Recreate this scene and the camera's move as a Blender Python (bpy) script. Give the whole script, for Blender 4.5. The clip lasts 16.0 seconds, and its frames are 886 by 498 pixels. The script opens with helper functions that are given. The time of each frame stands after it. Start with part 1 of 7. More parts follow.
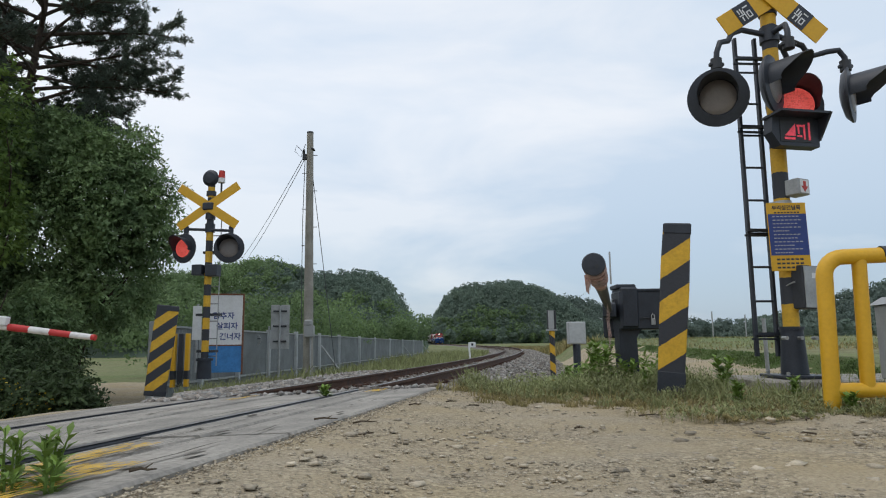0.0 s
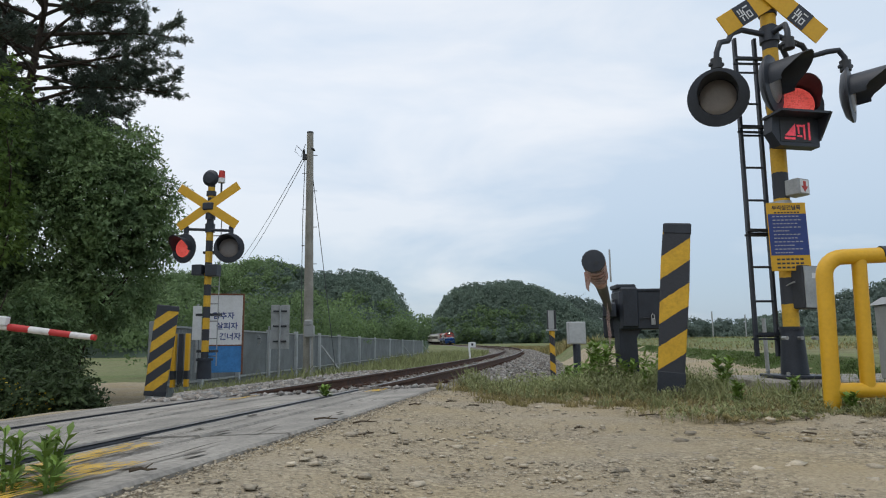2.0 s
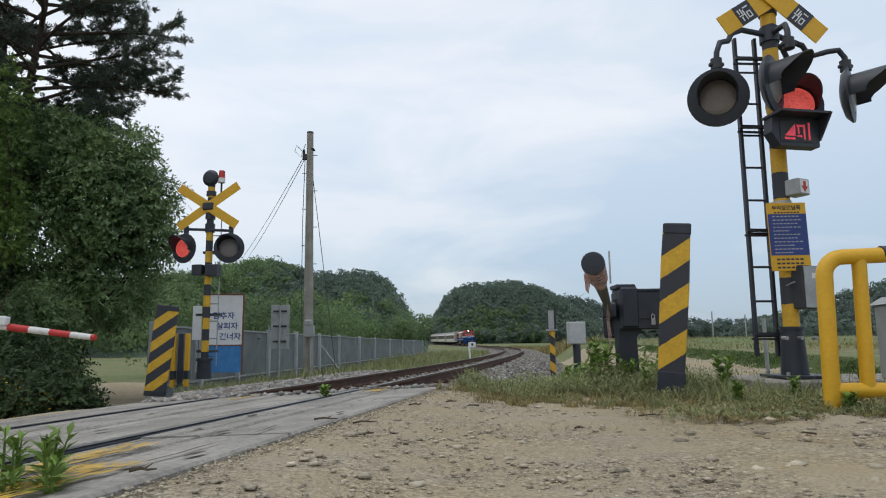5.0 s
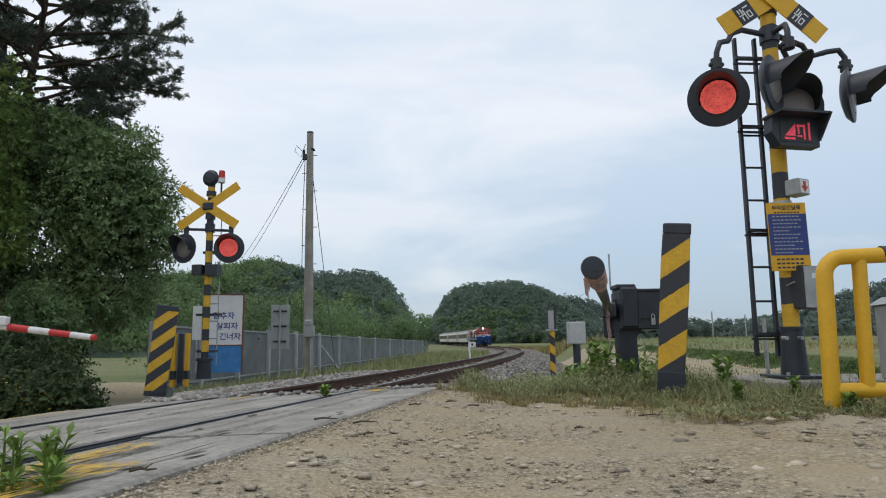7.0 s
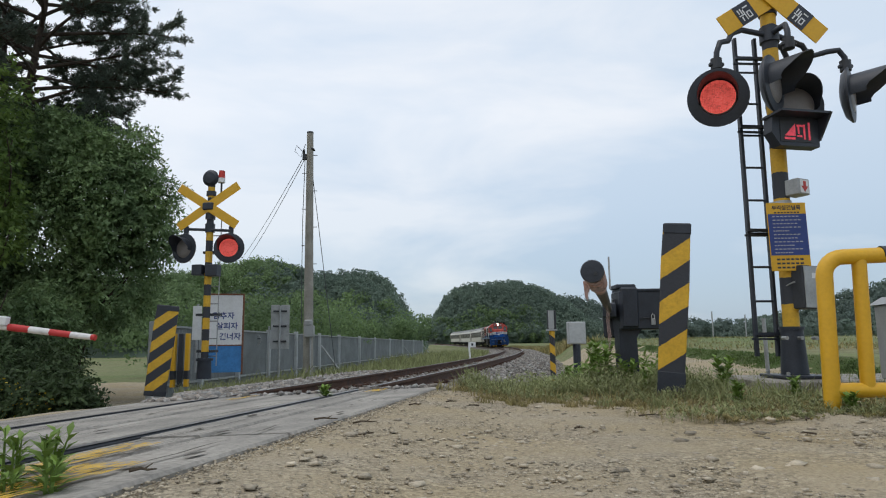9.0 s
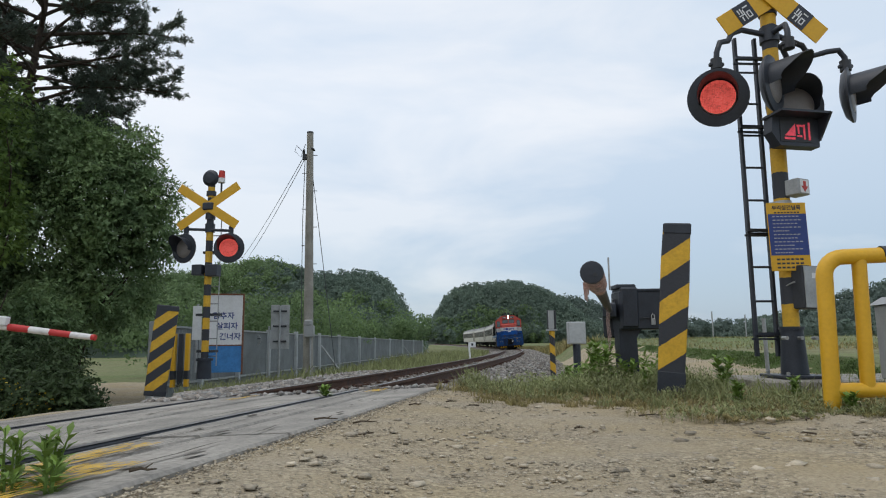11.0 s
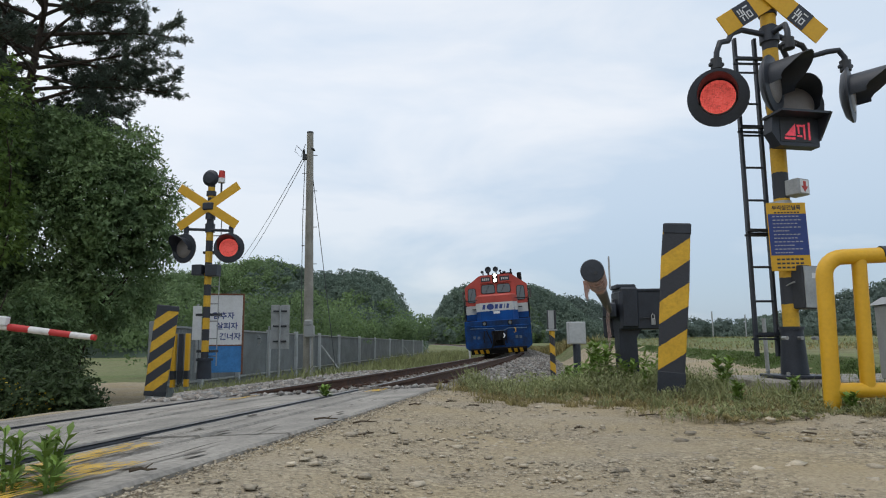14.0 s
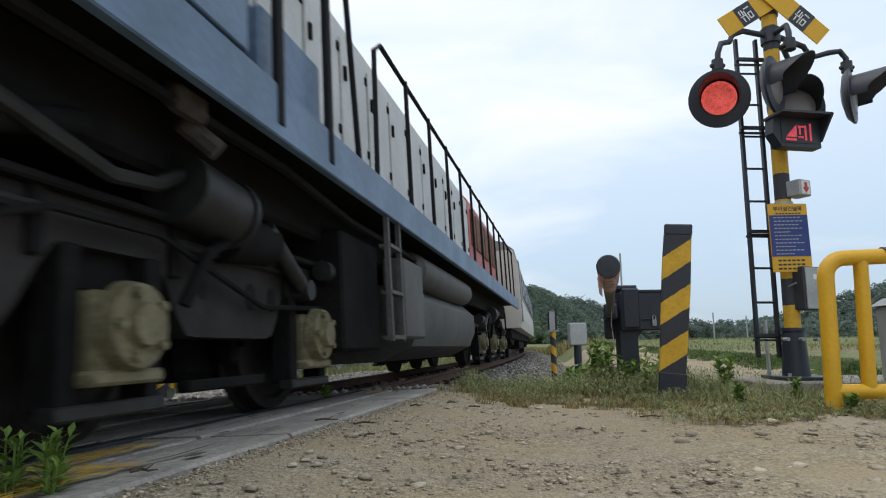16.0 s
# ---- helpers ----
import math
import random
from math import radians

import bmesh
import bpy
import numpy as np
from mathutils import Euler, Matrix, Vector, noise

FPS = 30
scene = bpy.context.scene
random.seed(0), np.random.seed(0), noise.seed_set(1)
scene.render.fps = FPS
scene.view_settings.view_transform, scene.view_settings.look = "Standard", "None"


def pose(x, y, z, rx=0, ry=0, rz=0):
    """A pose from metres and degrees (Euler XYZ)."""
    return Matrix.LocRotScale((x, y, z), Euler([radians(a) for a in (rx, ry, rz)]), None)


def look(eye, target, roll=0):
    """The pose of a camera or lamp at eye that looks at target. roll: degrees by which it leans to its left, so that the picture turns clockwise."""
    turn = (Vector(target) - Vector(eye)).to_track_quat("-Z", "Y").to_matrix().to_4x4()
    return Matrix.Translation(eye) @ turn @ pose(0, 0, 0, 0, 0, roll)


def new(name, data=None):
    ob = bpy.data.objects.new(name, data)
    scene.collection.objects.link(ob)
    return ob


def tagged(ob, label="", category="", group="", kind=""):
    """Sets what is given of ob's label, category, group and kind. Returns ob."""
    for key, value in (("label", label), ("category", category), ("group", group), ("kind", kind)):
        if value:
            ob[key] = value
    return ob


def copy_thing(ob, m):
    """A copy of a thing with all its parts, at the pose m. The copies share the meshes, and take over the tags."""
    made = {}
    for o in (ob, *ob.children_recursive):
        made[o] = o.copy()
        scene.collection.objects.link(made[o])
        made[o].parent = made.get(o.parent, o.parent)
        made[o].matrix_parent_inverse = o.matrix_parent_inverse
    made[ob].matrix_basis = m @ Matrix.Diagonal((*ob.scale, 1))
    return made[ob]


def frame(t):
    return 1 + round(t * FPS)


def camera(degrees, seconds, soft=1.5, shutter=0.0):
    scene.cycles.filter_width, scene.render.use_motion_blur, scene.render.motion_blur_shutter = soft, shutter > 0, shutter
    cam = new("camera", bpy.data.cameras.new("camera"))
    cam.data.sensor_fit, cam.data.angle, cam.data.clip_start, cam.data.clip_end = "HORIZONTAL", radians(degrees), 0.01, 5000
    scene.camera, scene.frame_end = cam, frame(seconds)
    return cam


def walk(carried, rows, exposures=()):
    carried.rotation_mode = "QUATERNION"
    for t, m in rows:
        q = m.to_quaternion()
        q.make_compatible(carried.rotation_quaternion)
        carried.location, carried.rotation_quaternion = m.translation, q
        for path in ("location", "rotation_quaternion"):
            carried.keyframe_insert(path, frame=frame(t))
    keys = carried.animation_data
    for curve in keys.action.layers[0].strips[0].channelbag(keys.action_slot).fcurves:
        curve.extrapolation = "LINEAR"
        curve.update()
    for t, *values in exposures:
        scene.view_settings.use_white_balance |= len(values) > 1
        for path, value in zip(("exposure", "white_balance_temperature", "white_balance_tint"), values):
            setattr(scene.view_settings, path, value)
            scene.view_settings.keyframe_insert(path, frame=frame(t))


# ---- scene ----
# the camera stands still beside the level crossing; a passing train shakes it a little
cam = camera(70.47, 16.0, soft=1.1, shutter=0.10)
EYE = 0.4825


def eye_pose(pitch, yaw, roll):
    return pose(0, 0, EYE) @ pose(0, 0, 0, 0, 0, yaw) @ pose(0, 0, 0, 90 + pitch, 0, 0) @ pose(0, 0, 0, 0, 0, roll)


STILL = eye_pose(8.253, 0, -0.7)
walk(cam, [(0, STILL), (15.6, STILL), (15.85, eye_pose(8.30, 0.04, -0.7)), (16.0, eye_pose(8.34, 0.09, -0.66))],
     exposures=[(0, 0.0), (15.3, 0.0), (15.9, 0.2), (16.0, 0.24)])

# ---- light: a bright overcast sky ----
world = bpy.data.worlds.new("overcast_sky")
scene.world = world
world.use_nodes = True
wn, wl = world.node_tree.nodes, world.node_tree.links
wn.clear()


def wnode(kind, **values):
    n = wn.new(kind)
    for k, v in values.items():
        n.inputs[k].default_value = v
    return n


out = wn.new("ShaderNodeOutputWorld")
sky = wn.new("ShaderNodeTexSky")
sky.sky_type, sky.sun_disc, sky.sun_elevation, sky.sun_rotation = "NISHITA", False, radians(65), radians(-50)
bg_sky = wnode("ShaderNodeBackground", Strength=0.03)
wl.new(sky.outputs[0], bg_sky.inputs[0])
coord = wn.new("ShaderNodeTexCoord")
# cloud veil: soft stretched noise over a blue-grey gradient
mapping = wnode("ShaderNodeMapping", Scale=(1.0, 1.0, 3.2), Location=(0.3, 0.1, 0.2))
wl.new(coord.outputs["Generated"], mapping.inputs[0])
cloud = wnode("ShaderNodeTexNoise", Scale=2.1, Detail=5.0, Roughness=0.52, Distortion=0.35)
wl.new(mapping.outputs[0], cloud.inputs["Vector"])
split = wn.new("ShaderNodeSeparateXYZ")
wl.new(coord.outputs["Generated"], split.inputs[0])
height = wn.new("ShaderNodeMapRange")
height.inputs["From Min"].default_value, height.inputs["From Max"].default_value = 0.0, 0.55
wl.new(split.outputs[2], height.inputs[0])
grad = wn.new("ShaderNodeValToRGB")
grad.color_ramp.elements[0].color = (0.45, 0.57, 0.70, 1)
grad.color_ramp.elements[1].color = (0.69, 0.765, 0.845, 1)
e = grad.color_ramp.elements.new(0.35)
e.color = (0.575, 0.675, 0.78, 1)
wl.new(height.outputs[0], grad.inputs[0])
veil = wn.new("ShaderNodeValToRGB")
veil.color_ramp.elements[0].position, veil.color_ramp.elements[1].position = 0.40, 0.62
# the cover thins out a little towards the east
thin_ = wn.new("ShaderNodeMath")
thin_.operation = "MULTIPLY_ADD"
thin_.inputs[1].default_value = -0.16
wl.new(split.outputs[0], thin_.inputs[0])
wl.new(cloud.outputs["Fac"], thin_.inputs[2])
wl.new(thin_.outputs[0], veil.inputs[0])
mix = wn.new("ShaderNodeMix")
mix.data_type = "RGBA"
mix.inputs[7].default_value = (0.845, 0.865, 0.885, 1)
wl.new(veil.outputs[0], mix.inputs[0])
wl.new(grad.outputs[0], mix.inputs[6])
bg_cloud = wnode("ShaderNodeBackground", Strength=0.92)
# the cloud deck is thicker and greyer towards the horizon all round
low_sky = wn.new("ShaderNodeValToRGB")
low_sky.color_ramp.elements[0].color, low_sky.color_ramp.elements[1].color = (0.70, 0.735, 0.78, 1), (1, 1, 1, 1)
low_sky.color_ramp.elements[1].position = 0.62
wl.new(height.outputs[0], low_sky.inputs[0])
dim = wn.new("ShaderNodeMix")
dim.data_type, dim.blend_type = "RGBA", "MULTIPLY"
dim.inputs[0].default_value = 1.0
wl.new(mix.outputs[2], dim.inputs[6])
wl.new(low_sky.outputs[0], dim.inputs[7])
wl.new(dim.outputs[2], bg_cloud.inputs[0])
add = wn.new("ShaderNodeAddShader")
wl.new(bg_sky.outputs[0], add.inputs[0])
wl.new(bg_cloud.outputs[0], add.inputs[1])
wl.new(add.outputs[0], out.inputs[0])

sun = new("sun", bpy.data.lights.new("sun", "SUN"))
sun.data.energy, sun.data.angle, sun.data.color = 0.8, radians(40), (1.0, 0.96, 0.9)
sun.matrix_world = look((0, 0, 0), (0.25, 0.2, -1.0))


# ---- materials ----
def mat(name, base, rough=0.6, metal=0.0, var=0.25, scale=6.0, bump=0.15, fine=60.0, tint=None, spec=0.4, rnd=0.0, emit=0.0, bdist=0.02):
    """Base colour varied at two scales, with a matching fine relief. tint: a second colour in large patches."""
    m = bpy.data.materials.new(name)
    m.use_nodes = True
    n, l = m.node_tree.nodes, m.node_tree.links
    b = n["Principled BSDF"]
    b.inputs["Metallic"].default_value = metal
    b.inputs["Specular IOR Level"].default_value = spec
    tc = n.new("ShaderNodeTexCoord")
    big, small = n.new("ShaderNodeTexNoise"), n.new("ShaderNodeTexNoise")
    big.inputs["Scale"].default_value, big.inputs["Detail"].default_value = scale, 4
    small.inputs["Scale"].default_value, small.inputs["Detail"].default_value = fine, 3
    l.new(tc.outputs["Object"], big.inputs["Vector"])
    l.new(tc.outputs["Object"], small.inputs["Vector"])
    ramp = n.new("ShaderNodeValToRGB")
    c2 = tint or [c * (1 - var) for c in base]
    ramp.color_ramp.elements[0].position, ramp.color_ramp.elements[1].position = 0.36, 0.64
    ramp.color_ramp.elements[0].color, ramp.color_ramp.elements[1].color = (*c2, 1), (*base, 1)
    l.new(big.outputs["Fac"], ramp.inputs[0])
    mul = n.new("ShaderNodeMix")
    mul.data_type, mul.blend_type = "RGBA", "MULTIPLY"
    mul.inputs[0].default_value = min(1, var * 1.6)
    r2 = n.new("ShaderNodeValToRGB")
    r2.color_ramp.elements[0].position, r2.color_ramp.elements[1].position = 0.3, 0.6
    r2.color_ramp.elements[0].color = (0.45, 0.45, 0.45, 1)
    l.new(small.outputs["Fac"], r2.inputs[0])
    l.new(ramp.outputs[0], mul.inputs[6])
    l.new(r2.outputs[0], mul.inputs[7])
    col = mul.outputs[2]
    if rnd:
        info = n.new("ShaderNodeObjectInfo") if rnd > 0 else n.new("ShaderNodeNewGeometry")
        hsv = n.new("ShaderNodeHueSaturation")
        mr = n.new("ShaderNodeMapRange")
        mr.inputs["To Min"].default_value, mr.inputs["To Max"].default_value = 1 - abs(rnd), 1 + abs(rnd)
        l.new(info.outputs["Random" if rnd > 0 else "Random Per Island"], mr.inputs[0])
        l.new(mr.outputs[0], hsv.inputs["Value"])
        l.new(col, hsv.inputs["Color"])
        col = hsv.outputs[0]
    l.new(col, b.inputs["Base Color"])
    rr = n.new("ShaderNodeMapRange")
    rr.inputs["To Min"].default_value, rr.inputs["To Max"].default_value = max(0.05, rough - 0.12), min(1, rough + 0.12)
    l.new(small.outputs["Fac"], rr.inputs[0])
    l.new(rr.outputs[0], b.inputs["Roughness"])
    if bump:
        bp = n.new("ShaderNodeBump")
        bp.inputs["Strength"].default_value, bp.inputs["Distance"].default_value = bump, bdist
        l.new(small.outputs["Fac"], bp.inputs["Height"])
        l.new(bp.outputs[0], b.inputs["Normal"])
    if emit:
        b.inputs["Emission Color"].default_value, b.inputs["Emission Strength"].default_value = (*base, 1), emit
    return m


def leaf_mat(name, a, b_, rough=0.6, through_=0.25, patch=0.9, rnd=0.35):
    m = mat(name, a, rough, var=0.2, scale=patch, fine=9.0 * patch, bump=0, tint=b_, rnd=-rnd, spec=0.2)
    n, l = m.node_tree.nodes, m.node_tree.links
    p = n["Principled BSDF"]
    tr, mx, o = n.new("ShaderNodeBsdfTranslucent"), n.new("ShaderNodeMixShader"), n["Material Output"]
    mx.inputs[0].default_value = through_
    l.new(p.inputs["Base Color"].links[0].from_socket, tr.inputs["Color"])
    l.new(p.outputs[0], mx.inputs[1])
    l.new(tr.outputs[0], mx.inputs[2])
    l.new(mx.outputs[0], o.inputs["Surface"])
    return m


def striped(name, axis, slope, period, share, a=(0.70, 0.41, 0.035), b_=(0.036, 0.039, 0.048), phase=0.0, other=0, rough=0.6):
    """Painted bands: colour by axis + slope * other axis, modulo the period; chipped by noise."""
    m = mat(name, a, rough, var=0.16, scale=7, fine=40, bump=0.12)
    n, l = m.node_tree.nodes, m.node_tree.links
    tc, sp = n.new("ShaderNodeTexCoord"), n.new("ShaderNodeSeparateXYZ")
    l.new(tc.outputs["Object"], sp.inputs[0])

    def op(kind, x, y):
        k = n.new("ShaderNodeMath")
        k.operation = kind
        for i, v in enumerate((x, y)):
            if isinstance(v, (int, float)):
                k.inputs[i].default_value = v
            else:
                l.new(v, k.inputs[i])
        return k.outputs[0]
    nz = n.new("ShaderNodeTexNoise")
    nz.inputs["Scale"].default_value = 25
    l.new(tc.outputs["Object"], nz.inputs["Vector"])
    v = op("ADD", sp.outputs[axis], op("MULTIPLY", sp.outputs[other], slope))
    v = op("ADD", v, op("MULTIPLY", nz.outputs["Fac"], period * 0.05))
    v = op("FRACT", op("ADD", op("DIVIDE", v, period), phase + 20.0), 0.0)
    v = op("LESS_THAN", v, share)
    mx = n.new("ShaderNodeMix")
    mx.data_type = "RGBA"
    mx.inputs[7].default_value = (*b_, 1)
    b = n["Principled BSDF"]
    l.new(b.inputs["Base Color"].links[0].from_socket, mx.inputs[6])
    l.new(v, mx.inputs[0])
    l.new(mx.outputs[2], b.inputs["Base Color"])
    return m


SAND = mat("sandy_gravel", (0.43, 0.345, 0.208), 0.95, var=0.32, scale=0.9, fine=70, bump=0.8, tint=(0.43, 0.365, 0.262), spec=0.15, bdist=0.03)


def gravel(m):
    """Cells of small stones, in patches, on top of the sandy colour."""
    n, l = m.node_tree.nodes, m.node_tree.links
    b = n["Principled BSDF"]
    tc = n.new("ShaderNodeTexCoord")
    vo, ns_ = n.new("ShaderNodeTexVoronoi"), n.new("ShaderNodeTexNoise")
    vo.inputs["Scale"].default_value = 58
    ns_.inputs["Scale"].default_value, ns_.inputs["Detail"].default_value = 1.7, 5
    l.new(tc.outputs["Object"], vo.inputs["Vector"])
    l.new(tc.outputs["Object"], ns_.inputs["Vector"])
    patch, tone, sep = n.new("ShaderNodeMapRange"), n.new("ShaderNodeMapRange"), n.new("ShaderNodeSeparateColor")
    patch.inputs["From Min"].default_value, patch.inputs["From Max"].default_value = 0.38, 0.62
    l.new(ns_.outputs["Fac"], patch.inputs[0])
    l.new(vo.outputs["Color"], sep.inputs[0])
    tone.inputs["To Min"].default_value, tone.inputs["To Max"].default_value = 0.62, 1.32
    l.new(sep.outputs[0], tone.inputs[0])
    hs, mx = n.new("ShaderNodeHueSaturation"), n.new("ShaderNodeMix")
    hs.inputs["Saturation"].default_value = 0.88
    mx.data_type = "RGBA"
    old = b.inputs["Base Color"].links[0].from_socket
    l.new(old, hs.inputs["Color"])
    l.new(tone.outputs[0], hs.inputs["Value"])
    l.new(patch.outputs[0], mx.inputs[0])
    l.new(old, mx.inputs[6])
    l.new(hs.outputs[0], mx.inputs[7])
    l.new(mx.outputs[2], b.inputs["Base Color"])
    bp, mu = n.new("ShaderNodeBump"), n.new("ShaderNodeMath")
    mu.operation = "MULTIPLY"
    l.new(vo.outputs["Distance"], mu.inputs[0])
    l.new(patch.outputs[0], mu.inputs[1])
    bp.invert = True
    bp.inputs["Strength"].default_value, bp.inputs["Distance"].default_value = 0.65, 0.015
    l.new(mu.outputs[0], bp.inputs["Height"])
    l.new(b.inputs["Normal"].links[0].from_socket, bp.inputs["Normal"])
    l.new(bp.outputs[0], b.inputs["Normal"])


gravel(SAND)
FIELD = mat("field_grass", (0.165, 0.205, 0.09), 0.95, var=0.45, scale=0.12, fine=4, bump=0.8, tint=(0.225, 0.215, 0.12), spec=0.1, bdist=0.2)
TURFBED = mat("turf_soil", (0.085, 0.125, 0.042), 0.95, var=0.4, scale=2, fine=40, bump=0.8, tint=(0.10, 0.12, 0.05), spec=0.1, bdist=0.03)
PEBBLE = mat("pebble", (0.51, 0.44, 0.335), 0.85, var=0.25, scale=5, fine=90, bump=0.3, rnd=-0.36, spec=0.2)
STONE = mat("ballast_stone", (0.31, 0.305, 0.29), 0.85, var=0.3, scale=6, fine=60, bump=0.3, tint=(0.27, 0.235, 0.20), rnd=-0.45, spec=0.2)
BED = mat("ballast_bed", (0.24, 0.215, 0.19), 0.95, var=0.5, scale=7, fine=25, bump=1.0, bdist=0.05)
CONCRETE = mat("weathered_concrete", (0.37, 0.345, 0.305), 0.85, var=0.35, scale=2.6, fine=38, bump=0.5, tint=(0.245, 0.23, 0.205))
SLEEPER = mat("sleeper_concrete", (0.24, 0.22, 0.19), 0.9, var=0.35, scale=4, fine=45, bump=0.3, tint=(0.14, 0.10, 0.07))
RUST = mat("rusty_rail_steel", (0.115, 0.058, 0.035), 0.8, 0.2, var=0.35, scale=8, fine=60, bump=0.3, tint=(0.07, 0.04, 0.03))
RAILDARK = mat("dark_rail_steel", (0.075, 0.080, 0.092), 0.5, 0.4, var=0.3, scale=6, fine=50, bump=0.1)
RAILTOP = mat("worn_rail_head", (0.20, 0.195, 0.195), 0.45, 0.5, var=0.2, scale=5, fine=50, bump=0.05)
YELLOW = mat("yellow_paint", (0.68, 0.38, 0.02), 0.42, var=0.07, scale=5, fine=40, bump=0.08)
OLDYELLOW = mat("worn_yellow_paint", (0.62, 0.38, 0.03), 0.8, var=0.3, scale=7, fine=30, bump=0.3, tint=(0.50, 0.34, 0.09))
BLACK = mat("black_paint", (0.034, 0.040, 0.054), 0.45, var=0.25, scale=6, fine=60, bump=0.08)
DARK = mat("dark_grey_metal", (0.05, 0.053, 0.06), 0.55, 0.2, var=0.25, scale=6, fine=60, bump=0.1)
GALV = mat("galvanised_steel", (0.42, 0.43, 0.43), 0.5, 0.5, var=0.18, scale=5, fine=45, bump=0.06)
GREYBOX = mat("grey_cabinet_paint", (0.36, 0.37, 0.37), 0.5, 0.1, var=0.15, scale=5, fine=50, bump=0.05)
WHITE = mat("white_sign_paint", (0.74, 0.75, 0.76), 0.5, var=0.1, scale=4, fine=30, bump=0.04)
BLUE = mat("blue_sign_paint", (0.06, 0.25, 0.58), 0.5, var=0.2, scale=4, fine=30, bump=0.05)
NAVY = mat("navy_sign_paint", (0.03, 0.055, 0.22), 0.5, var=0.12, scale=4, fine=30, bump=0.03)
RED = mat("red_paint", (0.55, 0.04, 0.03), 0.5, var=0.15, scale=6, fine=40, bump=0.05)
CONCPOLE = mat("concrete_pole", (0.36, 0.34, 0.30), 0.85, var=0.25, scale=3, fine=40, bump=0.2)
POSTGREY = mat("pale_grey_post_paint", (0.47, 0.49, 0.50), 0.6, 0.1, var=0.15, scale=4, fine=40, bump=0.05)
FENCE = mat("grey_fence_sheet", (0.225, 0.24, 0.245), 0.6, 0.2, var=0.25, scale=1.5, fine=30, bump=0.1)
CLOTH = mat("faded_pink_wrapping", (0.44, 0.27, 0.23), 0.9, var=0.4, scale=14, fine=80, bump=0.4, tint=(0.30, 0.25, 0.23))
WIRE = mat("cable_rubber", (0.09, 0.095, 0.105), 0.6, bump=0)
BARK = mat("pine_bark", (0.075, 0.055, 0.042), 0.95, var=0.4, scale=6, fine=30, bump=0.8)
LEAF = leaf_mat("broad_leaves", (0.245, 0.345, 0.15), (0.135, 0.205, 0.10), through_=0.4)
# shade among the trees is put into these two darker leaf colours
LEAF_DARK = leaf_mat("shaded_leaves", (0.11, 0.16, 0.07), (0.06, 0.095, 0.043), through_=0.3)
LEAF_SHADE = leaf_mat("deep_shade_leaves", (0.065, 0.098, 0.038), (0.04, 0.064, 0.028))
LEAF_LIGHT = leaf_mat("spring_leaves", (0.17, 0.25, 0.06), (0.10, 0.16, 0.045), through_=0.35)
NEEDLE = leaf_mat("pine_needles", (0.12, 0.15, 0.12), (0.08, 0.105, 0.085), through_=0.35)
# pine and distant hill leaves carry painted haze: paler, bluer base colours
FAR_PINE = leaf_mat("hazed_pine_foliage", (0.20, 0.265, 0.205), (0.15, 0.205, 0.165), through_=0.4, patch=0.12, rnd=0.14)
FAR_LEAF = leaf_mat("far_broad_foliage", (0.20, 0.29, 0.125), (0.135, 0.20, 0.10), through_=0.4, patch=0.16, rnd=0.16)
FAR_HILL = leaf_mat("hazed_hill_foliage", (0.175, 0.225, 0.185), (0.14, 0.185, 0.16), through_=0.4, patch=0.06, rnd=0.12)
GRASS = leaf_mat("fresh_grass", (0.295, 0.32, 0.15), (0.22, 0.235, 0.11))
TURF = leaf_mat("dark_turf", (0.13, 0.19, 0.06), (0.09, 0.14, 0.045))
DRYGRASS = leaf_mat("dry_grass", (0.36, 0.29, 0.14), (0.22, 0.20, 0.08))
WEED = leaf_mat("weed_leaves", (0.22, 0.32, 0.07), (0.15, 0.24, 0.055))
LENS_OFF = mat("unlit_smoked_lens", (0.21, 0.19, 0.185), 0.35, var=0.08, scale=20, fine=80, bump=0.2, spec=0.5)
LENS_ON = mat("lit_red_leds", (0.9, 0.12, 0.10), 0.5, var=0.3, scale=30, fine=55, bump=0.1, emit=0.58)


def led_dots(m, scale):
    """Rings of small bright points on the glowing disc."""
    n, l = m.node_tree.nodes, m.node_tree.links
    tc, vo, mr = n.new("ShaderNodeTexCoord"), n.new("ShaderNodeTexVoronoi"), n.new("ShaderNodeMapRange")
    vo.inputs["Scale"].default_value, vo.inputs["Randomness"].default_value = scale, 0.35
    l.new(tc.outputs["Object"], vo.inputs["Vector"])
    mr.inputs["From Min"].default_value, mr.inputs["From Max"].default_value = 0.15, 0.6
    mr.inputs["To Min"].default_value, mr.inputs["To Max"].default_value = 1.0, 0.22
    l.new(vo.outputs["Distance"], mr.inputs[0])
    l.new(mr.outputs[0], n["Principled BSDF"].inputs["Emission Strength"])


led_dots(LENS_ON, 62)
LED = mat("lit_display_leds", (0.8, 0.08, 0.12), 0.5, var=0.4, scale=30, fine=90, bump=0, emit=0.32)
POSTSTRIPE = striped("striped_post_paint", 2, -0.75, 0.40, 0.50, phase=0.79)
POSTSTRIPE_B = striped("striped_post_paint_far", 2, -0.9, 0.37, 0.5, phase=0.35)
POLESTRIPE = striped("banded_pole_paint", 2, 0, 0.53, 0.5, phase=0.6415)
FARSTRIPE = striped("banded_pole_paint_far", 2, 0, 0.46, 0.5, phase=0.3)
ARMSTRIPE = striped("red_white_arm_paint", 0, 0, 0.52, 0.5, a=(0.75, 0.74, 0.73), b_=(0.5, 0.04, 0.04), phase=0.2)
THINSTRIPE = striped("marker_post_paint", 2, 0.8, 0.34, 0.5, phase=0.2)
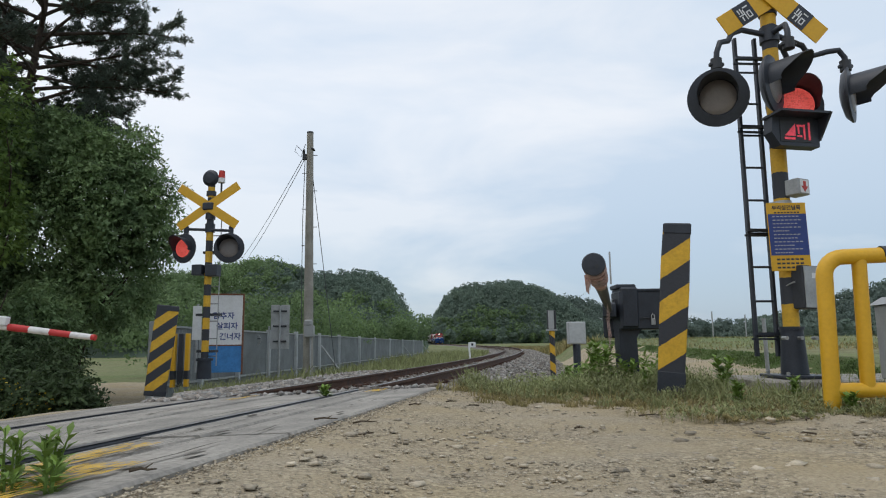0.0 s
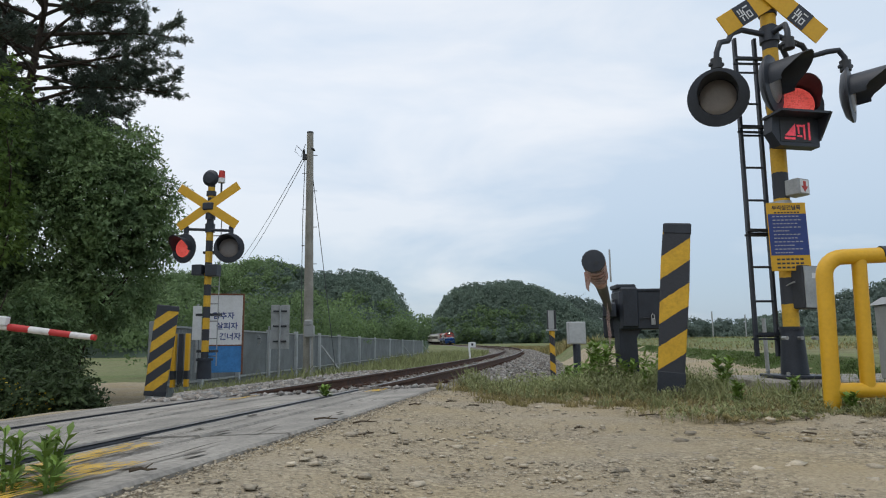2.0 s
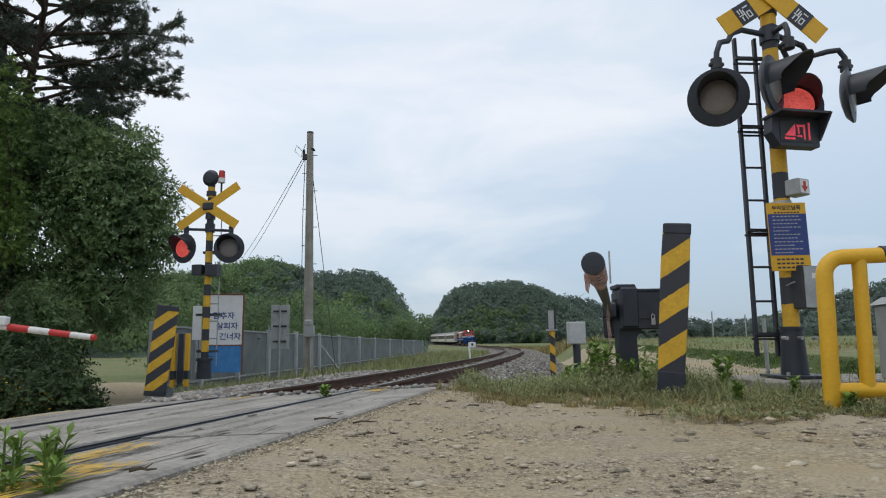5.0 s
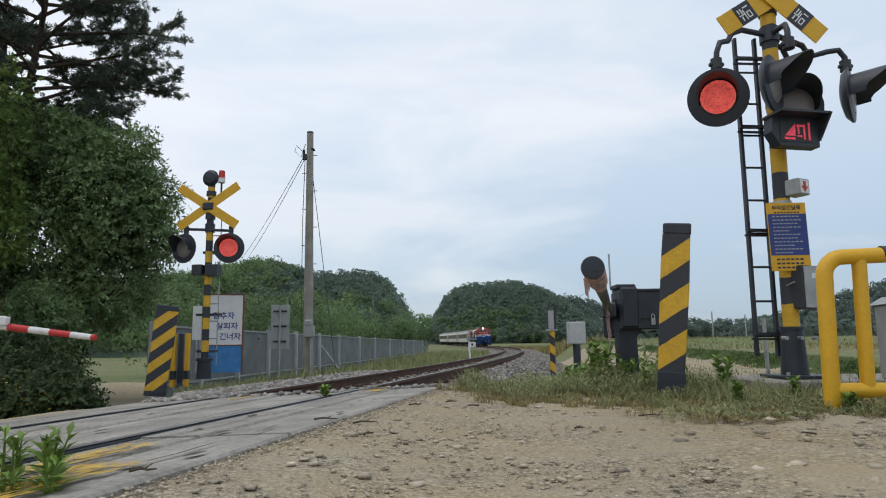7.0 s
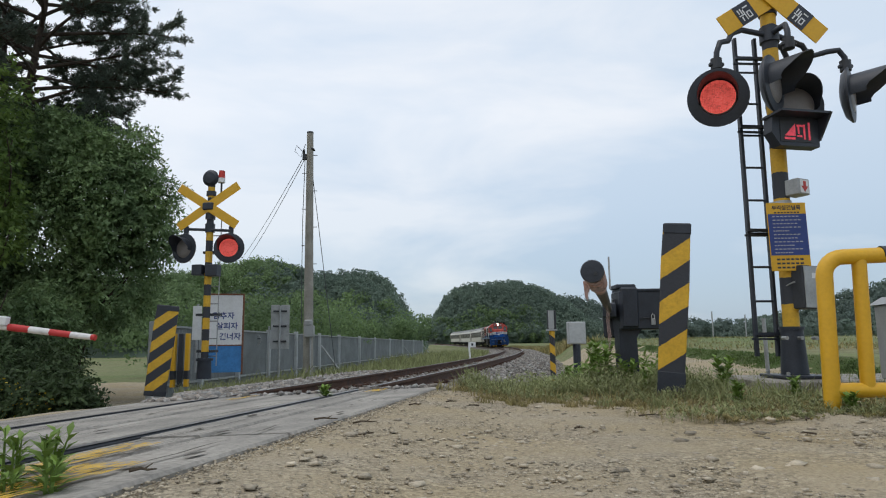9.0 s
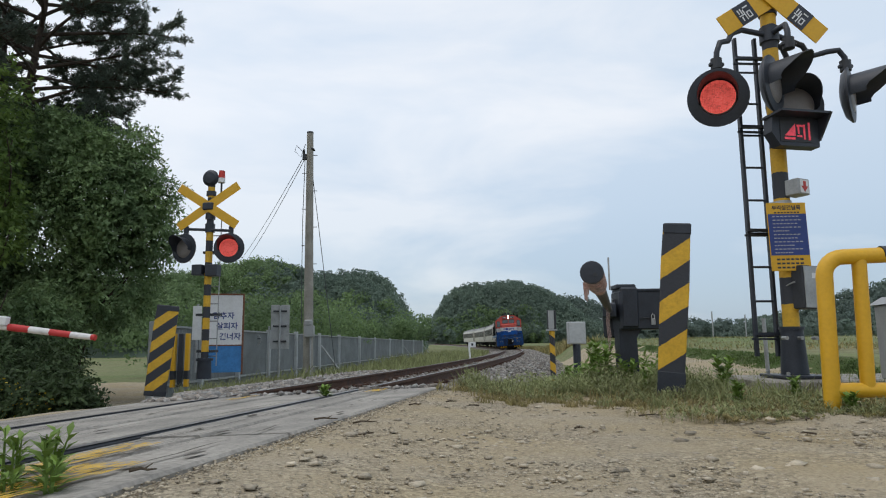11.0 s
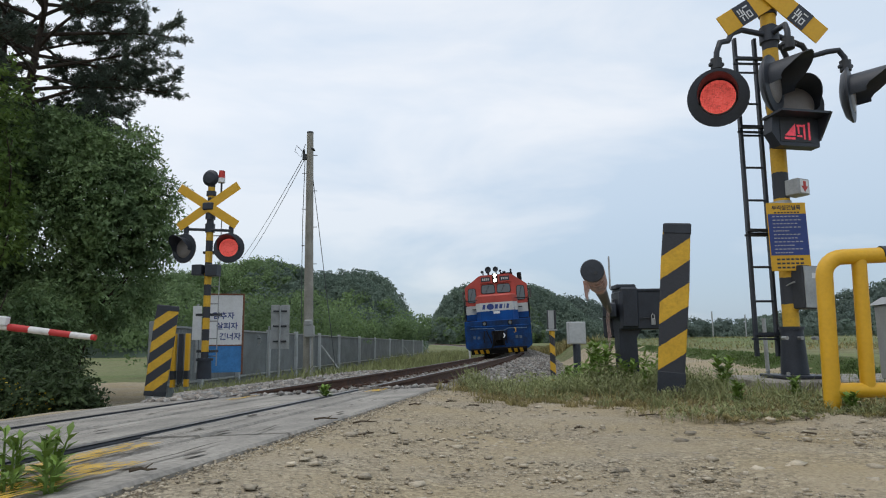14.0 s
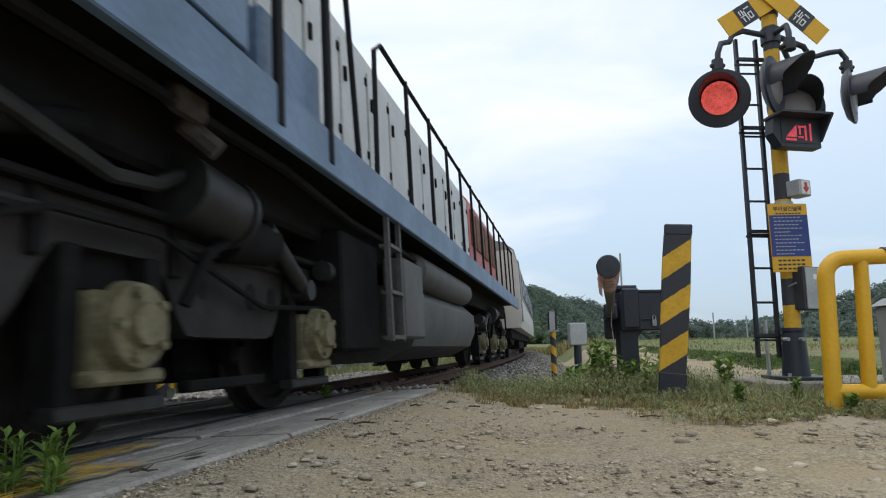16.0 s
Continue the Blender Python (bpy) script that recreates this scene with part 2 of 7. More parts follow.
# train paint
T_BLUE = mat("locomotive_blue", (0.003, 0.075, 0.31), 0.45, var=0.18, scale=1.1, fine=14, bump=0.03, tint=(0.004, 0.040, 0.16), spec=0.18)
T_PILOT = mat("grimy_pilot_blue", (0.004, 0.052, 0.20), 0.5, var=0.4, scale=2.2, fine=16, bump=0.05, tint=(0.010, 0.028, 0.075), spec=0.2)
T_ORANGE = mat("locomotive_orange_red", (0.50, 0.072, 0.052), 0.45, var=0.2, scale=1.5, fine=22, bump=0.04)
T_WHITE = mat("locomotive_white", (0.58, 0.58, 0.57), 0.45, var=0.15, scale=1.4, fine=22, bump=0.04)
T_SILL = mat("grimy_blue_grey_sill", (0.15, 0.235, 0.36), 0.5, var=0.3, scale=2, fine=22, bump=0.1)
T_DARK = mat("grimy_running_gear", (0.018, 0.017, 0.017), 0.85, 0.0, var=0.4, scale=3, fine=30, bump=0.25, spec=0.12)
T_TANK = mat("dusty_grey_tank", (0.125, 0.122, 0.116), 0.7, var=0.3, scale=1.5, fine=25, bump=0.1)
T_CREAM = mat("cream_axle_box", (0.23, 0.205, 0.115), 0.6, var=0.45, scale=7, fine=40, bump=0.2, tint=(0.16, 0.14, 0.08))
T_GLASS = mat("dark_cab_glass", (0.09, 0.11, 0.12), 0.08, var=0.1, scale=2, fine=20, bump=0, spec=0.8)
T_STEP = mat("rusty_brown_step", (0.22, 0.10, 0.06), 0.8, var=0.3)
T_ROOF = mat("coach_grey_roof", (0.25, 0.25, 0.24), 0.6, var=0.25, scale=1)
T_LIGHT = mat("lit_headlamp", (1.0, 0.96, 0.85), 0.3, var=0.0, bump=0, emit=7.0)
T_MARK = mat("faded_paint_mark", (0.05, 0.10, 0.22), 0.6, var=0.6, scale=18, fine=50, tint=(0.16, 0.19, 0.17))
STEPSTRIPE = striped("pilot_step_paint", 0, 0.5, 0.36, 0.5, other=2, phase=0.1)
RUBBER = mat("black_rubber_hose", (0.018, 0.019, 0.021), 0.85, spec=0.15)


# ---- mesh helpers ----
class Shape:
    """Gathers vertices and faces, then becomes one mesh."""

    def __init__(self):
        self.v, self.f = [], []

    def put(self, verts, faces, m=None):
        k = len(self.v)
        self.v += [tuple(m @ Vector(p)) for p in verts] if m else [tuple(p) for p in verts]
        self.f += [[k + i for i in q] for q in faces]
        return self

    def box(self, c, size, bev=0.0, m=None):
        x, y, z = (s / 2 for s in size)
        if not bev:
            v = [(c[0] + a * x, c[1] + b * y, c[2] + d * z) for a in (-1, 1) for b in (-1, 1) for d in (-1, 1)]
            return self.put(v, [(0, 1, 3, 2), (4, 6, 7, 5), (0, 4, 5, 1), (2, 3, 7, 6), (0, 2, 6, 4), (1, 5, 7, 3)], m)
        bev = min(bev, x * 0.49, y * 0.49, z * 0.49)
        hull = bmesh.new()
        for a in (-1, 1):
            for b in (-1, 1):
                for d in (-1, 1):
                    for q in ((0, 1, 1), (1, 0, 1), (1, 1, 0)):
                        hull.verts.new((c[0] + a * (x - bev * q[0]), c[1] + b * (y - bev * q[1]), c[2] + d * (z - bev * q[2])))
        bmesh.ops.convex_hull(hull, input=hull.verts)
        hull.verts.index_update()
        self.put([v.co for v in hull.verts], [[v.index for v in f.verts] for f in hull.faces], m)
        hull.free()
        return self

    def cyl(self, a, b, r0, r1=None, n=12, caps=True, m=None):
        a, b = Vector(a), Vector(b)
        r1 = r0 if r1 is None else r1
        q = (b - a).to_track_quat("Z", "Y")
        v = []
        for p, r in ((a, r0), (b, r1)):
            v += [p + q @ Vector((r * math.cos(2 * math.pi * i / n), r * math.sin(2 * math.pi * i / n), 0)) for i in range(n)]
        f = [(i, (i + 1) % n, n + (i + 1) % n, n + i) for i in range(n)]
        if caps:
            f += [tuple(range(n - 1, -1, -1)), tuple(range(n, 2 * n))]
        return self.put(v, f, m)

    def tube(self, pts, r, n=8, m=None):
        pts = [Vector(p) for p in pts]
        rings = []
        for i, p in enumerate(pts):
            d = (pts[min(i + 1, len(pts) - 1)] - pts[max(i - 1, 0)]).normalized()
            u = d.orthogonal().normalized() if i == 0 else (rings[-1][1] - d * rings[-1][1].dot(d)).normalized()
            rings.append((p, u, d.cross(u)))
        rr = r if isinstance(r, (list, tuple)) else [r] * len(pts)
        v = [p + (u * math.cos(2 * math.pi * k / n) + w * math.sin(2 * math.pi * k / n)) * rr[i]
             for i, (p, u, w) in enumerate(rings) for k in range(n)]
        f = [(i * n + k, i * n + (k + 1) % n, (i + 1) * n + (k + 1) % n, (i + 1) * n + k) for i in range(len(pts) - 1) for k in range(n)]
        f += [tuple(range(n - 1, -1, -1)), tuple(range((len(pts) - 1) * n, len(pts) * n))]
        return self.put(v, f, m)

    def prism(self, poly, a, b, axis="y", m=None):
        """A polygon of (x, z) pushed along y, of (y, z) along x, or of (x, y) along z."""
        mk = {"y": lambda p, t: (p[0], t, p[1]), "x": lambda p, t: (t, p[0], p[1]), "z": lambda p, t: (p[0], p[1], t)}[axis]
        n = len(poly)
        v = [mk(p, a) for p in poly] + [mk(p, b) for p in poly]
        f = [(i, (i + 1) % n, n + (i + 1) % n, n + i) for i in range(n)] + [tuple(range(n - 1, -1, -1)), tuple(range(n, 2 * n))]
        return self.put(v, f, m)

    def lathe(self, profile, n=24, m=None):
        """(radius, height) pairs turned about z."""
        v = [(r * math.cos(2 * math.pi * k / n), r * math.sin(2 * math.pi * k / n), h) for r, h in profile for k in range(n)]
        f = [(i * n + k, i * n + (k + 1) % n, (i + 1) * n + (k + 1) % n, (i + 1) * n + k) for i in range(len(profile) - 1) for k in range(n)]
        f += [tuple(range(n - 1, -1, -1)), tuple(range((len(profile) - 1) * n, len(profile) * n))]
        return self.put(v, f, m)

    def mesh(self, name, material, smooth=False):
        me = bpy.data.meshes.new(name)
        me.from_pydata(self.v, [], self.f)
        b = bmesh.new()
        b.from_mesh(me)
        bmesh.ops.recalc_face_normals(b, faces=b.faces)
        b.to_mesh(me)
        b.free()
        me.materials.append(material)
        if smooth:
            me.polygons.foreach_set("use_smooth", [True] * len(me.polygons))
            me.set_sharp_from_angle(angle=radians(40))
        return me


def part(name, shape, material, parent=None, label="", smooth=False):
    ob = new(name, shape.mesh(name, material, smooth))
    if parent is not None:
        ob.parent = parent
    if label:
        ob["label"] = label
    return ob


def thing(name, label, category, m=None, group="", kind=""):
    ob = new(name)
    if m is not None:
        ob.matrix_basis = m
    return tagged(ob, label, category, group, kind)


def writing(name, text, size, material, parent, m, label=""):
    cu = bpy.data.curves.new(name, "FONT")
    cu.offset = size * 0.02
    cu.body, cu.size, cu.extrude, cu.align_x, cu.align_y = text, size, 0.001, "CENTER", "CENTER"
    tmp = new(name + "_curve", cu)
    me = bpy.data.meshes.new_from_object(tmp.evaluated_get(bpy.context.evaluated_depsgraph_get()))
    bpy.data.objects.remove(tmp)
    me.materials.clear()
    me.materials.append(material)
    ob = new(name, me)
    ob.parent, ob.matrix_basis = parent, m
    if label:
        ob["label"] = label
    return ob


def mesh_np(name, verts, faces, material):
    """Mesh from arrays of vertices (n, 3) and equal-sided faces (m, k)."""
    me = bpy.data.meshes.new(name)
    k = faces.shape[1]
    me.vertices.add(len(verts))
    me.vertices.foreach_set("co", verts.astype(np.float32).ravel())
    me.loops.add(faces.size)
    me.loops.foreach_set("vertex_index", faces.astype(np.int32).ravel())
    me.polygons.add(len(faces))
    me.polygons.foreach_set("loop_start", np.arange(0, faces.size, k, dtype=np.int32))
    me.update(calc_edges=True)
    me.materials.append(material)
    return me


def leaf_cloud(name, centres, size, material, rng, aspect=0.55, droop=0.0):
    """A diamond-shaped leaf at every centre, turned at random."""
    n = len(centres)
    # blades lie mostly level, as leaves turn to the sky
    up_ = rng.normal(size=(n, 3)) * 0.75 + np.array([0, 0, 0.9])
    a = np.cross(up_, rng.normal(size=(n, 3)))
    a[:, 2] -= droop
    a /= np.linalg.norm(a, axis=1)[:, None] + 1e-9
    b = np.cross(a, up_)
    b /= np.linalg.norm(b, axis=1)[:, None] + 1e-9
    s = (size * rng.uniform(0.6, 1.4, n))[:, None] if np.isscalar(size) else size[:, None]
    v = np.stack([centres - a * s, centres + b * s * aspect - a * s * 0.1, centres + a * s, centres - b * s * aspect - a * s * 0.1], 1).reshape(-1, 3)
    return mesh_np(name, v, np.arange(4 * n).reshape(n, 4), material)


def rocks(name, centres, sizes, material, rng, flat=0.7):
    """Small irregular stones (a distorted octahedron with bevelled look: 8 corners, 12 triangles) joined in one mesh."""
    base = np.array([(x, y, z) for x in (-1, 1) for y in (-1, 1) for z in (-1, 1)], float) * 0.62
    tri = np.array([(0, 1, 3), (0, 3, 2), (4, 6, 7), (4, 7, 5), (0, 4, 5), (0, 5, 1), (2, 3, 7), (2, 7, 6), (0, 2, 6), (0, 6, 4), (1, 5, 7), (1, 7, 3)])
    n = len(centres)
    v = base[None] * rng.uniform(0.55, 1.3, (n, 8, 3))
    q = rng.normal(size=(n, 3, 3))
    q, _ = np.linalg.qr(q)
    v = np.einsum("nij,nkj->nki", q, v) * np.array(sizes)[:, None, None] * 0.5
    v[:, :, 2] *= flat
    v += np.array(centres)[:, None, :]
    f = (tri[None] + (np.arange(n) * 8)[:, None, None]).reshape(-1, 3)
    return mesh_np(name, v.reshape(-1, 3), f, material)


# ---- the railway line: a curve that falls away from the crossing ----
STEP = 0.25
LINE_S = np.arange(-40, 330, STEP)
_k = np.interp(LINE_S, [-10, 30, 70, 110, 160, 260], [-0.001812, -0.001746, -0.001861, -0.002217, -0.001146, 0.000248])
_th = np.concatenate([[0], np.cumsum((_k[1:] + _k[:-1]) / 2 * STEP)])
_th += 0.209029 - np.interp(0, LINE_S, _th)
_dx, _dy = np.sin(_th), np.cos(_th)
_x = np.concatenate([[0], np.cumsum((_dx[1:] + _dx[:-1]) / 2 * STEP)])
_y = np.concatenate([[0], np.cumsum((_dy[1:] + _dy[:-1]) / 2 * STEP)])
_x += -2.894599 * math.cos(0.209029) - np.interp(0, LINE_S, _x)
_y += 2.894599 * math.sin(0.209029) - np.interp(0, LINE_S, _y)
_z = 0.0278 - 0.01041 * LINE_S + 0.00002612 * LINE_S ** 2
CANT = 0.080331 / 1.507


def line_at(s):
    """Centre of the rail heads' plane, the way along (away from the crossing), to the right, and up."""
    c = Vector([float(np.interp(s, LINE_S, a)) for a in (_x, _y, _z)])
    th = float(np.interp(s, LINE_S, _th))
    ahead = Vector((math.sin(th), math.cos(th), -0.01041 + 0.00005224 * s)).normalized()
    right = Vector((math.cos(th), -math.sin(th), CANT)).normalized()
    return c, ahead, right, right.cross(ahead)


def on_line(s, lat, up=0.0):
    c, a, r, u = line_at(s)
    return c + r * lat + u * up


def line_coords(x, y):
    """Distance along the line and to its right, for arrays of places."""
    sel = slice(None, None, 4)
    lx, ly, ls, lt = _x[sel], _y[sel], LINE_S[sel], _th[sel]
    s, lat = np.empty_like(x), np.empty_like(x)
    for i in range(0, len(x), 2000):
        px, py = x[i:i + 2000, None], y[i:i + 2000, None]
        j = np.argmin((px - lx) ** 2 + (py - ly) ** 2, 1)
        ex, ey = px[:, 0] - lx[j], py[:, 0] - ly[j]
        s[i:i + 2000] = ls[j] + ex * np.sin(lt[j]) + ey * np.cos(lt[j])
        lat[i:i + 2000] = ex * np.cos(lt[j]) - ey * np.sin(lt[j])
    return s, lat


def smooth(a, b, t):
    t = np.clip((t - a) / (b - a), 0, 1)
    return t * t * (3 - 2 * t)


DECK_END = 5.9


def lane_edge(y):
    """Where the lane beside the line ends against the field."""
    return 4.62 + 0.165 * (y - 7.8)


def ground_z(x, y):
    x, y = np.atleast_1d(np.asarray(x, float)), np.atleast_1d(np.asarray(y, float))
    s, lat = line_coords(x, y)
    z = np.interp(np.clip(s, -30, 320), LINE_S, _z)
    open_ = smooth(DECK_END - 0.3, DECK_END + 1.6, s)
    plane = CANT * np.clip(lat, -2.0, 2.0)
    # at the crossing the ground meets the deck; beyond it falls away from the ballast shoulders
    cross_ = plane - 0.035 - 0.30 * smooth(-1.9, -4.2, lat) - 0.085 * smooth(1.62, 2.6, lat)
    foot = smooth(1.75, 3.0, np.abs(lat))
    foot = np.where((lat < 0) & (s < 24), smooth(3.4, 5.2, -lat) * smooth(24, 16, s) + foot * smooth(16, 24, s), foot)
    open_z = plane - 0.20 - 0.36 * foot
    near_right = smooth(11, 6, s) * smooth(1.9, 3.2, lat)
    open_z = open_z * (1 - near_right) + near_right * 0.03
    open_z = np.where(lat < -1.6, open_z - 0.10 * smooth(-1.6, -5, lat), open_z)
    zz = z + cross_ * (1 - open_) + open_z * open_
    far = smooth(60, 160, np.hypot(x, y))
    zz = zz * (1 - far) + far * (-1.25)
    # a sandy lane beside the line, and the field a grassy step above it
    lane = smooth(3.0, 4.4, lat) * smooth(5.5, 8, y) * smooth(90, 35, y)
    zz = zz * (1 - lane)
    zz = zz + 0.19 * smooth(0, 0.3, x - lane_edge(y)) * smooth(6.2, 7.6, y) * smooth(120, 50, y)
    zz = zz + 0.22 * smooth(8, 12, x) * smooth(20, 28, y) * smooth(70, 45, y) * smooth(34, 20, x)
    return zz


# ---- ground ----
def grid_axis(parts):
    v = [parts[0][0]]
    for a, b, st in parts:
        v += list(np.arange(a + st, b + st * 0.5, st))
    return np.array(v)


def make_ground():
    gx = grid_axis([(-2500, -400, 350), (-400, -60, 34), (-60, -14, 3), (-14, -6, 0.5), (-6, 7, 0.13), (7, 16, 0.5), (16, 60, 3), (60, 400, 34), (400, 2500, 350)])
    gy = grid_axis([(-2500, -400, 350), (-400, -40, 40), (-40, -4, 3), (-4, 1, 0.4), (1, 9, 0.13), (9, 26, 0.5), (26, 80, 2), (80, 400, 20), (400, 4000, 400)])
    X, Y = np.meshgrid(gx, gy)
    x, y = X.ravel(), Y.ravel()
    z = ground_z(x, y)
    rel = np.array([noise.fractal(Vector((a * 0.9, b * 0.9, 0)), 1.0, 2.0, 4) for a, b in zip(x, y)])
    fine = np.array([noise.noise(Vector((a * 5, b * 5, 3))) for a, b in zip(x, y)])
    s, lat = line_coords(x, y)
    keep = smooth(2.0, 3.2, np.abs(lat))
    z = z + (rel * 0.035 + fine * 0.012) * np.where(s < DECK_END + 1, keep, 1.0)
    z = z - np.where((s < DECK_END) & (np.abs(lat) < 1.48), 0.12, 0.0)
    nx, ny = len(gx), len(gy)
    i = (np.arange(ny - 1)[:, None] * nx + np.arange(nx - 1)[None]).ravel()
    f = np.stack([i, i + 1, i + nx + 1, i + nx], 1)
    me = mesh_np("ground", np.stack([x, y, z], 1), f, SAND)
    me.materials.append(FIELD)
    me.materials.append(BED)
    me.materials.append(TURFBED)
    cx, cy = (X[:-1, :-1] + X[1:, 1:]).ravel() / 2, (Y[:-1, :-1] + Y[1:, 1:]).ravel() / 2
    s, lat = line_coords(cx, cy)
    n1 = np.array([noise.noise(Vector((a * 0.8, b * 0.8, 7))) for a, b in zip(cx, cy)])
    idx = np.ones(len(cx), int)
    lane = (cx < lane_edge(cy) + 0.05) & (cy > 5) & (cy < 34)
    idx[(lat > 1.4) & (s < 6.6 + n1) & (cx < 40)] = 0
    idx[lane & (lat > 3.0 + 0.4 * n1)] = 0
    idx[(cx > lane_edge(cy) + 0.05) & (cy > 6.6)] = 1
    idx[(cx > lane_edge(cy) + 0.02) & (cx < lane_edge(cy) + 0.42) & (cy > 6.6) & (cy < 60)] = 3
    far_road = (lat < -1.5) & (s < 7.3 + n1 * 0.5) & (s > -9) & (lat > -30)
    idx[far_road] = 0
    idx[(cx < -0.44 * cy) & (cx > -0.66 * cy) & (cy > 8) & (cy < 24)] = 0
    idx[(s > 5.6) & (np.abs(lat) < 2.7 + 0.3 * n1) & (s < 300) & (lat > -1.6 - 0.5 * (s - 6.0)) & (lat < 1.5 + 0.55 * (s - 5.9))] = 2
    idx[(s > 5.6) & (s < 18) & (lat < 0) & (lat > -4.3 + 0.4 * n1) & (lat > -1.6 - 0.5 * (s - 6.0))] = 2
    me.polygons.foreach_set("material_index", idx.astype(np.int32))
    me.polygons.foreach_set("use_smooth", [True] * len(me.polygons))
    tagged(new("ground", me), "pale sandy gravel ground passing into green fields", "ground", kind="structure")


make_ground()
RNG = np.random.default_rng(4)


def strip(pts_a, pts_b):
    sh = Shape()
    n = len(pts_a)
    return sh.put(list(pts_a) + list(pts_b), [(i, i + 1, n + i + 1, n + i) for i in range(n - 1)])


# ---- crossing deck and track ----
def deck_panel(name, s0, s1, l0, l1, parent, material=CONCRETE, top=-0.004, thick=0.12):
    """A slab that follows the line, with worn edges."""
    ss = np.linspace(s0, s1, 8)
    sh = Shape()
    e = 0.012
    prof = [(l0, top - thick), (l0, top - e), (l0 + e, top), (l1 - e, top), (l1, top - e), (l1, top - thick)]
    v = [on_line(s, a, b) for s in ss for a, b in prof]
    k = len(prof)
    f = [(i * k + j, i * k + (j + 1) % k, (i + 1) * k + (j + 1) % k, (i + 1) * k + j) for i in range(len(ss) - 1) for j in range(k)]
    f += [tuple(range(k - 1, -1, -1)), tuple(range((len(ss) - 1) * k, len(ss) * k))]
    sh.put(v, f)
    return part(name, sh, material, parent)


deck = thing("crossing_deck", "cracked grey concrete level crossing deck flush with rails", "crossing deck", kind="structure")
cuts = [-9.0, -4.6, -0.9, 2.7, DECK_END]
for a_, b_ in zip(cuts, cuts[1:]):
    for l0, l1 in ((-1.62, -0.83), (-0.63, 0.015), (0.035, 0.63), (0.83, 1.165), (1.185, 1.62)):
        j = RNG.uniform(-0.006, 0.004)
        deck_panel("panel", a_ + 0.012, b_ - 0.012, l0 + RNG.uniform(0, 0.012), l1 - RNG.uniform(0, 0.012), deck, top=-0.006 + j)
# cracks and chips as thin dark strips on the slabs, and worn yellow paint
CRACK = mat("dark_deck_marks", (0.10, 0.088, 0.072), 1.0, bump=0.2)
for k in range(64):
    s, l = RNG.uniform(-1.5, 5.0), RNG.choice([RNG.uniform(-0.6, 0.6), RNG.uniform(0.85, 1.5), RNG.uniform(-1.5, -0.85)])
    n = RNG.integers(5, 14)
    pts, w = [], RNG.uniform(0.002, 0.007)
    for i in range(n):
        pts.append((s, l))
        s, l = min(s + RNG.uniform(0.06, 0.2), 5.85), l + RNG.normal() * 0.011
    c = strip([on_line(a, b - w * (0.3 + math.sin(math.pi * i / (n - 1))), 0.002) for i, (a, b) in enumerate(pts)],
              [on_line(a, b + w * (0.3 + math.sin(math.pi * i / (n - 1))), 0.002) for i, (a, b) in enumerate(pts)])
    part("crack", c, CRACK, deck)


for k in range(70):
    # small flat dark marks for pits in the concrete
    s, l = RNG.uniform(0.8, 5.7), RNG.choice([RNG.uniform(-0.6, 0.6), RNG.uniform(0.85, 1.58), RNG.uniform(-1.55, -0.85)])
    ln, w = RNG.uniform(0.02, 0.07), RNG.uniform(0.008, 0.022)
    ring = [(s + ln * math.cos(q) * RNG.uniform(0.7, 1.2), l + w * math.sin(q) * RNG.uniform(0.7, 1.2)) for q in np.linspace(0, 2 * math.pi, 10)[:-1]]
    part("pit", Shape().put([on_line(u, v, 0.0025) for u, v in ring], [tuple(range(9))]), CRACK, deck)


def paint_patch(s0, s1, l0, l1, seed):
    r = np.random.default_rng(seed)
    # flakes of paint left between worn streaks that run along the line
    sh, w = Shape(), 0.012
    for q in np.arange(l0, l1, w):
        s = s0 + r.uniform(0, 0.12)
        while s < s1:
            ln = min(r.uniform(0.05, 0.30), s1 - s)
            if r.random() < 0.92 and ln > 0.02:
                c = [(s, q + w * 0.5), (s + ln * 0.3, q), (s + ln * 0.8, q + w * r.uniform(0, 0.3)), (s + ln, q + w * 0.5), (s + ln * 0.7, q + w), (s + ln * 0.2, q + w * r.uniform(0.8, 1.05))]
                sh.put([on_line(u, v, 0.0045) for u, v in c], [tuple(range(6))])
            s += ln + r.uniform(0.0, 0.06)
    part("paint_mark", sh, OLDYELLOW, deck, "worn flaking yellow paint mark")


paint_patch(1.7, 2.45, 0.98, 1.15, 1)
paint_patch(1.0, 1.95, 1.22, 1.45, 2)
paint_patch(5.3, 5.85, -0.30, -0.18, 3)
paint_patch(5.4, 5.85, 1.0, 1.14, 4)


def rail_shape(lat, s0, s1):
    prof = [(-0.07, -0.16), (0.07, -0.16), (0.07, -0.145), (0.012, -0.12), (0.012, -0.045), (0.034, -0.033), (0.034, -0.012), (0.022, -0.001),
            (-0.022, -0.001), (-0.034, -0.012), (-0.034, -0.033), (-0.012, -0.045), (-0.012, -0.12), (-0.07, -0.145)]
    ss = np.arange(s0, s1 + 0.01, 1.0)
    v = [on_line(s, lat + a, b) for s in ss for a, b in prof]
    k = len(prof)
    f = [(i * k + j, i * k + (j + 1) % k, (i + 1) * k + (j + 1) % k, (i + 1) * k + j) for i in range(len(ss) - 1) for j in range(k)]
    return Shape().put(v, f)


def rail_head(lat, s0, s1):
    ss = np.arange(s0, s1 + 0.01, 1.0)
    return strip([on_line(s, lat - 0.031, 0.001) for s in ss], [on_line(s, lat + 0.031, 0.001) for s in ss])


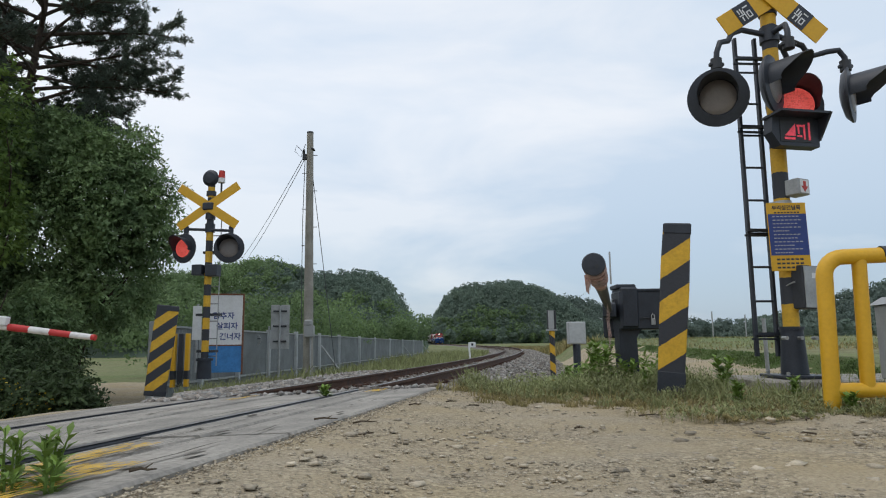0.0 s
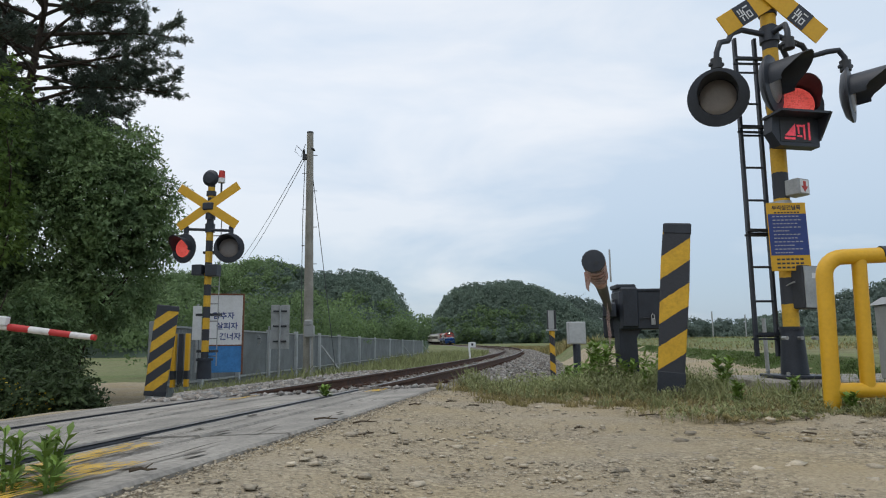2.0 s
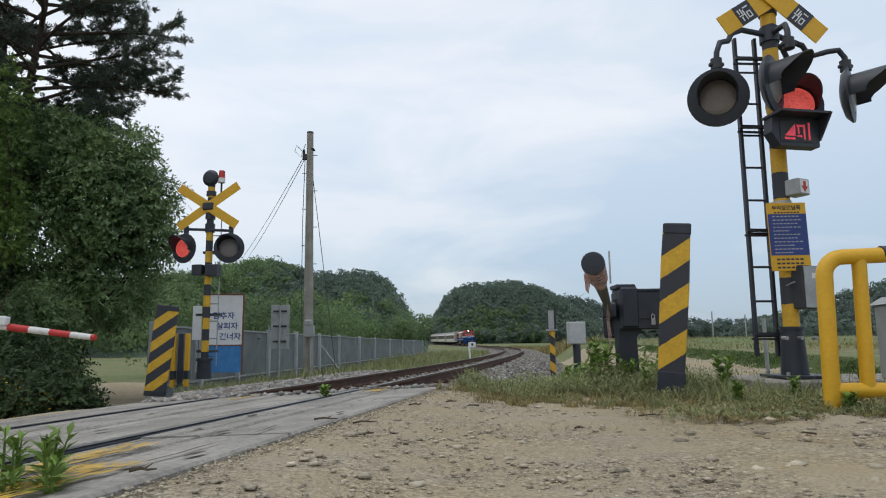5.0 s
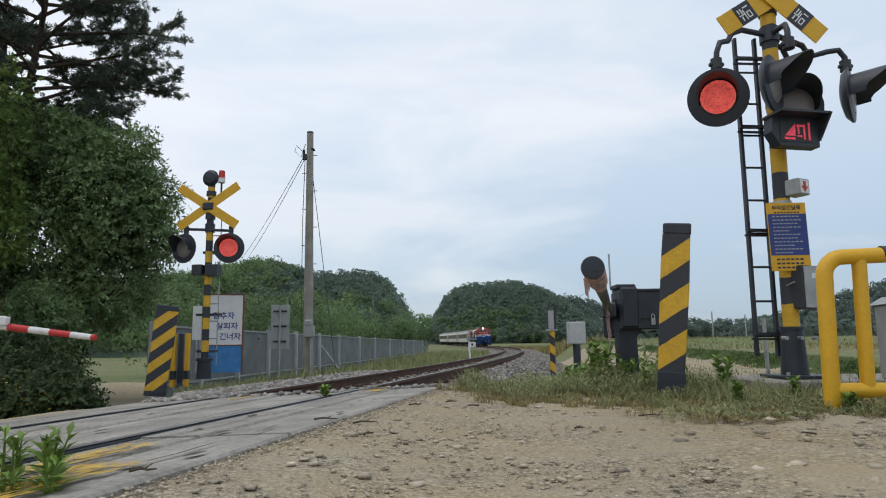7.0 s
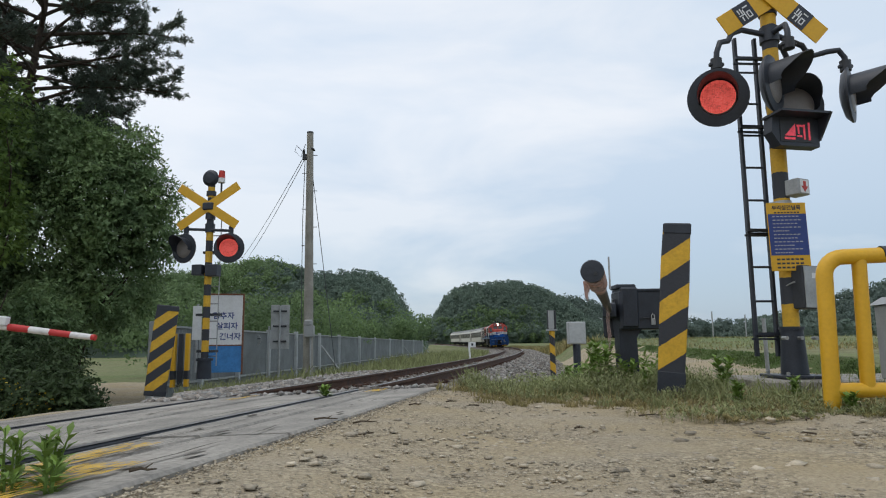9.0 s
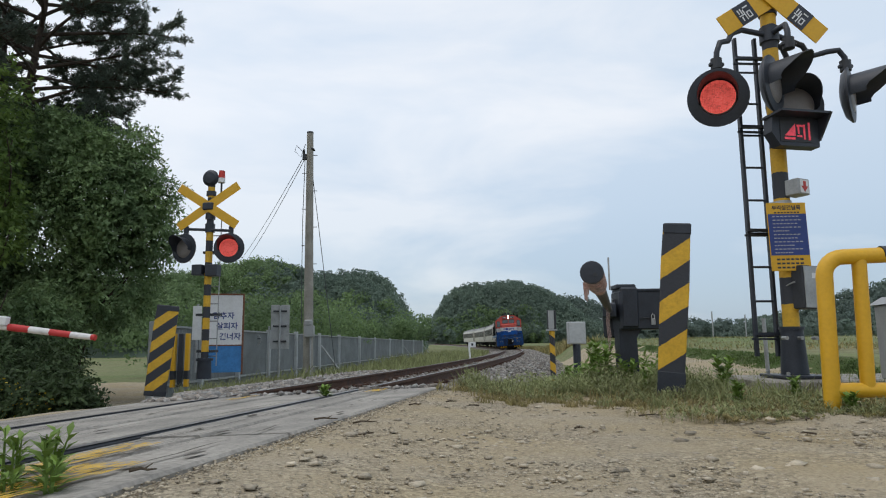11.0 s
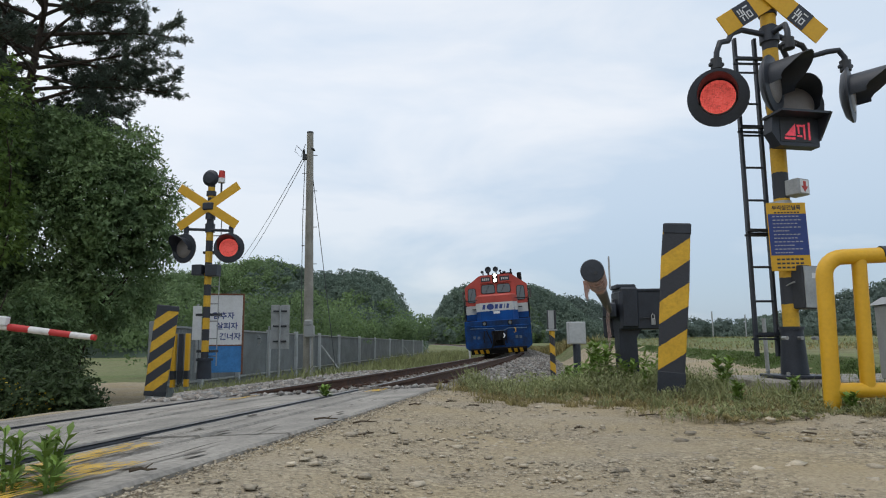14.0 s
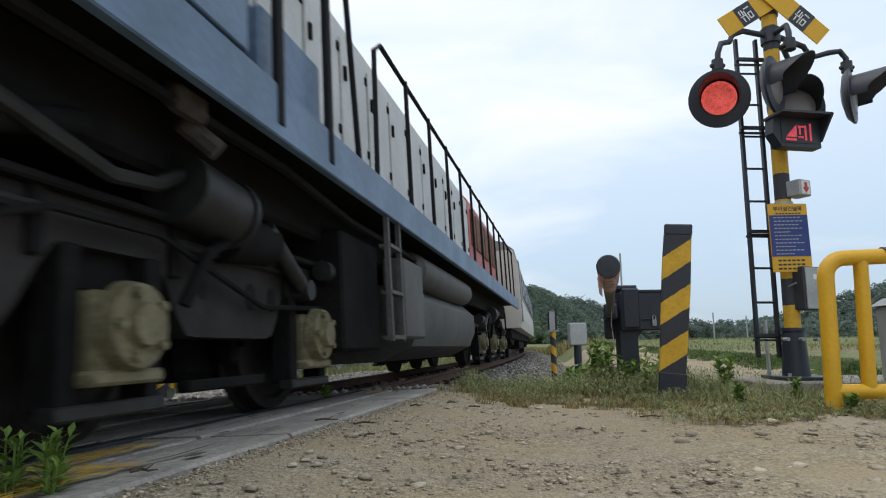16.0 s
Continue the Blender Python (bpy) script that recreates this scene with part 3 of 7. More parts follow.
track = thing("railway_track", "curved single railway track with rusty rails on ballast", "railway track", kind="structure")
for lat in (-0.753, 0.753):
    part("deck_rail", rail_shape(lat, -30, 6), RAILDARK, track, "dark worn steel rail set in the deck")
    r_ = part("rail", rail_shape(lat, 6, 300), RUST, track, "rust-brown steel rail")
    part("rail_head", rail_head(lat, -30, 300), RAILTOP, r_, "worn shiny rail head")
sl = Shape()
sl.prism([(-1.2, -0.25), (1.2, -0.25), (1.2, -0.185), (1.13, -0.165), (0.5, -0.165), (0.4, -0.18), (-0.4, -0.18), (-0.5, -0.165), (-1.13, -0.165), (-1.2, -0.185)], -0.12, 0.12)
sl_me = sl.mesh("sleeper", SLEEPER)
cl = Shape()
for q in (-0.753, 0.753):
    for sgn in (-1, 1):
        cl.tube([(q + sgn * 0.16, -0.07, -0.155), (q + sgn * 0.14, -0.07, -0.115), (q + sgn * 0.075, -0.02, -0.12), (q + sgn * 0.075, 0.05, -0.12), (q + sgn * 0.15, 0.07, -0.13)], 0.011, 5)
        cl.box((q + sgn * 0.13, 0, -0.155), (0.10, 0.16, 0.03))
cl_me = cl.mesh("rail_clip", RUST)
for i in range(230):
    s = DECK_END + 0.35 + i * 0.62
    c, a, r, u = line_at(s)
    o = new("sleeper", sl_me)
    o.parent = track
    o.matrix_basis = Matrix.Translation(c) @ Matrix((r, a, u)).transposed().to_4x4()
    if i < 60:
        o2 = new("rail_clip", cl_me)
        o2.parent = o
# ballast stones
n = 22000
s = 5.9 + RNG.random(n) ** 1.9 * 75
lat = RNG.normal(0, 1.0, n)
lat = np.where(RNG.random(n) < 0.5, RNG.uniform(-2.5, 2.5, n), np.sign(lat) * RNG.uniform(0.95, 2.9, n))
ok = ~((np.abs(np.abs(lat) - 0.753) < 0.1)) & (lat > -1.6 - 0.5 * (s - 6.0)) & (lat < 1.55 + 0.55 * (s - 5.9))
s, lat = s[ok], lat[ok]
cen = np.array([on_line(a, b) for a, b in zip(s, lat)])
cen[:, 2] = ground_z(cen[:, 0], cen[:, 1]) + RNG.uniform(0.0, 0.055, len(s))
tagged(new("ballast", rocks("ballast", cen, RNG.uniform(0.045, 0.10, len(s)), STONE, RNG)), "loose grey-brown crushed stone ballast beside the rails", "ballast", kind="stuff")
# far-side ballast slope and the heap beside the deck
n = 11000
s = 5.4 + 12 * RNG.random(n) ** 1.2
lat = RNG.uniform(-4.5, -1.7, n)
keep = lat > -1.6 - 0.5 * (s - 6.0)
s, lat = s[keep], lat[keep]
n = len(s)
cen = np.array([on_line(a, b) for a, b in zip(s, lat)])
cen[:, 2] = ground_z(cen[:, 0], cen[:, 1]) + RNG.uniform(0.0, 0.06, n) + 0.07 * np.exp(-((lat + 2.6) / 0.9) ** 2)
tagged(new("ballast", rocks("ballast", cen, RNG.uniform(0.06, 0.15, n), STONE, RNG)), "pale grey crushed stones heaped beyond the track", "ballast", kind="stuff")
# pebbles on the sandy ground
n = 42000
x, y = RNG.uniform(-1.6, 5.5, n), 1.7 + RNG.random(n) ** 1.5 * 5.4
s, lat = line_coords(x, y)
pat = np.array([noise.fractal(Vector((p * 1.1, q * 1.1, 5)), 1.0, 2.0, 3) for p, q in zip(x, y)])
ok = (lat > 1.66) & (RNG.random(n) < np.clip(0.46 + 1.2 * pat, 0.12, 1.0))
x, y = x[ok], y[ok]
size = 0.004 + 0.012 * RNG.random(len(x)) ** 4 + 0.028 * RNG.random(len(x)) ** 50
cen = np.stack([x, y, ground_z(x, y) + size * 0.1 + 0.005], 1)
tagged(new("pebbles", rocks("pebbles", cen, size * 1.8, PEBBLE, RNG, 0.32)), "scattered small pebbles on pale sandy ground", "pebbles", kind="stuff")


n = 260
x, y = RNG.uniform(-1.3, 4.6, n), 1.9 + RNG.random(n) ** 1.2 * 4.2
ok = line_coords(x, y)[1] > 1.75
x, y = x[ok], y[ok]
size = 0.018 + 0.045 * RNG.random(len(x)) ** 2.5
cen = np.stack([x, y, ground_z(x, y) + size * 0.12], 1)
tagged(new("stones", rocks("stones", cen, size * 1.5, PEBBLE, RNG, 0.34)), "larger flat grey-brown stones bedded in the sand", "stones", kind="stuff")
# soil and grit banked along the broken deck edge
n = 2600
s_, l_ = RNG.uniform(-0.5, 5.9, n), 1.63 + np.abs(RNG.normal(0, 0.05, n)) + 0.03 * np.sin(RNG.uniform(0, 6, n))
cen = np.array([on_line(a, b) for a, b in zip(s_, l_)])
cen[:, 2] = np.maximum(cen[:, 2] - 0.03, ground_z(cen[:, 0], cen[:, 1])) + RNG.uniform(-0.005, 0.01, n)
tagged(new("grit", rocks("grit", cen, 0.005 + 0.017 * RNG.random(n) ** 3, PEBBLE, RNG, 0.5)), "grit and soil banked along the concrete edge", "grit", kind="stuff")
TWIG = mat("dead_twig_bark", (0.10, 0.075, 0.05), 0.95, var=0.3, scale=20, bump=0.2)
for k, (x, y, ln, a) in enumerate([(-0.93, 2.0, 0.13, 0.2), (-0.42, 3.4, 0.22, 0.3), (-0.62, 3.35, 0.2, 0.1), (-0.35, 3.0, 0.14, 1.0), (0.75, 3.6, 0.12, 0.4), (1.35, 4.2, 0.3, 0.1), (2.2, 3.9, 0.16, 0.7), (1.85, 3.3, 0.12, 2.4), (0.2, 4.6, 0.15, 2.9), (2.7, 3.4, 0.2, 2.2), (-0.2, 4.4, 0.16, 0.5), (0.05, 4.7, 0.14, 0.2)]):
    z = max(float(ground_z(x, y)[0]), float(on_line(y, 1.5)[2]) if line_coords(np.array([x]), np.array([y]))[1][0] < 1.64 else -9) + 0.012
    ln *= 0.6
    t = thing("twig", "thin dead twig lying on the ground", "twig", pose(x, y, z, 0, 0, math.degrees(a)), group="fallen twigs")
    part("stem", Shape().tube([(-ln / 2, 0, 0), (-ln * 0.1, 0.012, 0.004), (ln * 0.2, -0.008, 0.002), (ln / 2, 0.01, 0)], [0.006, 0.005, 0.004, 0.002], 5), TWIG, t)
    part("side_shoot", Shape().tube([(ln * 0.05, 0.004, 0.003), (ln * 0.25, 0.035, 0.012)], [0.003, 0.0015], 4), TWIG, t)


# ---- plants ----
def blades(name, x, y, hgt, material, label, lean=0.35, width=0.006, cat="grass"):
    n = len(x)
    z = ground_z(x, y) - 0.01
    ang = RNG.uniform(0, 2 * np.pi, n)
    l = RNG.normal(0, lean, (n, 2)) * hgt[:, None]
    w = width * RNG.uniform(0.6, 1.5, n)
    dx, dy = np.cos(ang) * w, np.sin(ang) * w
    b0 = np.stack([x - dx, y - dy, z], 1)
    b1 = np.stack([x + dx, y + dy, z], 1)
    m0 = np.stack([x - dx * 0.7 + l[:, 0] * 0.35, y - dy * 0.7 + l[:, 1] * 0.35, z + hgt * 0.6], 1)
    m1 = np.stack([x + dx * 0.7 + l[:, 0] * 0.35, y + dy * 0.7 + l[:, 1] * 0.35, z + hgt * 0.6], 1)
    t = np.stack([x + l[:, 0], y + l[:, 1], z + hgt], 1)
    t2 = t + np.stack([dx, dy, dx * 0], 1) * 0.15
    v = np.stack([b0, b1, m1, m0, t2, t], 1).reshape(-1, 3)
    k = np.arange(n)[:, None] * 6
    f = np.concatenate([k + np.array([0, 1, 2, 3]), k + np.array([3, 2, 4, 5])])
    return tagged(new(name, mesh_np(name, v, f, material)), label, cat, kind="stuff")


def weed_plant(x, y, h, seed, stems=3, leaf=0.07, slim=0.22, name="weed", label="leafy green weed with narrow pointed leaves growing from gravel"):
    r = np.random.default_rng(seed)
    t = thing(name, label, "weed", pose(x, y, float(ground_z(x, y)[0]) - 0.01), group="roadside weeds")
    v, f = [], []
    for k in range(stems):
        a, ln = r.uniform(0, 6.28), h * r.uniform(0.7, 1.0)
        tip = Vector((math.cos(a), math.sin(a), 0)) * ln * r.uniform(0.08, 0.3)
        pts = [Vector((0.02 * math.cos(a), 0.02 * math.sin(a), 0)).lerp(tip, u * u) + Vector((0, 0, ln * u)) for u in np.linspace(0, 1, 6)]
        part("stem", Shape().tube(pts, [0.006, 0.005, 0.005, 0.004, 0.003, 0.002], 5), WEED, t)
        m = int((14 if slim > 0.2 else 11) + 10 * h)
        for i in range(m):
            u = (i + 1) / m
            p = pts[0].lerp(pts[-1], u)
            p = pts[min(int(u * 5), 4)].lerp(pts[min(int(u * 5) + 1, 5)], u * 5 % 1)
            b = i * 2.4 + a
            d = Vector((math.cos(b), math.sin(b), 0.55 + 0.7 * u - 0.3 * r.random())).normalized()
            L = leaf * (1.15 - 0.45 * u) * r.uniform(0.8, 1.2)
            sd = d.cross(Vector((0, 0, 1))).normalized() * L * slim
            q = len(v)
            v += [p, p + d * L * 0.45 + sd, p + d * L - Vector((0, 0, L * 0.25)), p + d * L * 0.45 - sd, p + d * L * 0.5 - Vector((0, 0, L * 0.02))]
            f += [(q, q + 1, q + 4), (q + 1, q + 2, q + 4), (q + 2, q + 3, q + 4), (q + 3, q, q + 4)]
    part("foliage", Shape().put(v, f), WEED, t)
    return t


weed_plant(-1.29, 1.93, 0.21, 1, 4, 0.095, 0.125)
weed_plant(-1.16, 1.90, 0.24, 2, 5, 0.10, 0.125)
weed_plant(-1.10, 1.80, 0.15, 4, 3, 0.085, 0.125)
weed_plant(-1.22, 1.80, 0.12, 3, 3, 0.075, 0.125)
for k, (x, y, h) in enumerate([(1.62, 7.0, 0.62), (1.78, 7.1, 0.55), (1.70, 6.85, 0.5), (1.75, 7.3, 0.45), (1.5, 7.5, 0.4), (1.9, 6.6, 0.35), (1.35, 7.2, 0.3), (1.85, 7.9, 0.4), (2.75, 6.3, 0.34), (2.65, 6.1, 0.2),
                               (2.05, 8.6, 0.45), (2.3, 9.4, 0.5), (1.95, 10.0, 0.5), (2.5, 10.4, 0.5), (1.9, 6.0, 0.25), (-1.05, 5.6, 0.14), (3.9, 6.0, 0.2), (2.85, 5.2, 0.22), (2.75, 4.35, 0.16), (2.25, 4.9, 0.2)]):
    weed_plant(x, y, h, 20 + k, 5, 0.15 if h > 0.3 else 0.09)


def grass_at(n, x0, x1, y0, y1):
    x = RNG.uniform(x0, x1, n)
    return x, RNG.uniform(y0, y1, n)


x, y = grass_at(4200, -0.45, 2.6, 5.4, 8.6)
s, lat = line_coords(x, y)
edge = 6.15 - 0.25 * np.clip(x, 0, 3) + 0.35 * np.sin(x * 5) * 0.5
ok = (lat > 1.75) & (y > edge) & (y < edge + 1.6) & (np.sin(x * 4.4 + 2) * np.cos(y * 3.7) + RNG.normal(0, 0.35, len(x)) > -0.2)
blades("grass", x[ok], y[ok], RNG.uniform(0.05, 0.22, ok.sum()) * (0.55 + 0.45 * np.sin(x[ok] * 7) * np.sin(y[ok] * 6)), GRASS, "tufts of fresh green grass along the gravel edge")
x, y = grass_at(3800, -0.45, 2.2, 5.9, 7.6)
s, lat = line_coords(x, y)
ok = (lat > 1.72) & (np.abs(y - 6.65 + 0.1 * x) < 0.55) & (np.sin(x * 6.3 + 0.6) * np.sin(y * 5.1) + RNG.normal(0, 0.5, len(x)) > -0.1)
blades("grass", x[ok], y[ok], RNG.uniform(0.06, 0.28, ok.sum()), GRASS, "thick green weeds and grass beside the ballast", lean=0.4, width=0.005)
x, y = grass_at(7000, -0.1, 4.6, 4.6, 7.4)
edge = 5.9 - 0.33 * np.clip(x - 0.3, 0, 4)
ok = (np.abs(y - edge - 0.15) < 0.45 * RNG.random(len(x))) & (RNG.random(len(x)) < 0.8)
blades("grass", x[ok], y[ok], RNG.uniform(0.03, 0.13, ok.sum()), DRYGRASS, "dry straw-coloured grass on the sandy verge", lean=0.6)
x, y = grass_at(2600, 2.0, 5.0, 4.9, 7.0)
ok = RNG.random(len(x)) < 0.35 + 0.5 * (np.sin(x * 3.1) * np.sin(y * 2.7) > 0.1)
blades("grass", x[ok], y[ok], RNG.uniform(0.04, 0.2, ok.sum()), GRASS, "sparse green grass round the signal base")
x, y = grass_at(16000, -9, 2.5, 13, 70)
s, lat = line_coords(x, y)
ok = (lat < -2.5) & (lat > -9) & (x > -0.40 * y)
blades("grass", x[ok], y[ok], RNG.uniform(0.1, 0.45, ok.sum()), GRASS, "rough green grass between track and fence", width=0.02)
x, y = grass_at(9000, -6, 6, 34, 85)
s, lat = line_coords(x, y)
ok = (lat < -2.6) & (lat > -9) & (x > -0.12 * y) & (np.sin(x * 1.3) * np.cos(y * 0.4) + RNG.normal(0, 0.4, len(x)) > -0.1)
blades("grass", x[ok], y[ok], RNG.uniform(0.25, 0.8, ok.sum()), GRASS, "tall rough grass on the bank inside the curve", width=0.03)
s, lat = RNG.uniform(46, 120, 6000), 3.0 + np.abs(RNG.normal(0, 1.6, 6000))
c = np.array([on_line(a, b) for a, b in zip(s, lat)])
blades("grass", c[:, 0], c[:, 1], RNG.uniform(0.2, 0.7, len(s)), DRYGRASS, "dry pale scrub beyond the ballast shoulder", width=0.03)
s, lat = RNG.uniform(50, 130, 6000), 3.4 + np.abs(RNG.normal(0, 3.0, 6000))
c = np.array([on_line(a, b) for a, b in zip(s, lat)])
blades("grass", c[:, 0], c[:, 1], RNG.uniform(0.15, 0.6, len(s)), GRASS, "rough green growth beyond the ballast shoulder", width=0.03)
x, y = grass_at(7000, -7, -3, 7.5, 14)
s, lat = line_coords(x, y)
ok = (lat < -3.0) & (s > 7.0) & (x > -0.42 * y)
blades("grass", x[ok], y[ok], RNG.uniform(0.06, 0.3, ok.sum()), GRASS, "green grass round the signal foot", width=0.008)
x, y = grass_at(16000, 3, 45, 14, 75)
ok = x > lane_edge(y) + 0.1
x, y = x[ok], y[ok]
blades("grass", x, y, RNG.uniform(0.03, 0.12, len(x)), GRASS, "short field grass beyond the path", width=0.02)
y = 7.0 + 40 * RNG.random(14000) ** 1.7
x = lane_edge(y) + RNG.normal(0.14, 0.10, len(y))
blades("grass", x, y, RNG.uniform(0.012, 0.045, len(x)), TURF, "dense dark green turf on the step beside the lane", width=0.010)
y = 6.8 + 16 * RNG.random(3200) ** 1.4
x = lane_edge(y) - 2.6 * RNG.random(len(y))
ok = (line_coords(x, y)[1] > 3.2) & (np.sin(x * 2.3 + 1) * np.cos(y * 1.1) + RNG.normal(0, 0.4, len(x)) > 0)
blades("grass", x[ok], y[ok], RNG.uniform(0.015, 0.06, ok.sum()), GRASS, "thin trodden grass on the sandy lane", lean=0.8, width=0.007)
x, y = RNG.uniform(5.5, 15, 5000), RNG.uniform(13, 34, 5000)
ok = (x > lane_edge(y) + 0.5) & (np.sin(x * 0.9) * np.cos(y * 0.5) + RNG.normal(0, 0.4, len(x)) > 0)
blades("grass", x[ok], y[ok], RNG.uniform(0.03, 0.11, ok.sum()), DRYGRASS, "pale dry grass on the low bank of the field", width=0.014)


def tufts(n, x0, x1, line, wide, tall, material, label):
    """Separate tufts, each a fan of blades, strewn along a slanting line of the verge."""
    cx = RNG.uniform(x0, x1, n)
    cy = line(cx) + np.abs(RNG.normal(0, wide, n))
    m = RNG.integers(18, 70, n)
    k = np.repeat(np.arange(n), m)
    rad = RNG.uniform(0.03, 0.09, n)[k]
    ang = RNG.uniform(0, 2 * np.pi, len(k))
    q = rad * np.sqrt(RNG.random(len(k)))
    h = (RNG.uniform(0.4, 1.0, n) * tall)[k] * RNG.uniform(0.4, 1.0, len(k))
    blades("grass", cx[k] + q * np.cos(ang), cy[k] + q * np.sin(ang), h, material, label, lean=0.5, width=0.004)


def herbs(n, place, tall, leaf, material, label):
    """Upright wild herbs: thin stems with narrow leaves all the way up."""
    x, y = place(n)
    h = tall * RNG.uniform(0.35, 1.0, n) * (0.6 + 0.4 * np.sin(x * 3.1 + 1) * np.cos(y * 2.3))
    z = ground_z(x, y)
    per = 12
    i = np.repeat(np.arange(n), per)
    u = np.tile(np.linspace(0.12, 1.0, per), n)
    ln = RNG.normal(0, 0.16, (n, 2)) * h[:, None]
    q = np.stack([x[i] + ln[i, 0] * u * u, y[i] + ln[i, 1] * u * u, z[i] + h[i] * u], 1)
    a = RNG.uniform(0, 6.28, len(i))
    d = np.stack([np.cos(a), np.sin(a), 0.35 + 0.6 * u + RNG.normal(0, 0.25, len(i))], 1)
    d /= np.linalg.norm(d, axis=1)[:, None]
    b = np.stack([-np.sin(a), np.cos(a), 0 * a], 1)
    sz = (leaf * (1.15 - 0.6 * u) * RNG.uniform(0.6, 1.3, len(i)))[:, None]
    lv = np.stack([q, q + d * sz * 0.5 + b * sz * 0.13, q + d * sz, q + d * sz * 0.5 - b * sz * 0.13], 1).reshape(-1, 3)
    t = np.stack([x + ln[:, 0], y + ln[:, 1], z + h], 1)
    o = np.stack([x, y, z - 0.01], 1)
    e = np.array([0.0018, 0.0010, 0])
    st = np.stack([o - e, o + e, t + e * 0.4, t - e * 0.4], 1).reshape(-1, 3)
    v = np.concatenate([lv, st])
    return tagged(new("weeds", mesh_np("weeds", v, np.arange(len(v)).reshape(-1, 4), material)), label, "weeds", kind="stuff")


def along(x0, x1, line, wide, lo=1.8):
    """Places strewn behind a slanting line of the verge, clear of the ballast."""
    def place(n):
        cx = RNG.uniform(x0, x1, n * 3)
        cy = line(cx) + np.abs(RNG.normal(0, wide, n * 3))
        k = (line_coords(cx, cy)[1] > lo) & (np.sin(cx * 5.3 + 1.2) * np.cos(cy * 4.1) + RNG.normal(0, 0.5, n * 3) > -0.25)
        return cx[k][:n], cy[k][:n]
    return place


def herb_patch(n, place, *rest):
    x, y = place(n)
    herbs(len(x), lambda k: (x, y), *rest)


herb_patch(900, along(-0.3, 2.5, lambda x: 6.15 - 0.25 * x, 0.5), 0.30, 0.06, GRASS, "soft green herbs along the ballast foot")
herb_patch(420, along(0.2, 2.4, lambda x: 5.6 - 0.28 * x, 0.45), 0.16, 0.045, GRASS, "low herbs spreading over the sand")
herb_patch(360, along(2.2, 5.0, lambda x: 5.0 - 0.02 * x, 0.6), 0.17, 0.05, GRASS, "scattered green herbs round the signal plinth")
herb_patch(150, along(1.9, 3.1, lambda x: 4.35 + 0.05 * x, 0.25), 0.13, 0.045, GRASS, "small green herbs in the sand before the rail")
herb_patch(500, along(-0.1, 3.4, lambda x: 5.55 - 0.42 * x, 0.5), 0.09, 0.035, DRYGRASS, "withered brown herbs on the sandy verge")
herb_patch(230, along(1.35, 3.0, lambda x: 3.72 + 0.12 * x, 0.28), 0.14, 0.045, GRASS, "sparse low herbs at the edge of the sand")
herb_patch(260, along(1.2, 3.2, lambda x: 3.62 + 0.12 * x, 0.35), 0.07, 0.035, DRYGRASS, "withered stalks at the edge of the sand")
tufts(14, 1.2, 3.2, lambda x: 4.55 + 0.1 * x, 0.45, 0.12, GRASS, "scattered grass tufts before the yellow rail")
tufts(110, 0.2, 3.4, lambda x: 5.1 - 0.35 * x, 0.5, 0.08, DRYGRASS, "withered straw tufts on the sandy verge")


def leafy_patch(n, x0, x1, y0, y1, test, h, leaf, material, label):
    x, y = grass_at(n, x0, x1, y0, y1)
    k = test(x, y)
    x, y = x[k], y[k]
    z = ground_z(x, y) + h * RNG.random(len(x)) ** 1.3 * (0.4 + 0.6 * np.abs(np.sin(x * 4.1 + 1) * np.cos(y * 3.3)))
    ob = new("weeds", leaf_cloud("weeds", np.stack([x, y, z], 1), leaf, material, RNG, 0.28))
    return tagged(ob, label, "weeds", kind="stuff")


leafy_patch(26000, -0.45, 2.4, 5.8, 8.2, lambda x, y: (line_coords(x, y)[1] > 1.75) & (np.abs(y - 6.9 + 0.12 * x) < 0.75 * RNG.random(len(x))), 0.30, 0.028, GRASS, "low leafy weeds along the ballast foot")
leafy_patch(3500, 1.2, 2.6, 6.6, 9.0, lambda x, y: RNG.random(len(x)) < 0.8, 0.42, 0.05, WEED, "taller leafy weeds round the barrier pillar")
leafy_patch(3000, 2.3, 5.0, 4.9, 6.4, lambda x, y: np.sin(x * 3.7) * np.cos(y * 4.3) > 0.15, 0.14, 0.03, GRASS, "thin weeds in the sandy verge")


def limb(sh, a, b, r0, r1, rng, wob=0.06, n=5):
    a, b = Vector(a), Vector(b)
    ln = (b - a).length
    pts = [a.lerp(b, u) + Vector(rng.normal(0, wob * ln, 3)) * math.sin(math.pi * u) for u in np.linspace(0, 1, n)]
    sh.tube(pts, [r0 + (r1 - r0) * u for u in np.linspace(0, 1, n)], 7)
    return pts


def leaves_on(name, pos, normal, size, material, r, aspect=0.6, jitter=0.45):
    """Four-cornered leaf clusters that face outwards from the mass they cover."""
    n = len(pos)
    nv = normal + r.normal(size=(n, 3)) * jitter
    nv /= np.linalg.norm(nv, axis=1)[:, None] + 1e-9
    a = np.cross(nv, r.normal(size=(n, 3)))
    a /= np.linalg.norm(a, axis=1)[:, None] + 1e-9
    b = np.cross(nv, a)
    sz = (size * r.uniform(0.55, 1.4, n))[:, None]
    v = np.stack([pos - a * sz, pos + b * sz * aspect - a * sz * 0.15, pos + a * sz, pos - b * sz * aspect + a * sz * 0.1], 1).reshape(-1, 3)
    return mesh_np(name, v, np.arange(4 * n).reshape(n, 4), material)


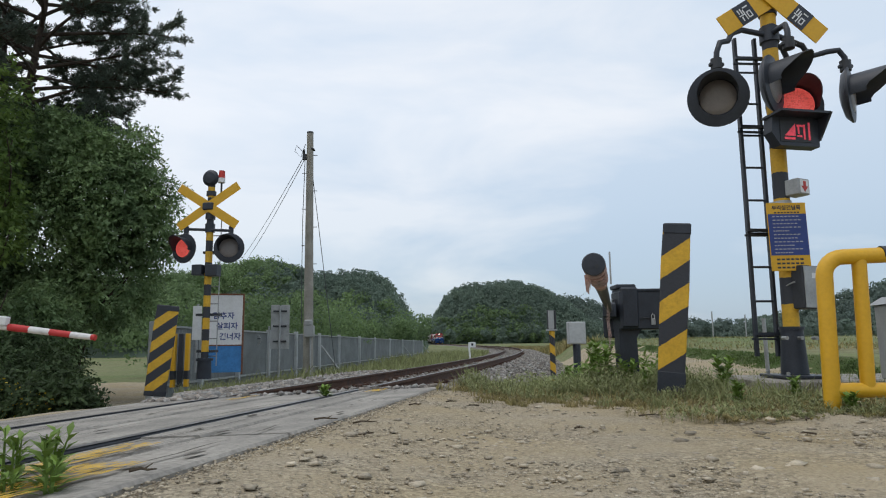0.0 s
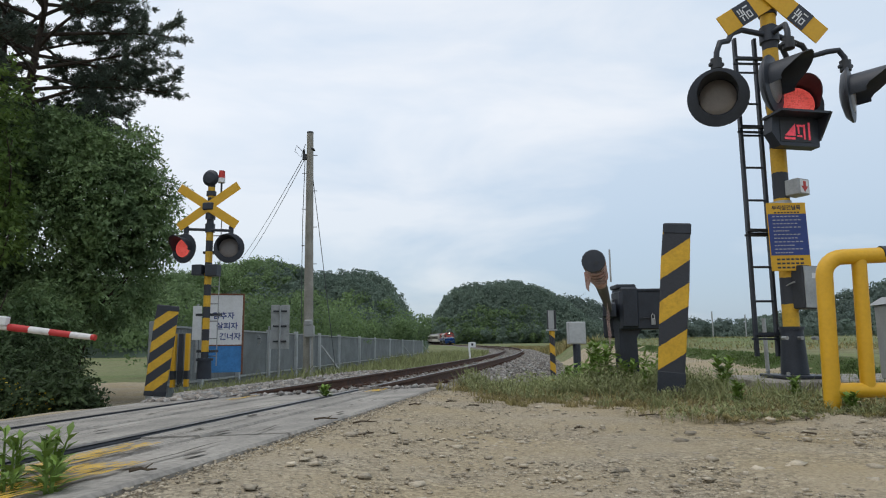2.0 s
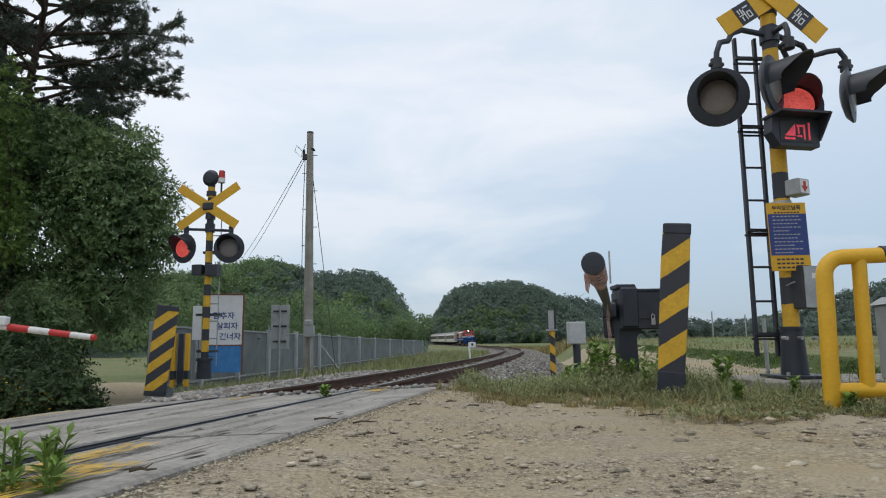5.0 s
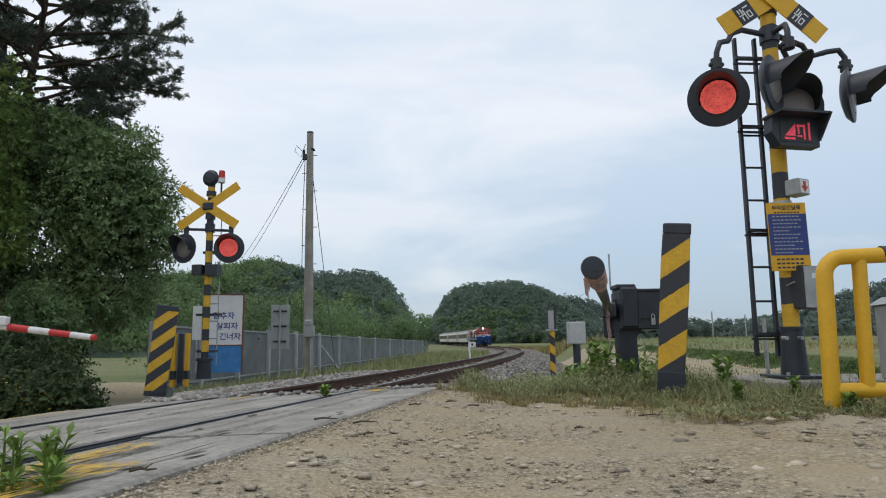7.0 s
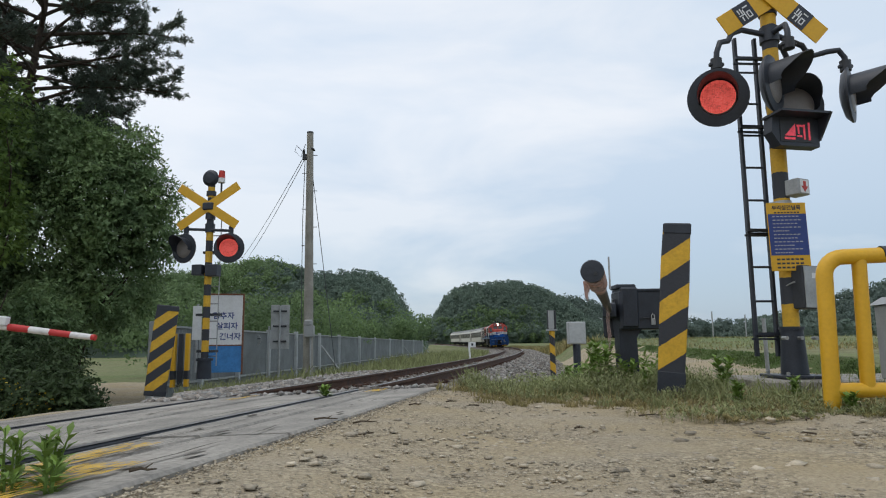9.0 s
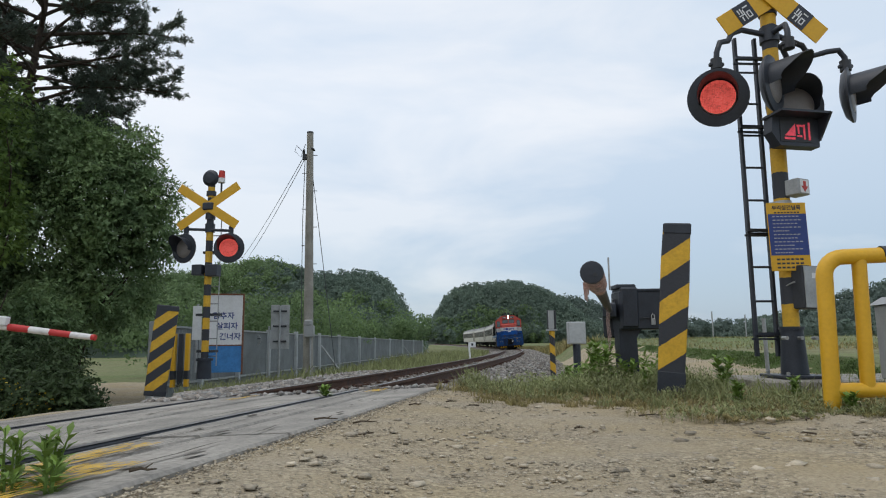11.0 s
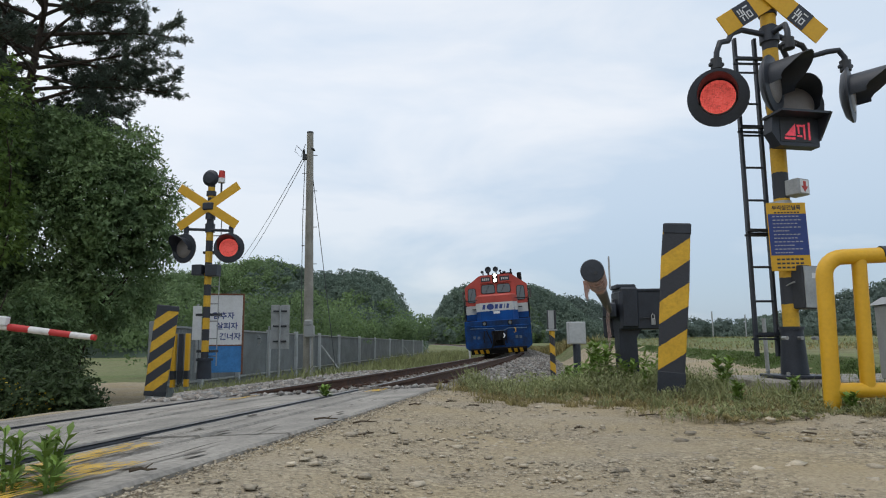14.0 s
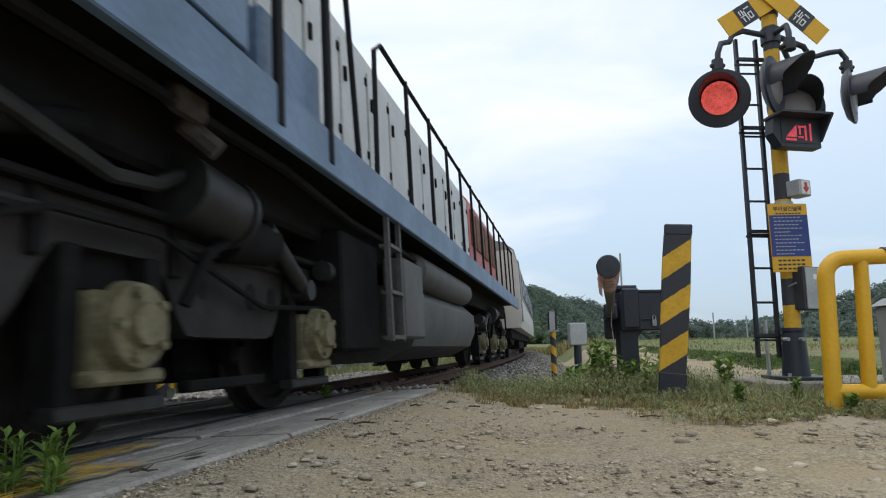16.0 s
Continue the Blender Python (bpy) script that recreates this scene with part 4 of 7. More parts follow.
def sprays(name, r, lobes, count, per, twig, leaf, material, slim=0.22, base=0.2):
    """Leaves set along short drooping twigs that point out of a crown of several lobes."""
    lb = np.array(lobes, float)
    w = lb[:, 3] * lb[:, 5]
    k = r.choice(len(lb), count, p=w / w.sum())
    d = r.normal(size=(count, 3))
    d /= np.linalg.norm(d, axis=1)[:, None]
    wave = np.sin(d[:, 0] * 5 + k) * np.sin(d[:, 1] * 6 + 2 * k) * np.cos(d[:, 2] * 5 + k)
    rad = (1 - 0.5 * r.random(count) ** 1.6) * (1 + 0.22 * wave)
    p = lb[k, :3] + d * rad[:, None] * lb[k, 3:]
    t = d * np.array([1, 1, 0.55]) + r.normal(size=(count, 3)) * 0.5 + np.array([0, 0, 0.12])
    t /= np.linalg.norm(t, axis=1)[:, None]
    ln = twig * r.uniform(0.45, 1.35, count)
    u = np.tile(np.linspace(0.15, 1.0, per), count)
    i = np.repeat(np.arange(count), per)
    q = p[i] + t[i] * (ln[i] * u)[:, None] - np.array([0, 0, 1]) * (0.30 * ln[i] * u * u)[:, None]
    side = np.cross(t[i], r.normal(size=(len(i), 3)))
    side /= np.linalg.norm(side, axis=1)[:, None] + 1e-9
    a = t[i] * 0.55 + side * 0.75 - np.array([0, 0, 0.32])
    a /= np.linalg.norm(a, axis=1)[:, None]
    nv = np.array([0, 0, 1.0]) + d[i] * 0.45 + r.normal(size=(len(i), 3)) * 0.45
    b = np.cross(a, nv)
    b /= np.linalg.norm(b, axis=1)[:, None] + 1e-9
    sz = (leaf * r.uniform(0.65, 1.3, len(i)))[:, None]
    v = np.stack([q, q + a * sz * 0.5 + b * sz * slim, q + a * sz, q + a * sz * 0.5 - b * sz * slim], 1)
    v = v[v[:, 0, 2] > base]
    return mesh_np(name, v.reshape(-1, 3), np.arange(4 * len(v)).reshape(-1, 4), material)


def broad_tree(x, y, h, radii, seed, material=LEAF, leaf=0.11, count=5000, label="dense broad-leaved tree with dark green foliage", base=0.15, lobes=None, per=9):
    r = np.random.default_rng(seed)
    z = float(ground_z(x, y)[0])
    t = thing("tree", label, "tree", pose(x, y, z - 0.05), group="trees by the crossing")
    mid = np.array((0, 0, h - radii[2]))
    if lobes is None:
        lobes = [(*mid, *(np.array(radii) * 0.62))]
        for k in range(10):
            d = r.normal(size=3)
            d /= np.linalg.norm(d)
            lobes.append((*(mid + d * np.array(radii) * 0.62), *(np.array(radii) * r.uniform(0.30, 0.46))))
    else:
        lobes = [(a - x, b - y, c - z, *q) for a, b, c, *q in lobes]
    sh = Shape()
    top = limb(sh, (0, 0, 0), (r.normal() * 0.2, r.normal() * 0.2, h * 0.75), 0.05 + h * 0.018, 0.03, r, 0.03, 7)
    for k in range(34):
        lo = lobes[k % len(lobes)]
        c = np.array(lo[:3]) + r.normal(size=3) * np.array(lo[3:]) * 0.4
        b = top[int(np.clip(c[2] / h * 5, 1, 5))]
        limb(sh, b, c, 0.035, 0.008, r)
    part("trunk", sh, BARK, t, smooth=True)
    ob = new("crown", sprays("crown", r, lobes, count, per, 0.36, leaf, material, base=base))
    ob.parent = t
    return t


def pine_tree(x, y, h, seed, spread=2.2, low=0.35, tilt=0.0, material=NEEDLE, boughs=34):
    r = np.random.default_rng(seed)
    t = thing("pine_tree", "tall dark pine with spreading needle-covered boughs", "tree", pose(x, y, float(ground_z(x, y)[0]) - 0.05), group="trees by the crossing")
    sh, P, D = Shape(), [], []
    tr = limb(sh, (0, 0, 0), (tilt, 0, h), 0.21, 0.04, r, 0.012, 9)
    for k in range(boughs):
        u = low + (1 - low) * (k / boughs) ** 0.9
        b = tr[0].lerp(tr[-1], u)
        a = k * 2.399 + r.normal() * 0.3
        ln = spread * (0.22 + 0.78 * float(smooth(low - 0.02, low + 0.2, np.array(u)))) * (1 - 0.55 * float(smooth(0.74, 1.0, np.array(u)))) * r.uniform(0.78, 1.12)
        out_ = Vector((math.cos(a), math.sin(a), 0))
        # a bough rises, then flattens and bends a little sideways
        bend = Vector((-math.sin(a), math.cos(a), 0)) * r.normal() * 0.18 * ln
        rise = r.uniform(0.12, 0.42) * ln
        pts = [b + out_ * ln * v + bend * v * v + Vector((0, 0, rise * (v - 0.35 * v * v))) for v in np.linspace(0, 1, 8)]
        sh.tube(pts, [0.055 - 0.046 * v for v in np.linspace(0, 1, 8)], 6)
        for q in range(15):
            v = 0.42 + 0.58 * (q + r.random()) / 15
            i = min(int(v * 7), 6)
            o = pts[i].lerp(pts[i + 1], v * 7 - i)
            sd = Vector((-math.sin(a), math.cos(a), 0)) * (1 if q % 2 else -1)
            dr = (out_ * r.uniform(0.35, 0.9) + sd * r.uniform(0.3, 0.9) + Vector((0, 0, r.uniform(-0.05, 0.5)))).normalized()
            tl = ln * r.uniform(0.16, 0.34)
            e = o + dr * tl
            sh.tube([o, o.lerp(e, 0.5) - Vector((0, 0, 0.03)), e], [0.013, 0.009, 0.005], 4)
            m = max(3, int(tl / 0.085))
            for j in range(m):
                f_ = 0.30 + 0.70 * (j + 0.5) / m
                c = np.array(o.lerp(e, f_)) + r.normal(size=3) * 0.05
                d = r.normal(size=(40, 3)) * np.array([1, 1, 0.8]) + np.array(dr) * 0.7 + np.array([0, 0, 0.35])
                d /= np.linalg.norm(d, axis=1)[:, None]
                P.append(np.repeat(c[None], 40, 0) + r.normal(size=(40, 3)) * 0.03)
                D.append(d)
    part("trunk", sh, BARK, t, smooth=True)
    P, D = np.concatenate(P), np.concatenate(D)
    sd = np.cross(D, r.normal(size=D.shape))
    sd /= np.linalg.norm(sd, axis=1)[:, None] + 1e-9
    L = r.uniform(0.07, 0.13, len(P))[:, None]
    v = np.stack([P, P + D * L * 0.6 + sd * 0.012, P + D * L, P + D * L * 0.6 - sd * 0.012], 1).reshape(-1, 3)
    ob = new("crown", mesh_np("crown", v, np.arange(4 * len(P)).reshape(-1, 4), material))
    ob.parent = t
    return t


pine_tree(-10.9, 15.6, 11.8, 5, 3.3, 0.50, 0.4, boughs=50)
pine_tree(-12.7, 16.8, 12.5, 6, 3.0, 0.42, 0.3, boughs=24)
broad_tree(-8.9, 15.3, 6.2, (2.4, 2.2, 2.9), 11, LEAF, 0.115, 9000, base=0.7, lobes=[
    (-8.45, 15.1, 4.2, 1.35, 1.3, 1.35), (-7.65, 14.8, 3.3, 0.95, 1.0, 1.0), (-7.6, 15.1, 5.15, 0.34, 0.4, 0.72), (-9.9, 15.4, 5.2, 1.1, 1.2, 1.15), (-9.3, 15.2, 5.75, 0.7, 0.8, 0.6), (-7.95, 14.9, 1.9, 1.05, 1.1, 0.95),
    (-9.7, 14.9, 3.0, 1.4, 1.4, 1.4), (-7.0, 15.0, 4.1, 0.36, 0.4, 0.5), (-6.95, 15.0, 2.9, 0.40, 0.5, 0.45), (-8.7, 15.0, 5.45, 0.45, 0.6, 0.5), (-8.05, 15.0, 4.95, 0.55, 0.6, 0.5)])
broad_tree(-10.9, 13.9, 7.7, (1.7, 1.6, 3.7), 13, LEAF_DARK, 0.13, 3900, "broad-leaved tree, its foliage coloured dark as in deep shade")
broad_tree(-8.6, 11.2, 6.9, (0.85, 0.8, 3.4), 14, LEAF_LIGHT, 0.12, 1500, "young tree with bright spring leaves", base=2.9)
broad_tree(-13.0, 13.2, 6.9, (2.2, 2.0, 3.4), 15, LEAF_DARK, 0.14, 2600, "broad-leaved tree, its foliage coloured dark as in deep shade")
broad_tree(-8.3, 12.8, 2.7, (0.8, 0.9, 1.3), 16, LEAF, 0.10, 1700, "low leafy tree at the road edge")


def shrub(x, y, h, rad, seed, material=LEAF_DARK, leaf=0.07):
    r = np.random.default_rng(seed)
    t = thing("shrub", "low dense green shrub at the roadside", "shrub", pose(x, y, float(ground_z(x, y)[0]) - 0.03), group="roadside shrubs")
    lobes = [(r.normal() * rad * 0.4, r.normal() * rad * 0.4, h * r.uniform(0.25, 0.6), rad * 0.6, rad * 0.6, h * 0.38) for k in range(5)]
    sh = Shape()
    for k in range(14):
        lo = lobes[k % 5]
        limb(sh, (0, 0, 0), Vector(lo[:3]) + Vector(r.normal(0, 0.1, 3)), 0.015, 0.005, r, 0.08, 4)
    part("branches", sh, BARK, t)
    ob = new("crown", sprays("crown", r, lobes, int(1100 * rad), 9, 0.18, leaf, material, base=0.02, slim=0.26))
    ob.parent = t


# undergrowth shade comes from the darker leaf colours of these shrubs
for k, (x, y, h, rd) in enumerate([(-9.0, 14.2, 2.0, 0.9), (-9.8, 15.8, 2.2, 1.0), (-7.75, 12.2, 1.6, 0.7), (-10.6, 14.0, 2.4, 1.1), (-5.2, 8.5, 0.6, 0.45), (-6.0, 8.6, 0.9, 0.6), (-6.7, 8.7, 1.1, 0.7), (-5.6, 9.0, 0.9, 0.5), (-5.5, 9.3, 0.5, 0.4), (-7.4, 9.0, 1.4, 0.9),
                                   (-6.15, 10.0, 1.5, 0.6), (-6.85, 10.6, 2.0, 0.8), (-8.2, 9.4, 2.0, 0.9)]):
    shrub(x, y, h, rd, 40 + k, LEAF_SHADE if k % 3 else LEAF_DARK)


PETAL = mat("yellow_petals", (0.62, 0.48, 0.03), 0.7, bump=0)
rr = np.random.default_rng(9)
n = 260
px_, py_ = rr.uniform(-6.7, -5.0, n), rr.uniform(8.1, 8.7, n)
pz_ = ground_z(px_, py_) + 0.12 + 0.75 * rr.random(n) * np.clip((-px_ - 4.8) / 1.2, 0.2, 1)
tagged(new("wild_flowers", leaf_cloud("wild_flowers", np.stack([px_, py_, pz_], 1), 0.018, PETAL, rr, 0.8)), "small yellow wild flowers among the roadside shrubs", "flowers", kind="stuff")


# ---- wooded hills ----
def tree_masses(r, x, y, z, h, cone, per):
    """Points and facings on the foliage pads of many tree crowns: shelves on pines, rounded heads on the others."""
    n = len(x)
    pads = 7 if cone else 8
    k = np.repeat(np.arange(n), pads)
    j = np.tile(np.arange(pads), n)
    a = j * 2.4 + r.uniform(0, 6.28, n)[k]
    if cone:
        u = 0.30 + 0.70 * (j + 0.3) / pads + r.normal(0, 0.03, len(k))
        off, rad, flat = h[k] * 0.20 * (1.12 - u) * 1.6, h[k] * (0.29 - 0.20 * u) * r.uniform(0.75, 1.25, len(k)), 0.60
    else:
        u = 0.35 + 0.50 * np.abs(np.sin(j * 1.7)) + r.normal(0, 0.05, len(k))
        off, rad, flat = h[k] * 0.24 * r.uniform(0.3, 1.1, len(k)), h[k] * 0.21 * r.uniform(0.7, 1.25, len(k)), 0.85
    c = np.stack([x[k] + off * np.cos(a), y[k] + off * np.sin(a), z[k] + h[k] * u], 1)
    i = np.repeat(np.arange(len(k)), per)
    d = r.normal(size=(len(i), 3)) + np.array([0, -0.25, 0.35])
    d /= np.linalg.norm(d, axis=1)[:, None]
    rough = 1 + 0.22 * np.sin(d[:, 0] * 7 + i) * np.cos(d[:, 2] * 6 + 2 * i) + r.normal(0, 0.09, len(i))
    return c[i] + d * np.array([1, 1, flat]) * (rad[i] * rough)[:, None], d


def hill(label, depth, ry, ridge, kinds, seed):
    """A mound under a ridge line of (place, height of the tree tops), closely set with trees. kinds: material, conifer, count, height, leaf, per pad, from, to, back, front."""
    r = np.random.default_rng(seed)
    rx_, rz_ = [p[0] for p in ridge], [p[1] for p in ridge]

    def earth(x, y):
        q = np.clip(1 - ((y - depth) / ry) ** 2, 0, 1)
        return -1.8 + (np.interp(x, rx_, rz_) + 1.8 - kinds[0][3] * 0.95).clip(0) * q
    gx, gy = np.meshgrid(np.linspace(rx_[0], rx_[-1], 60), np.linspace(depth - ry, depth + ry, 24))
    v = np.stack([gx.ravel(), gy.ravel(), earth(gx.ravel(), gy.ravel())], 1)
    i = (np.arange(23)[:, None] * 60 + np.arange(59)[None]).ravel()
    tagged(new("hill", mesh_np("hill", v, np.stack([i, i + 1, i + 61, i + 60], 1), FAR_PINE)), label, "hill", kind="structure")
    for material, cone, count, size, leaf, per, x0, x1, back, front in kinds:
        x, y = r.uniform(x0, x1, count), depth + ry * r.uniform(front, back, count)
        P, N = tree_masses(r, x, y, earth(x, y) - 0.1 * size, size * r.uniform(0.75, 1.25, count), cone, per)
        tagged(new("woods", leaves_on("woods", P, N, leaf, material, r, 0.65)), "dense wood of " + ("dark pines" if cone else "light green broad-leaved trees") + " on a hill", "woods", kind="stuff")


# haze on the pine and far hills is put into their leaf colours
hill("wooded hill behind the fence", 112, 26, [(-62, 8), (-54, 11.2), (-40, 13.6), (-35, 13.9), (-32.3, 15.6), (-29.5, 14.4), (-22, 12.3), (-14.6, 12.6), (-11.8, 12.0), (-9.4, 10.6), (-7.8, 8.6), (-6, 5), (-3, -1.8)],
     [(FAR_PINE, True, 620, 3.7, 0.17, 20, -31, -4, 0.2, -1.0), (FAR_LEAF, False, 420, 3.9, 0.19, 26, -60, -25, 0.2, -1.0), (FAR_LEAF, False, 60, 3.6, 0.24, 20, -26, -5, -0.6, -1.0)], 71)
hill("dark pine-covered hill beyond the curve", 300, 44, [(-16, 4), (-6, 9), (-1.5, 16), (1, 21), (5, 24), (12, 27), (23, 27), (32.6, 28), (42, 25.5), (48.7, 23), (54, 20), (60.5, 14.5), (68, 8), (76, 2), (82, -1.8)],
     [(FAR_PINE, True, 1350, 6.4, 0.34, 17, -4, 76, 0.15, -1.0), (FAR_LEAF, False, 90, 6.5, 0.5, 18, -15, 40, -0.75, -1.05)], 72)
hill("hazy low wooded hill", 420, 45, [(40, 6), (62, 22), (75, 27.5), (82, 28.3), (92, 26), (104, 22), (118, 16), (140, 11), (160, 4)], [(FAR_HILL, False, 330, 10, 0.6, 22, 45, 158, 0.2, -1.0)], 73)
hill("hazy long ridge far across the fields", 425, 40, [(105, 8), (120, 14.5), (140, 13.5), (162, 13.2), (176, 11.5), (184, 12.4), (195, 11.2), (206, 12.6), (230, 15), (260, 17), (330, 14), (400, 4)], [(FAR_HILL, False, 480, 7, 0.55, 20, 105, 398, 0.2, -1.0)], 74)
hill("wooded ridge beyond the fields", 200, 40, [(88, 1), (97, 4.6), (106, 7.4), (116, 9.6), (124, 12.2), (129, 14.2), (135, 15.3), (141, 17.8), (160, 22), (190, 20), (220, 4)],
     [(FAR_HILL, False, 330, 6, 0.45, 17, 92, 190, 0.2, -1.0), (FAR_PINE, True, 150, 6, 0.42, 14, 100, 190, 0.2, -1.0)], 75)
hill("wooded hill behind the roadside trees", 120, 30, [(-120, 6), (-100, 13), (-70, 14), (-55, 10), (-45, 2)], [(FAR_LEAF, False, 220, 5.5, 0.45, 12, -118, -48, 0.2, -1.0)], 76)


def thicket(label, places, size, seed, material, leaf, per):
    r = np.random.default_rng(seed)
    x, y, k = (np.array(q) for q in zip(*places))
    P, N = tree_masses(r, x, y, ground_z(x, y) - 0.12 * size * k, size * k * 1.1, False, per)
    tagged(new("thicket", leaves_on("thicket", P, N, leaf, material, r, 0.6, 0.6)), label, "trees", kind="stuff")


rr = np.random.default_rng(8)
thicket("light green broad-leaved trees behind the fence", [(-16 + i * 0.85 + rr.normal() * 0.5, 66 + i * 1.3 + rr.normal() * 3, rr.uniform(0.7, 1.25)) for i in range(16)], 4.6, 81, FAR_LEAF, 0.15, 110)
thicket("green bushes at the foot of the hills", [(-38 + i * 2.6 + rr.normal(), 350 + rr.normal() * 8, rr.uniform(0.8, 1.25)) for i in range(22)], 13.5, 82, FAR_LEAF, 0.7, 50)
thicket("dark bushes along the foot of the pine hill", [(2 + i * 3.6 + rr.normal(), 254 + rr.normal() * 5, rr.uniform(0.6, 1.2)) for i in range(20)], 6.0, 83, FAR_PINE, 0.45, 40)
thicket("pale green trees beside the signboard", [(-13.5 + i * 0.9, 26 + rr.normal() * 2 + i * 1.6, rr.uniform(0.8, 1.2)) for i in range(9)], 3.6, 84, FAR_LEAF, 0.09, 170)
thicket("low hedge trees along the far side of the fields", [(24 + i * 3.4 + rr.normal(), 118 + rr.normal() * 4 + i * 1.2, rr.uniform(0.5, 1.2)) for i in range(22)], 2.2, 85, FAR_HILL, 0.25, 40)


# ---- level-crossing signals ----
def lamp_head(parent, m, radius=0.29, lens=0.175, visor=0.30, blink=False):
    """Black background disc with a hooded lens. Faces local +y."""
    head = new("lamp_head")
    head.parent, head.matrix_basis = parent, m
    head["label"] = "black round flashing lamp with hood"
    back = Shape().lathe([(radius * 0.35, -0.10), (radius * 0.8, -0.07), (radius, -0.02), (radius, 0.0), (lens * 1.15, 0.012), (lens * 1.1, 0.0)], 36, pose(0, 0, 0, -90))
    part("backing_disc", back, BLACK, head, smooth=True)
    hood, n = Shape(), 20
    v = []
    for i in range(n + 1):
        a = math.radians(-18 + 216 * i / n)
        d = visor * (0.35 + 0.65 * max(0.0, math.sin(a)) ** 0.8) * 1.0
        c, s_ = math.cos(a), math.sin(a)
        for rr_, yy in ((lens * 1.12, 0.0), (lens * 1.18, d), (lens * 1.22, d), (lens * 1.18, 0.0)):
            v.append((c * rr_, yy, s_ * rr_ + (0.02 if yy else 0)))
    f = [(i * 4 + j, i * 4 + (j + 1) % 4, i * 4 + 4 + (j + 1) % 4, i * 4 + 4 + j) for i in range(n) for j in range(4)]
    hood.put(v, f)
    part("hood", hood, BLACK, head, smooth=True)
    part("lens", Shape().lathe([(lens * 1.1, 0.0), (lens, 0.016), (lens * 0.6, 0.026), (0.01, 0.03)], 32, pose(0, 0, 0, -90)), LENS_OFF, head, "unlit smoked round lens", smooth=True)
    led = None
    if blink:
        led = part("lamp_disc", Shape().lathe([(lens * 1.04, 0.0), (lens, 0.006), (lens * 0.6, 0.012), (0.01, 0.014)], 32, pose(0, 0, 0, -90)), LENS_ON, head, "red glowing lamp", smooth=True)
    return head, led


def cross_boards(parent, z, arm, width, marks, angles=(33, -33)):
    for k, a in enumerate(angles):
        m = pose(0, 0.10 + 0.02 * k, z) @ pose(0, 0, 0, 0, a, 0)
        b = new("cross_board", Shape().box((0, 0, 0), (arm * 2, 0.012, width), 0.005).mesh("cross_board", YELLOW))
        b.parent, b.matrix_basis = parent, m
        b["label"] = "yellow and black warning board" if marks else "plain yellow warning board"
        if marks:
            for sgn in (-1, 1):
                part("black_field", Shape().box((sgn * arm * 0.55, 0.0085, 0), (arm * 0.30, 0.004, width * 0.99)), BLACK, b)
                c = sgn * arm * 0.55
                for x0, z0, w0, h0 in ((-0.055, -0.045, 0.012, 0.07), (-0.015, -0.045, 0.012, 0.07), (-0.035, -0.075, 0.052, 0.012), (-0.035, -0.012, 0.052, 0.012),
                                       (0.012, -0.03, 0.012, 0.12), (0.055, -0.06, 0.014, 0.05), (0.05, -0.02, 0.06, 0.012), (0.035, 0.02, 0.013, 0.06), (0.065, 0.025, 0.013, 0.05), (-0.03, 0.045, 0.06, 0.014)):
                    part("mark", Shape().box((c + x0, 0.0125, z0 + 0.01), (w0, 0.003, h0)), WHITE, b)


def ladder(parent, x, y, z0, z1, width, step, material=BLACK, lean=0.0, thin=1.0):
    rl = new("ladder")
    rl.parent = parent
    rl.matrix_basis = pose(x, y, z0) @ pose(0, 0, 0, 0, lean, 0)
    for sgn in (-1, 1):
        part("ladder_rail", Shape().box((sgn * width / 2, 0, (z1 - z0) / 2), (0.032 * thin, 0.05 * thin, z1 - z0), 0.004), material, rl)
    for k in range(int((z1 - z0) / step)):
        part("rung", Shape().cyl((-width / 2, 0, 0.2 + k * step), (width / 2, 0, 0.2 + k * step), 0.012, n=8), material, rl)
    return rl


# near signal; its front (+y) turned towards the road in front of it
SIG = pose(3.40, 6.2, 0.08) @ pose(0, 0, 0, 0, 0.8, 0) @ pose(0, 0, 0, 0, 0, 183)
sig = thing("crossing_signal", "tall black and yellow banded crossing signal with flashing lamps", "crossing signal", SIG, group="crossing signals")
part("base_plate", Shape().box((0, 0, 0.015), (0.46, 0.46, 0.03), 0.006), BLACK, sig)
part("socket", Shape().cyl((0, 0, 0.03), (0, 0, 0.46), 0.125, 0.10, 20).cyl((0, 0, 0.46), (0, 0, 0.49), 0.115, n=20), BLACK, sig, smooth=True)
for k in range(4):
    part("bolt", Shape().cyl((0.17 * (-1) ** k, 0.17 * (-1) ** (k // 2), 0.02), (0.17 * (-1) ** k, 0.17 * (-1) ** (k // 2), 0.06), 0.018, n=6), GALV, sig)
for k in range(3):
    part("clamp_bolt", Shape().cyl((-0.15 + 0.15 * k, 0.09, 0.38), (-0.15 + 0.15 * k, 0.16, 0.38), 0.02, n=6), GALV, sig)
part("pole", Shape().cyl((0, 0, 0.46), (0, 0, 4.25), 0.075, n=24), POLESTRIPE, sig, "yellow and black banded pole", smooth=True)
part("pole_cap", Shape().lathe([(0.085, 4.25), (0.085, 4.29), (0.04, 4.33)], 20), BLACK, sig, smooth=True)
cross_boards(sig, 3.91, 0.66, 0.22, True, (33, -42))
for z0, z1, r0 in ((3.44, 3.60, 0.095), (3.74, 3.80, 0.09)):
    part("collar", Shape().cyl((0, 0, z0), (0, 0, z1), r0, n=20), BLACK, sig, smooth=True)
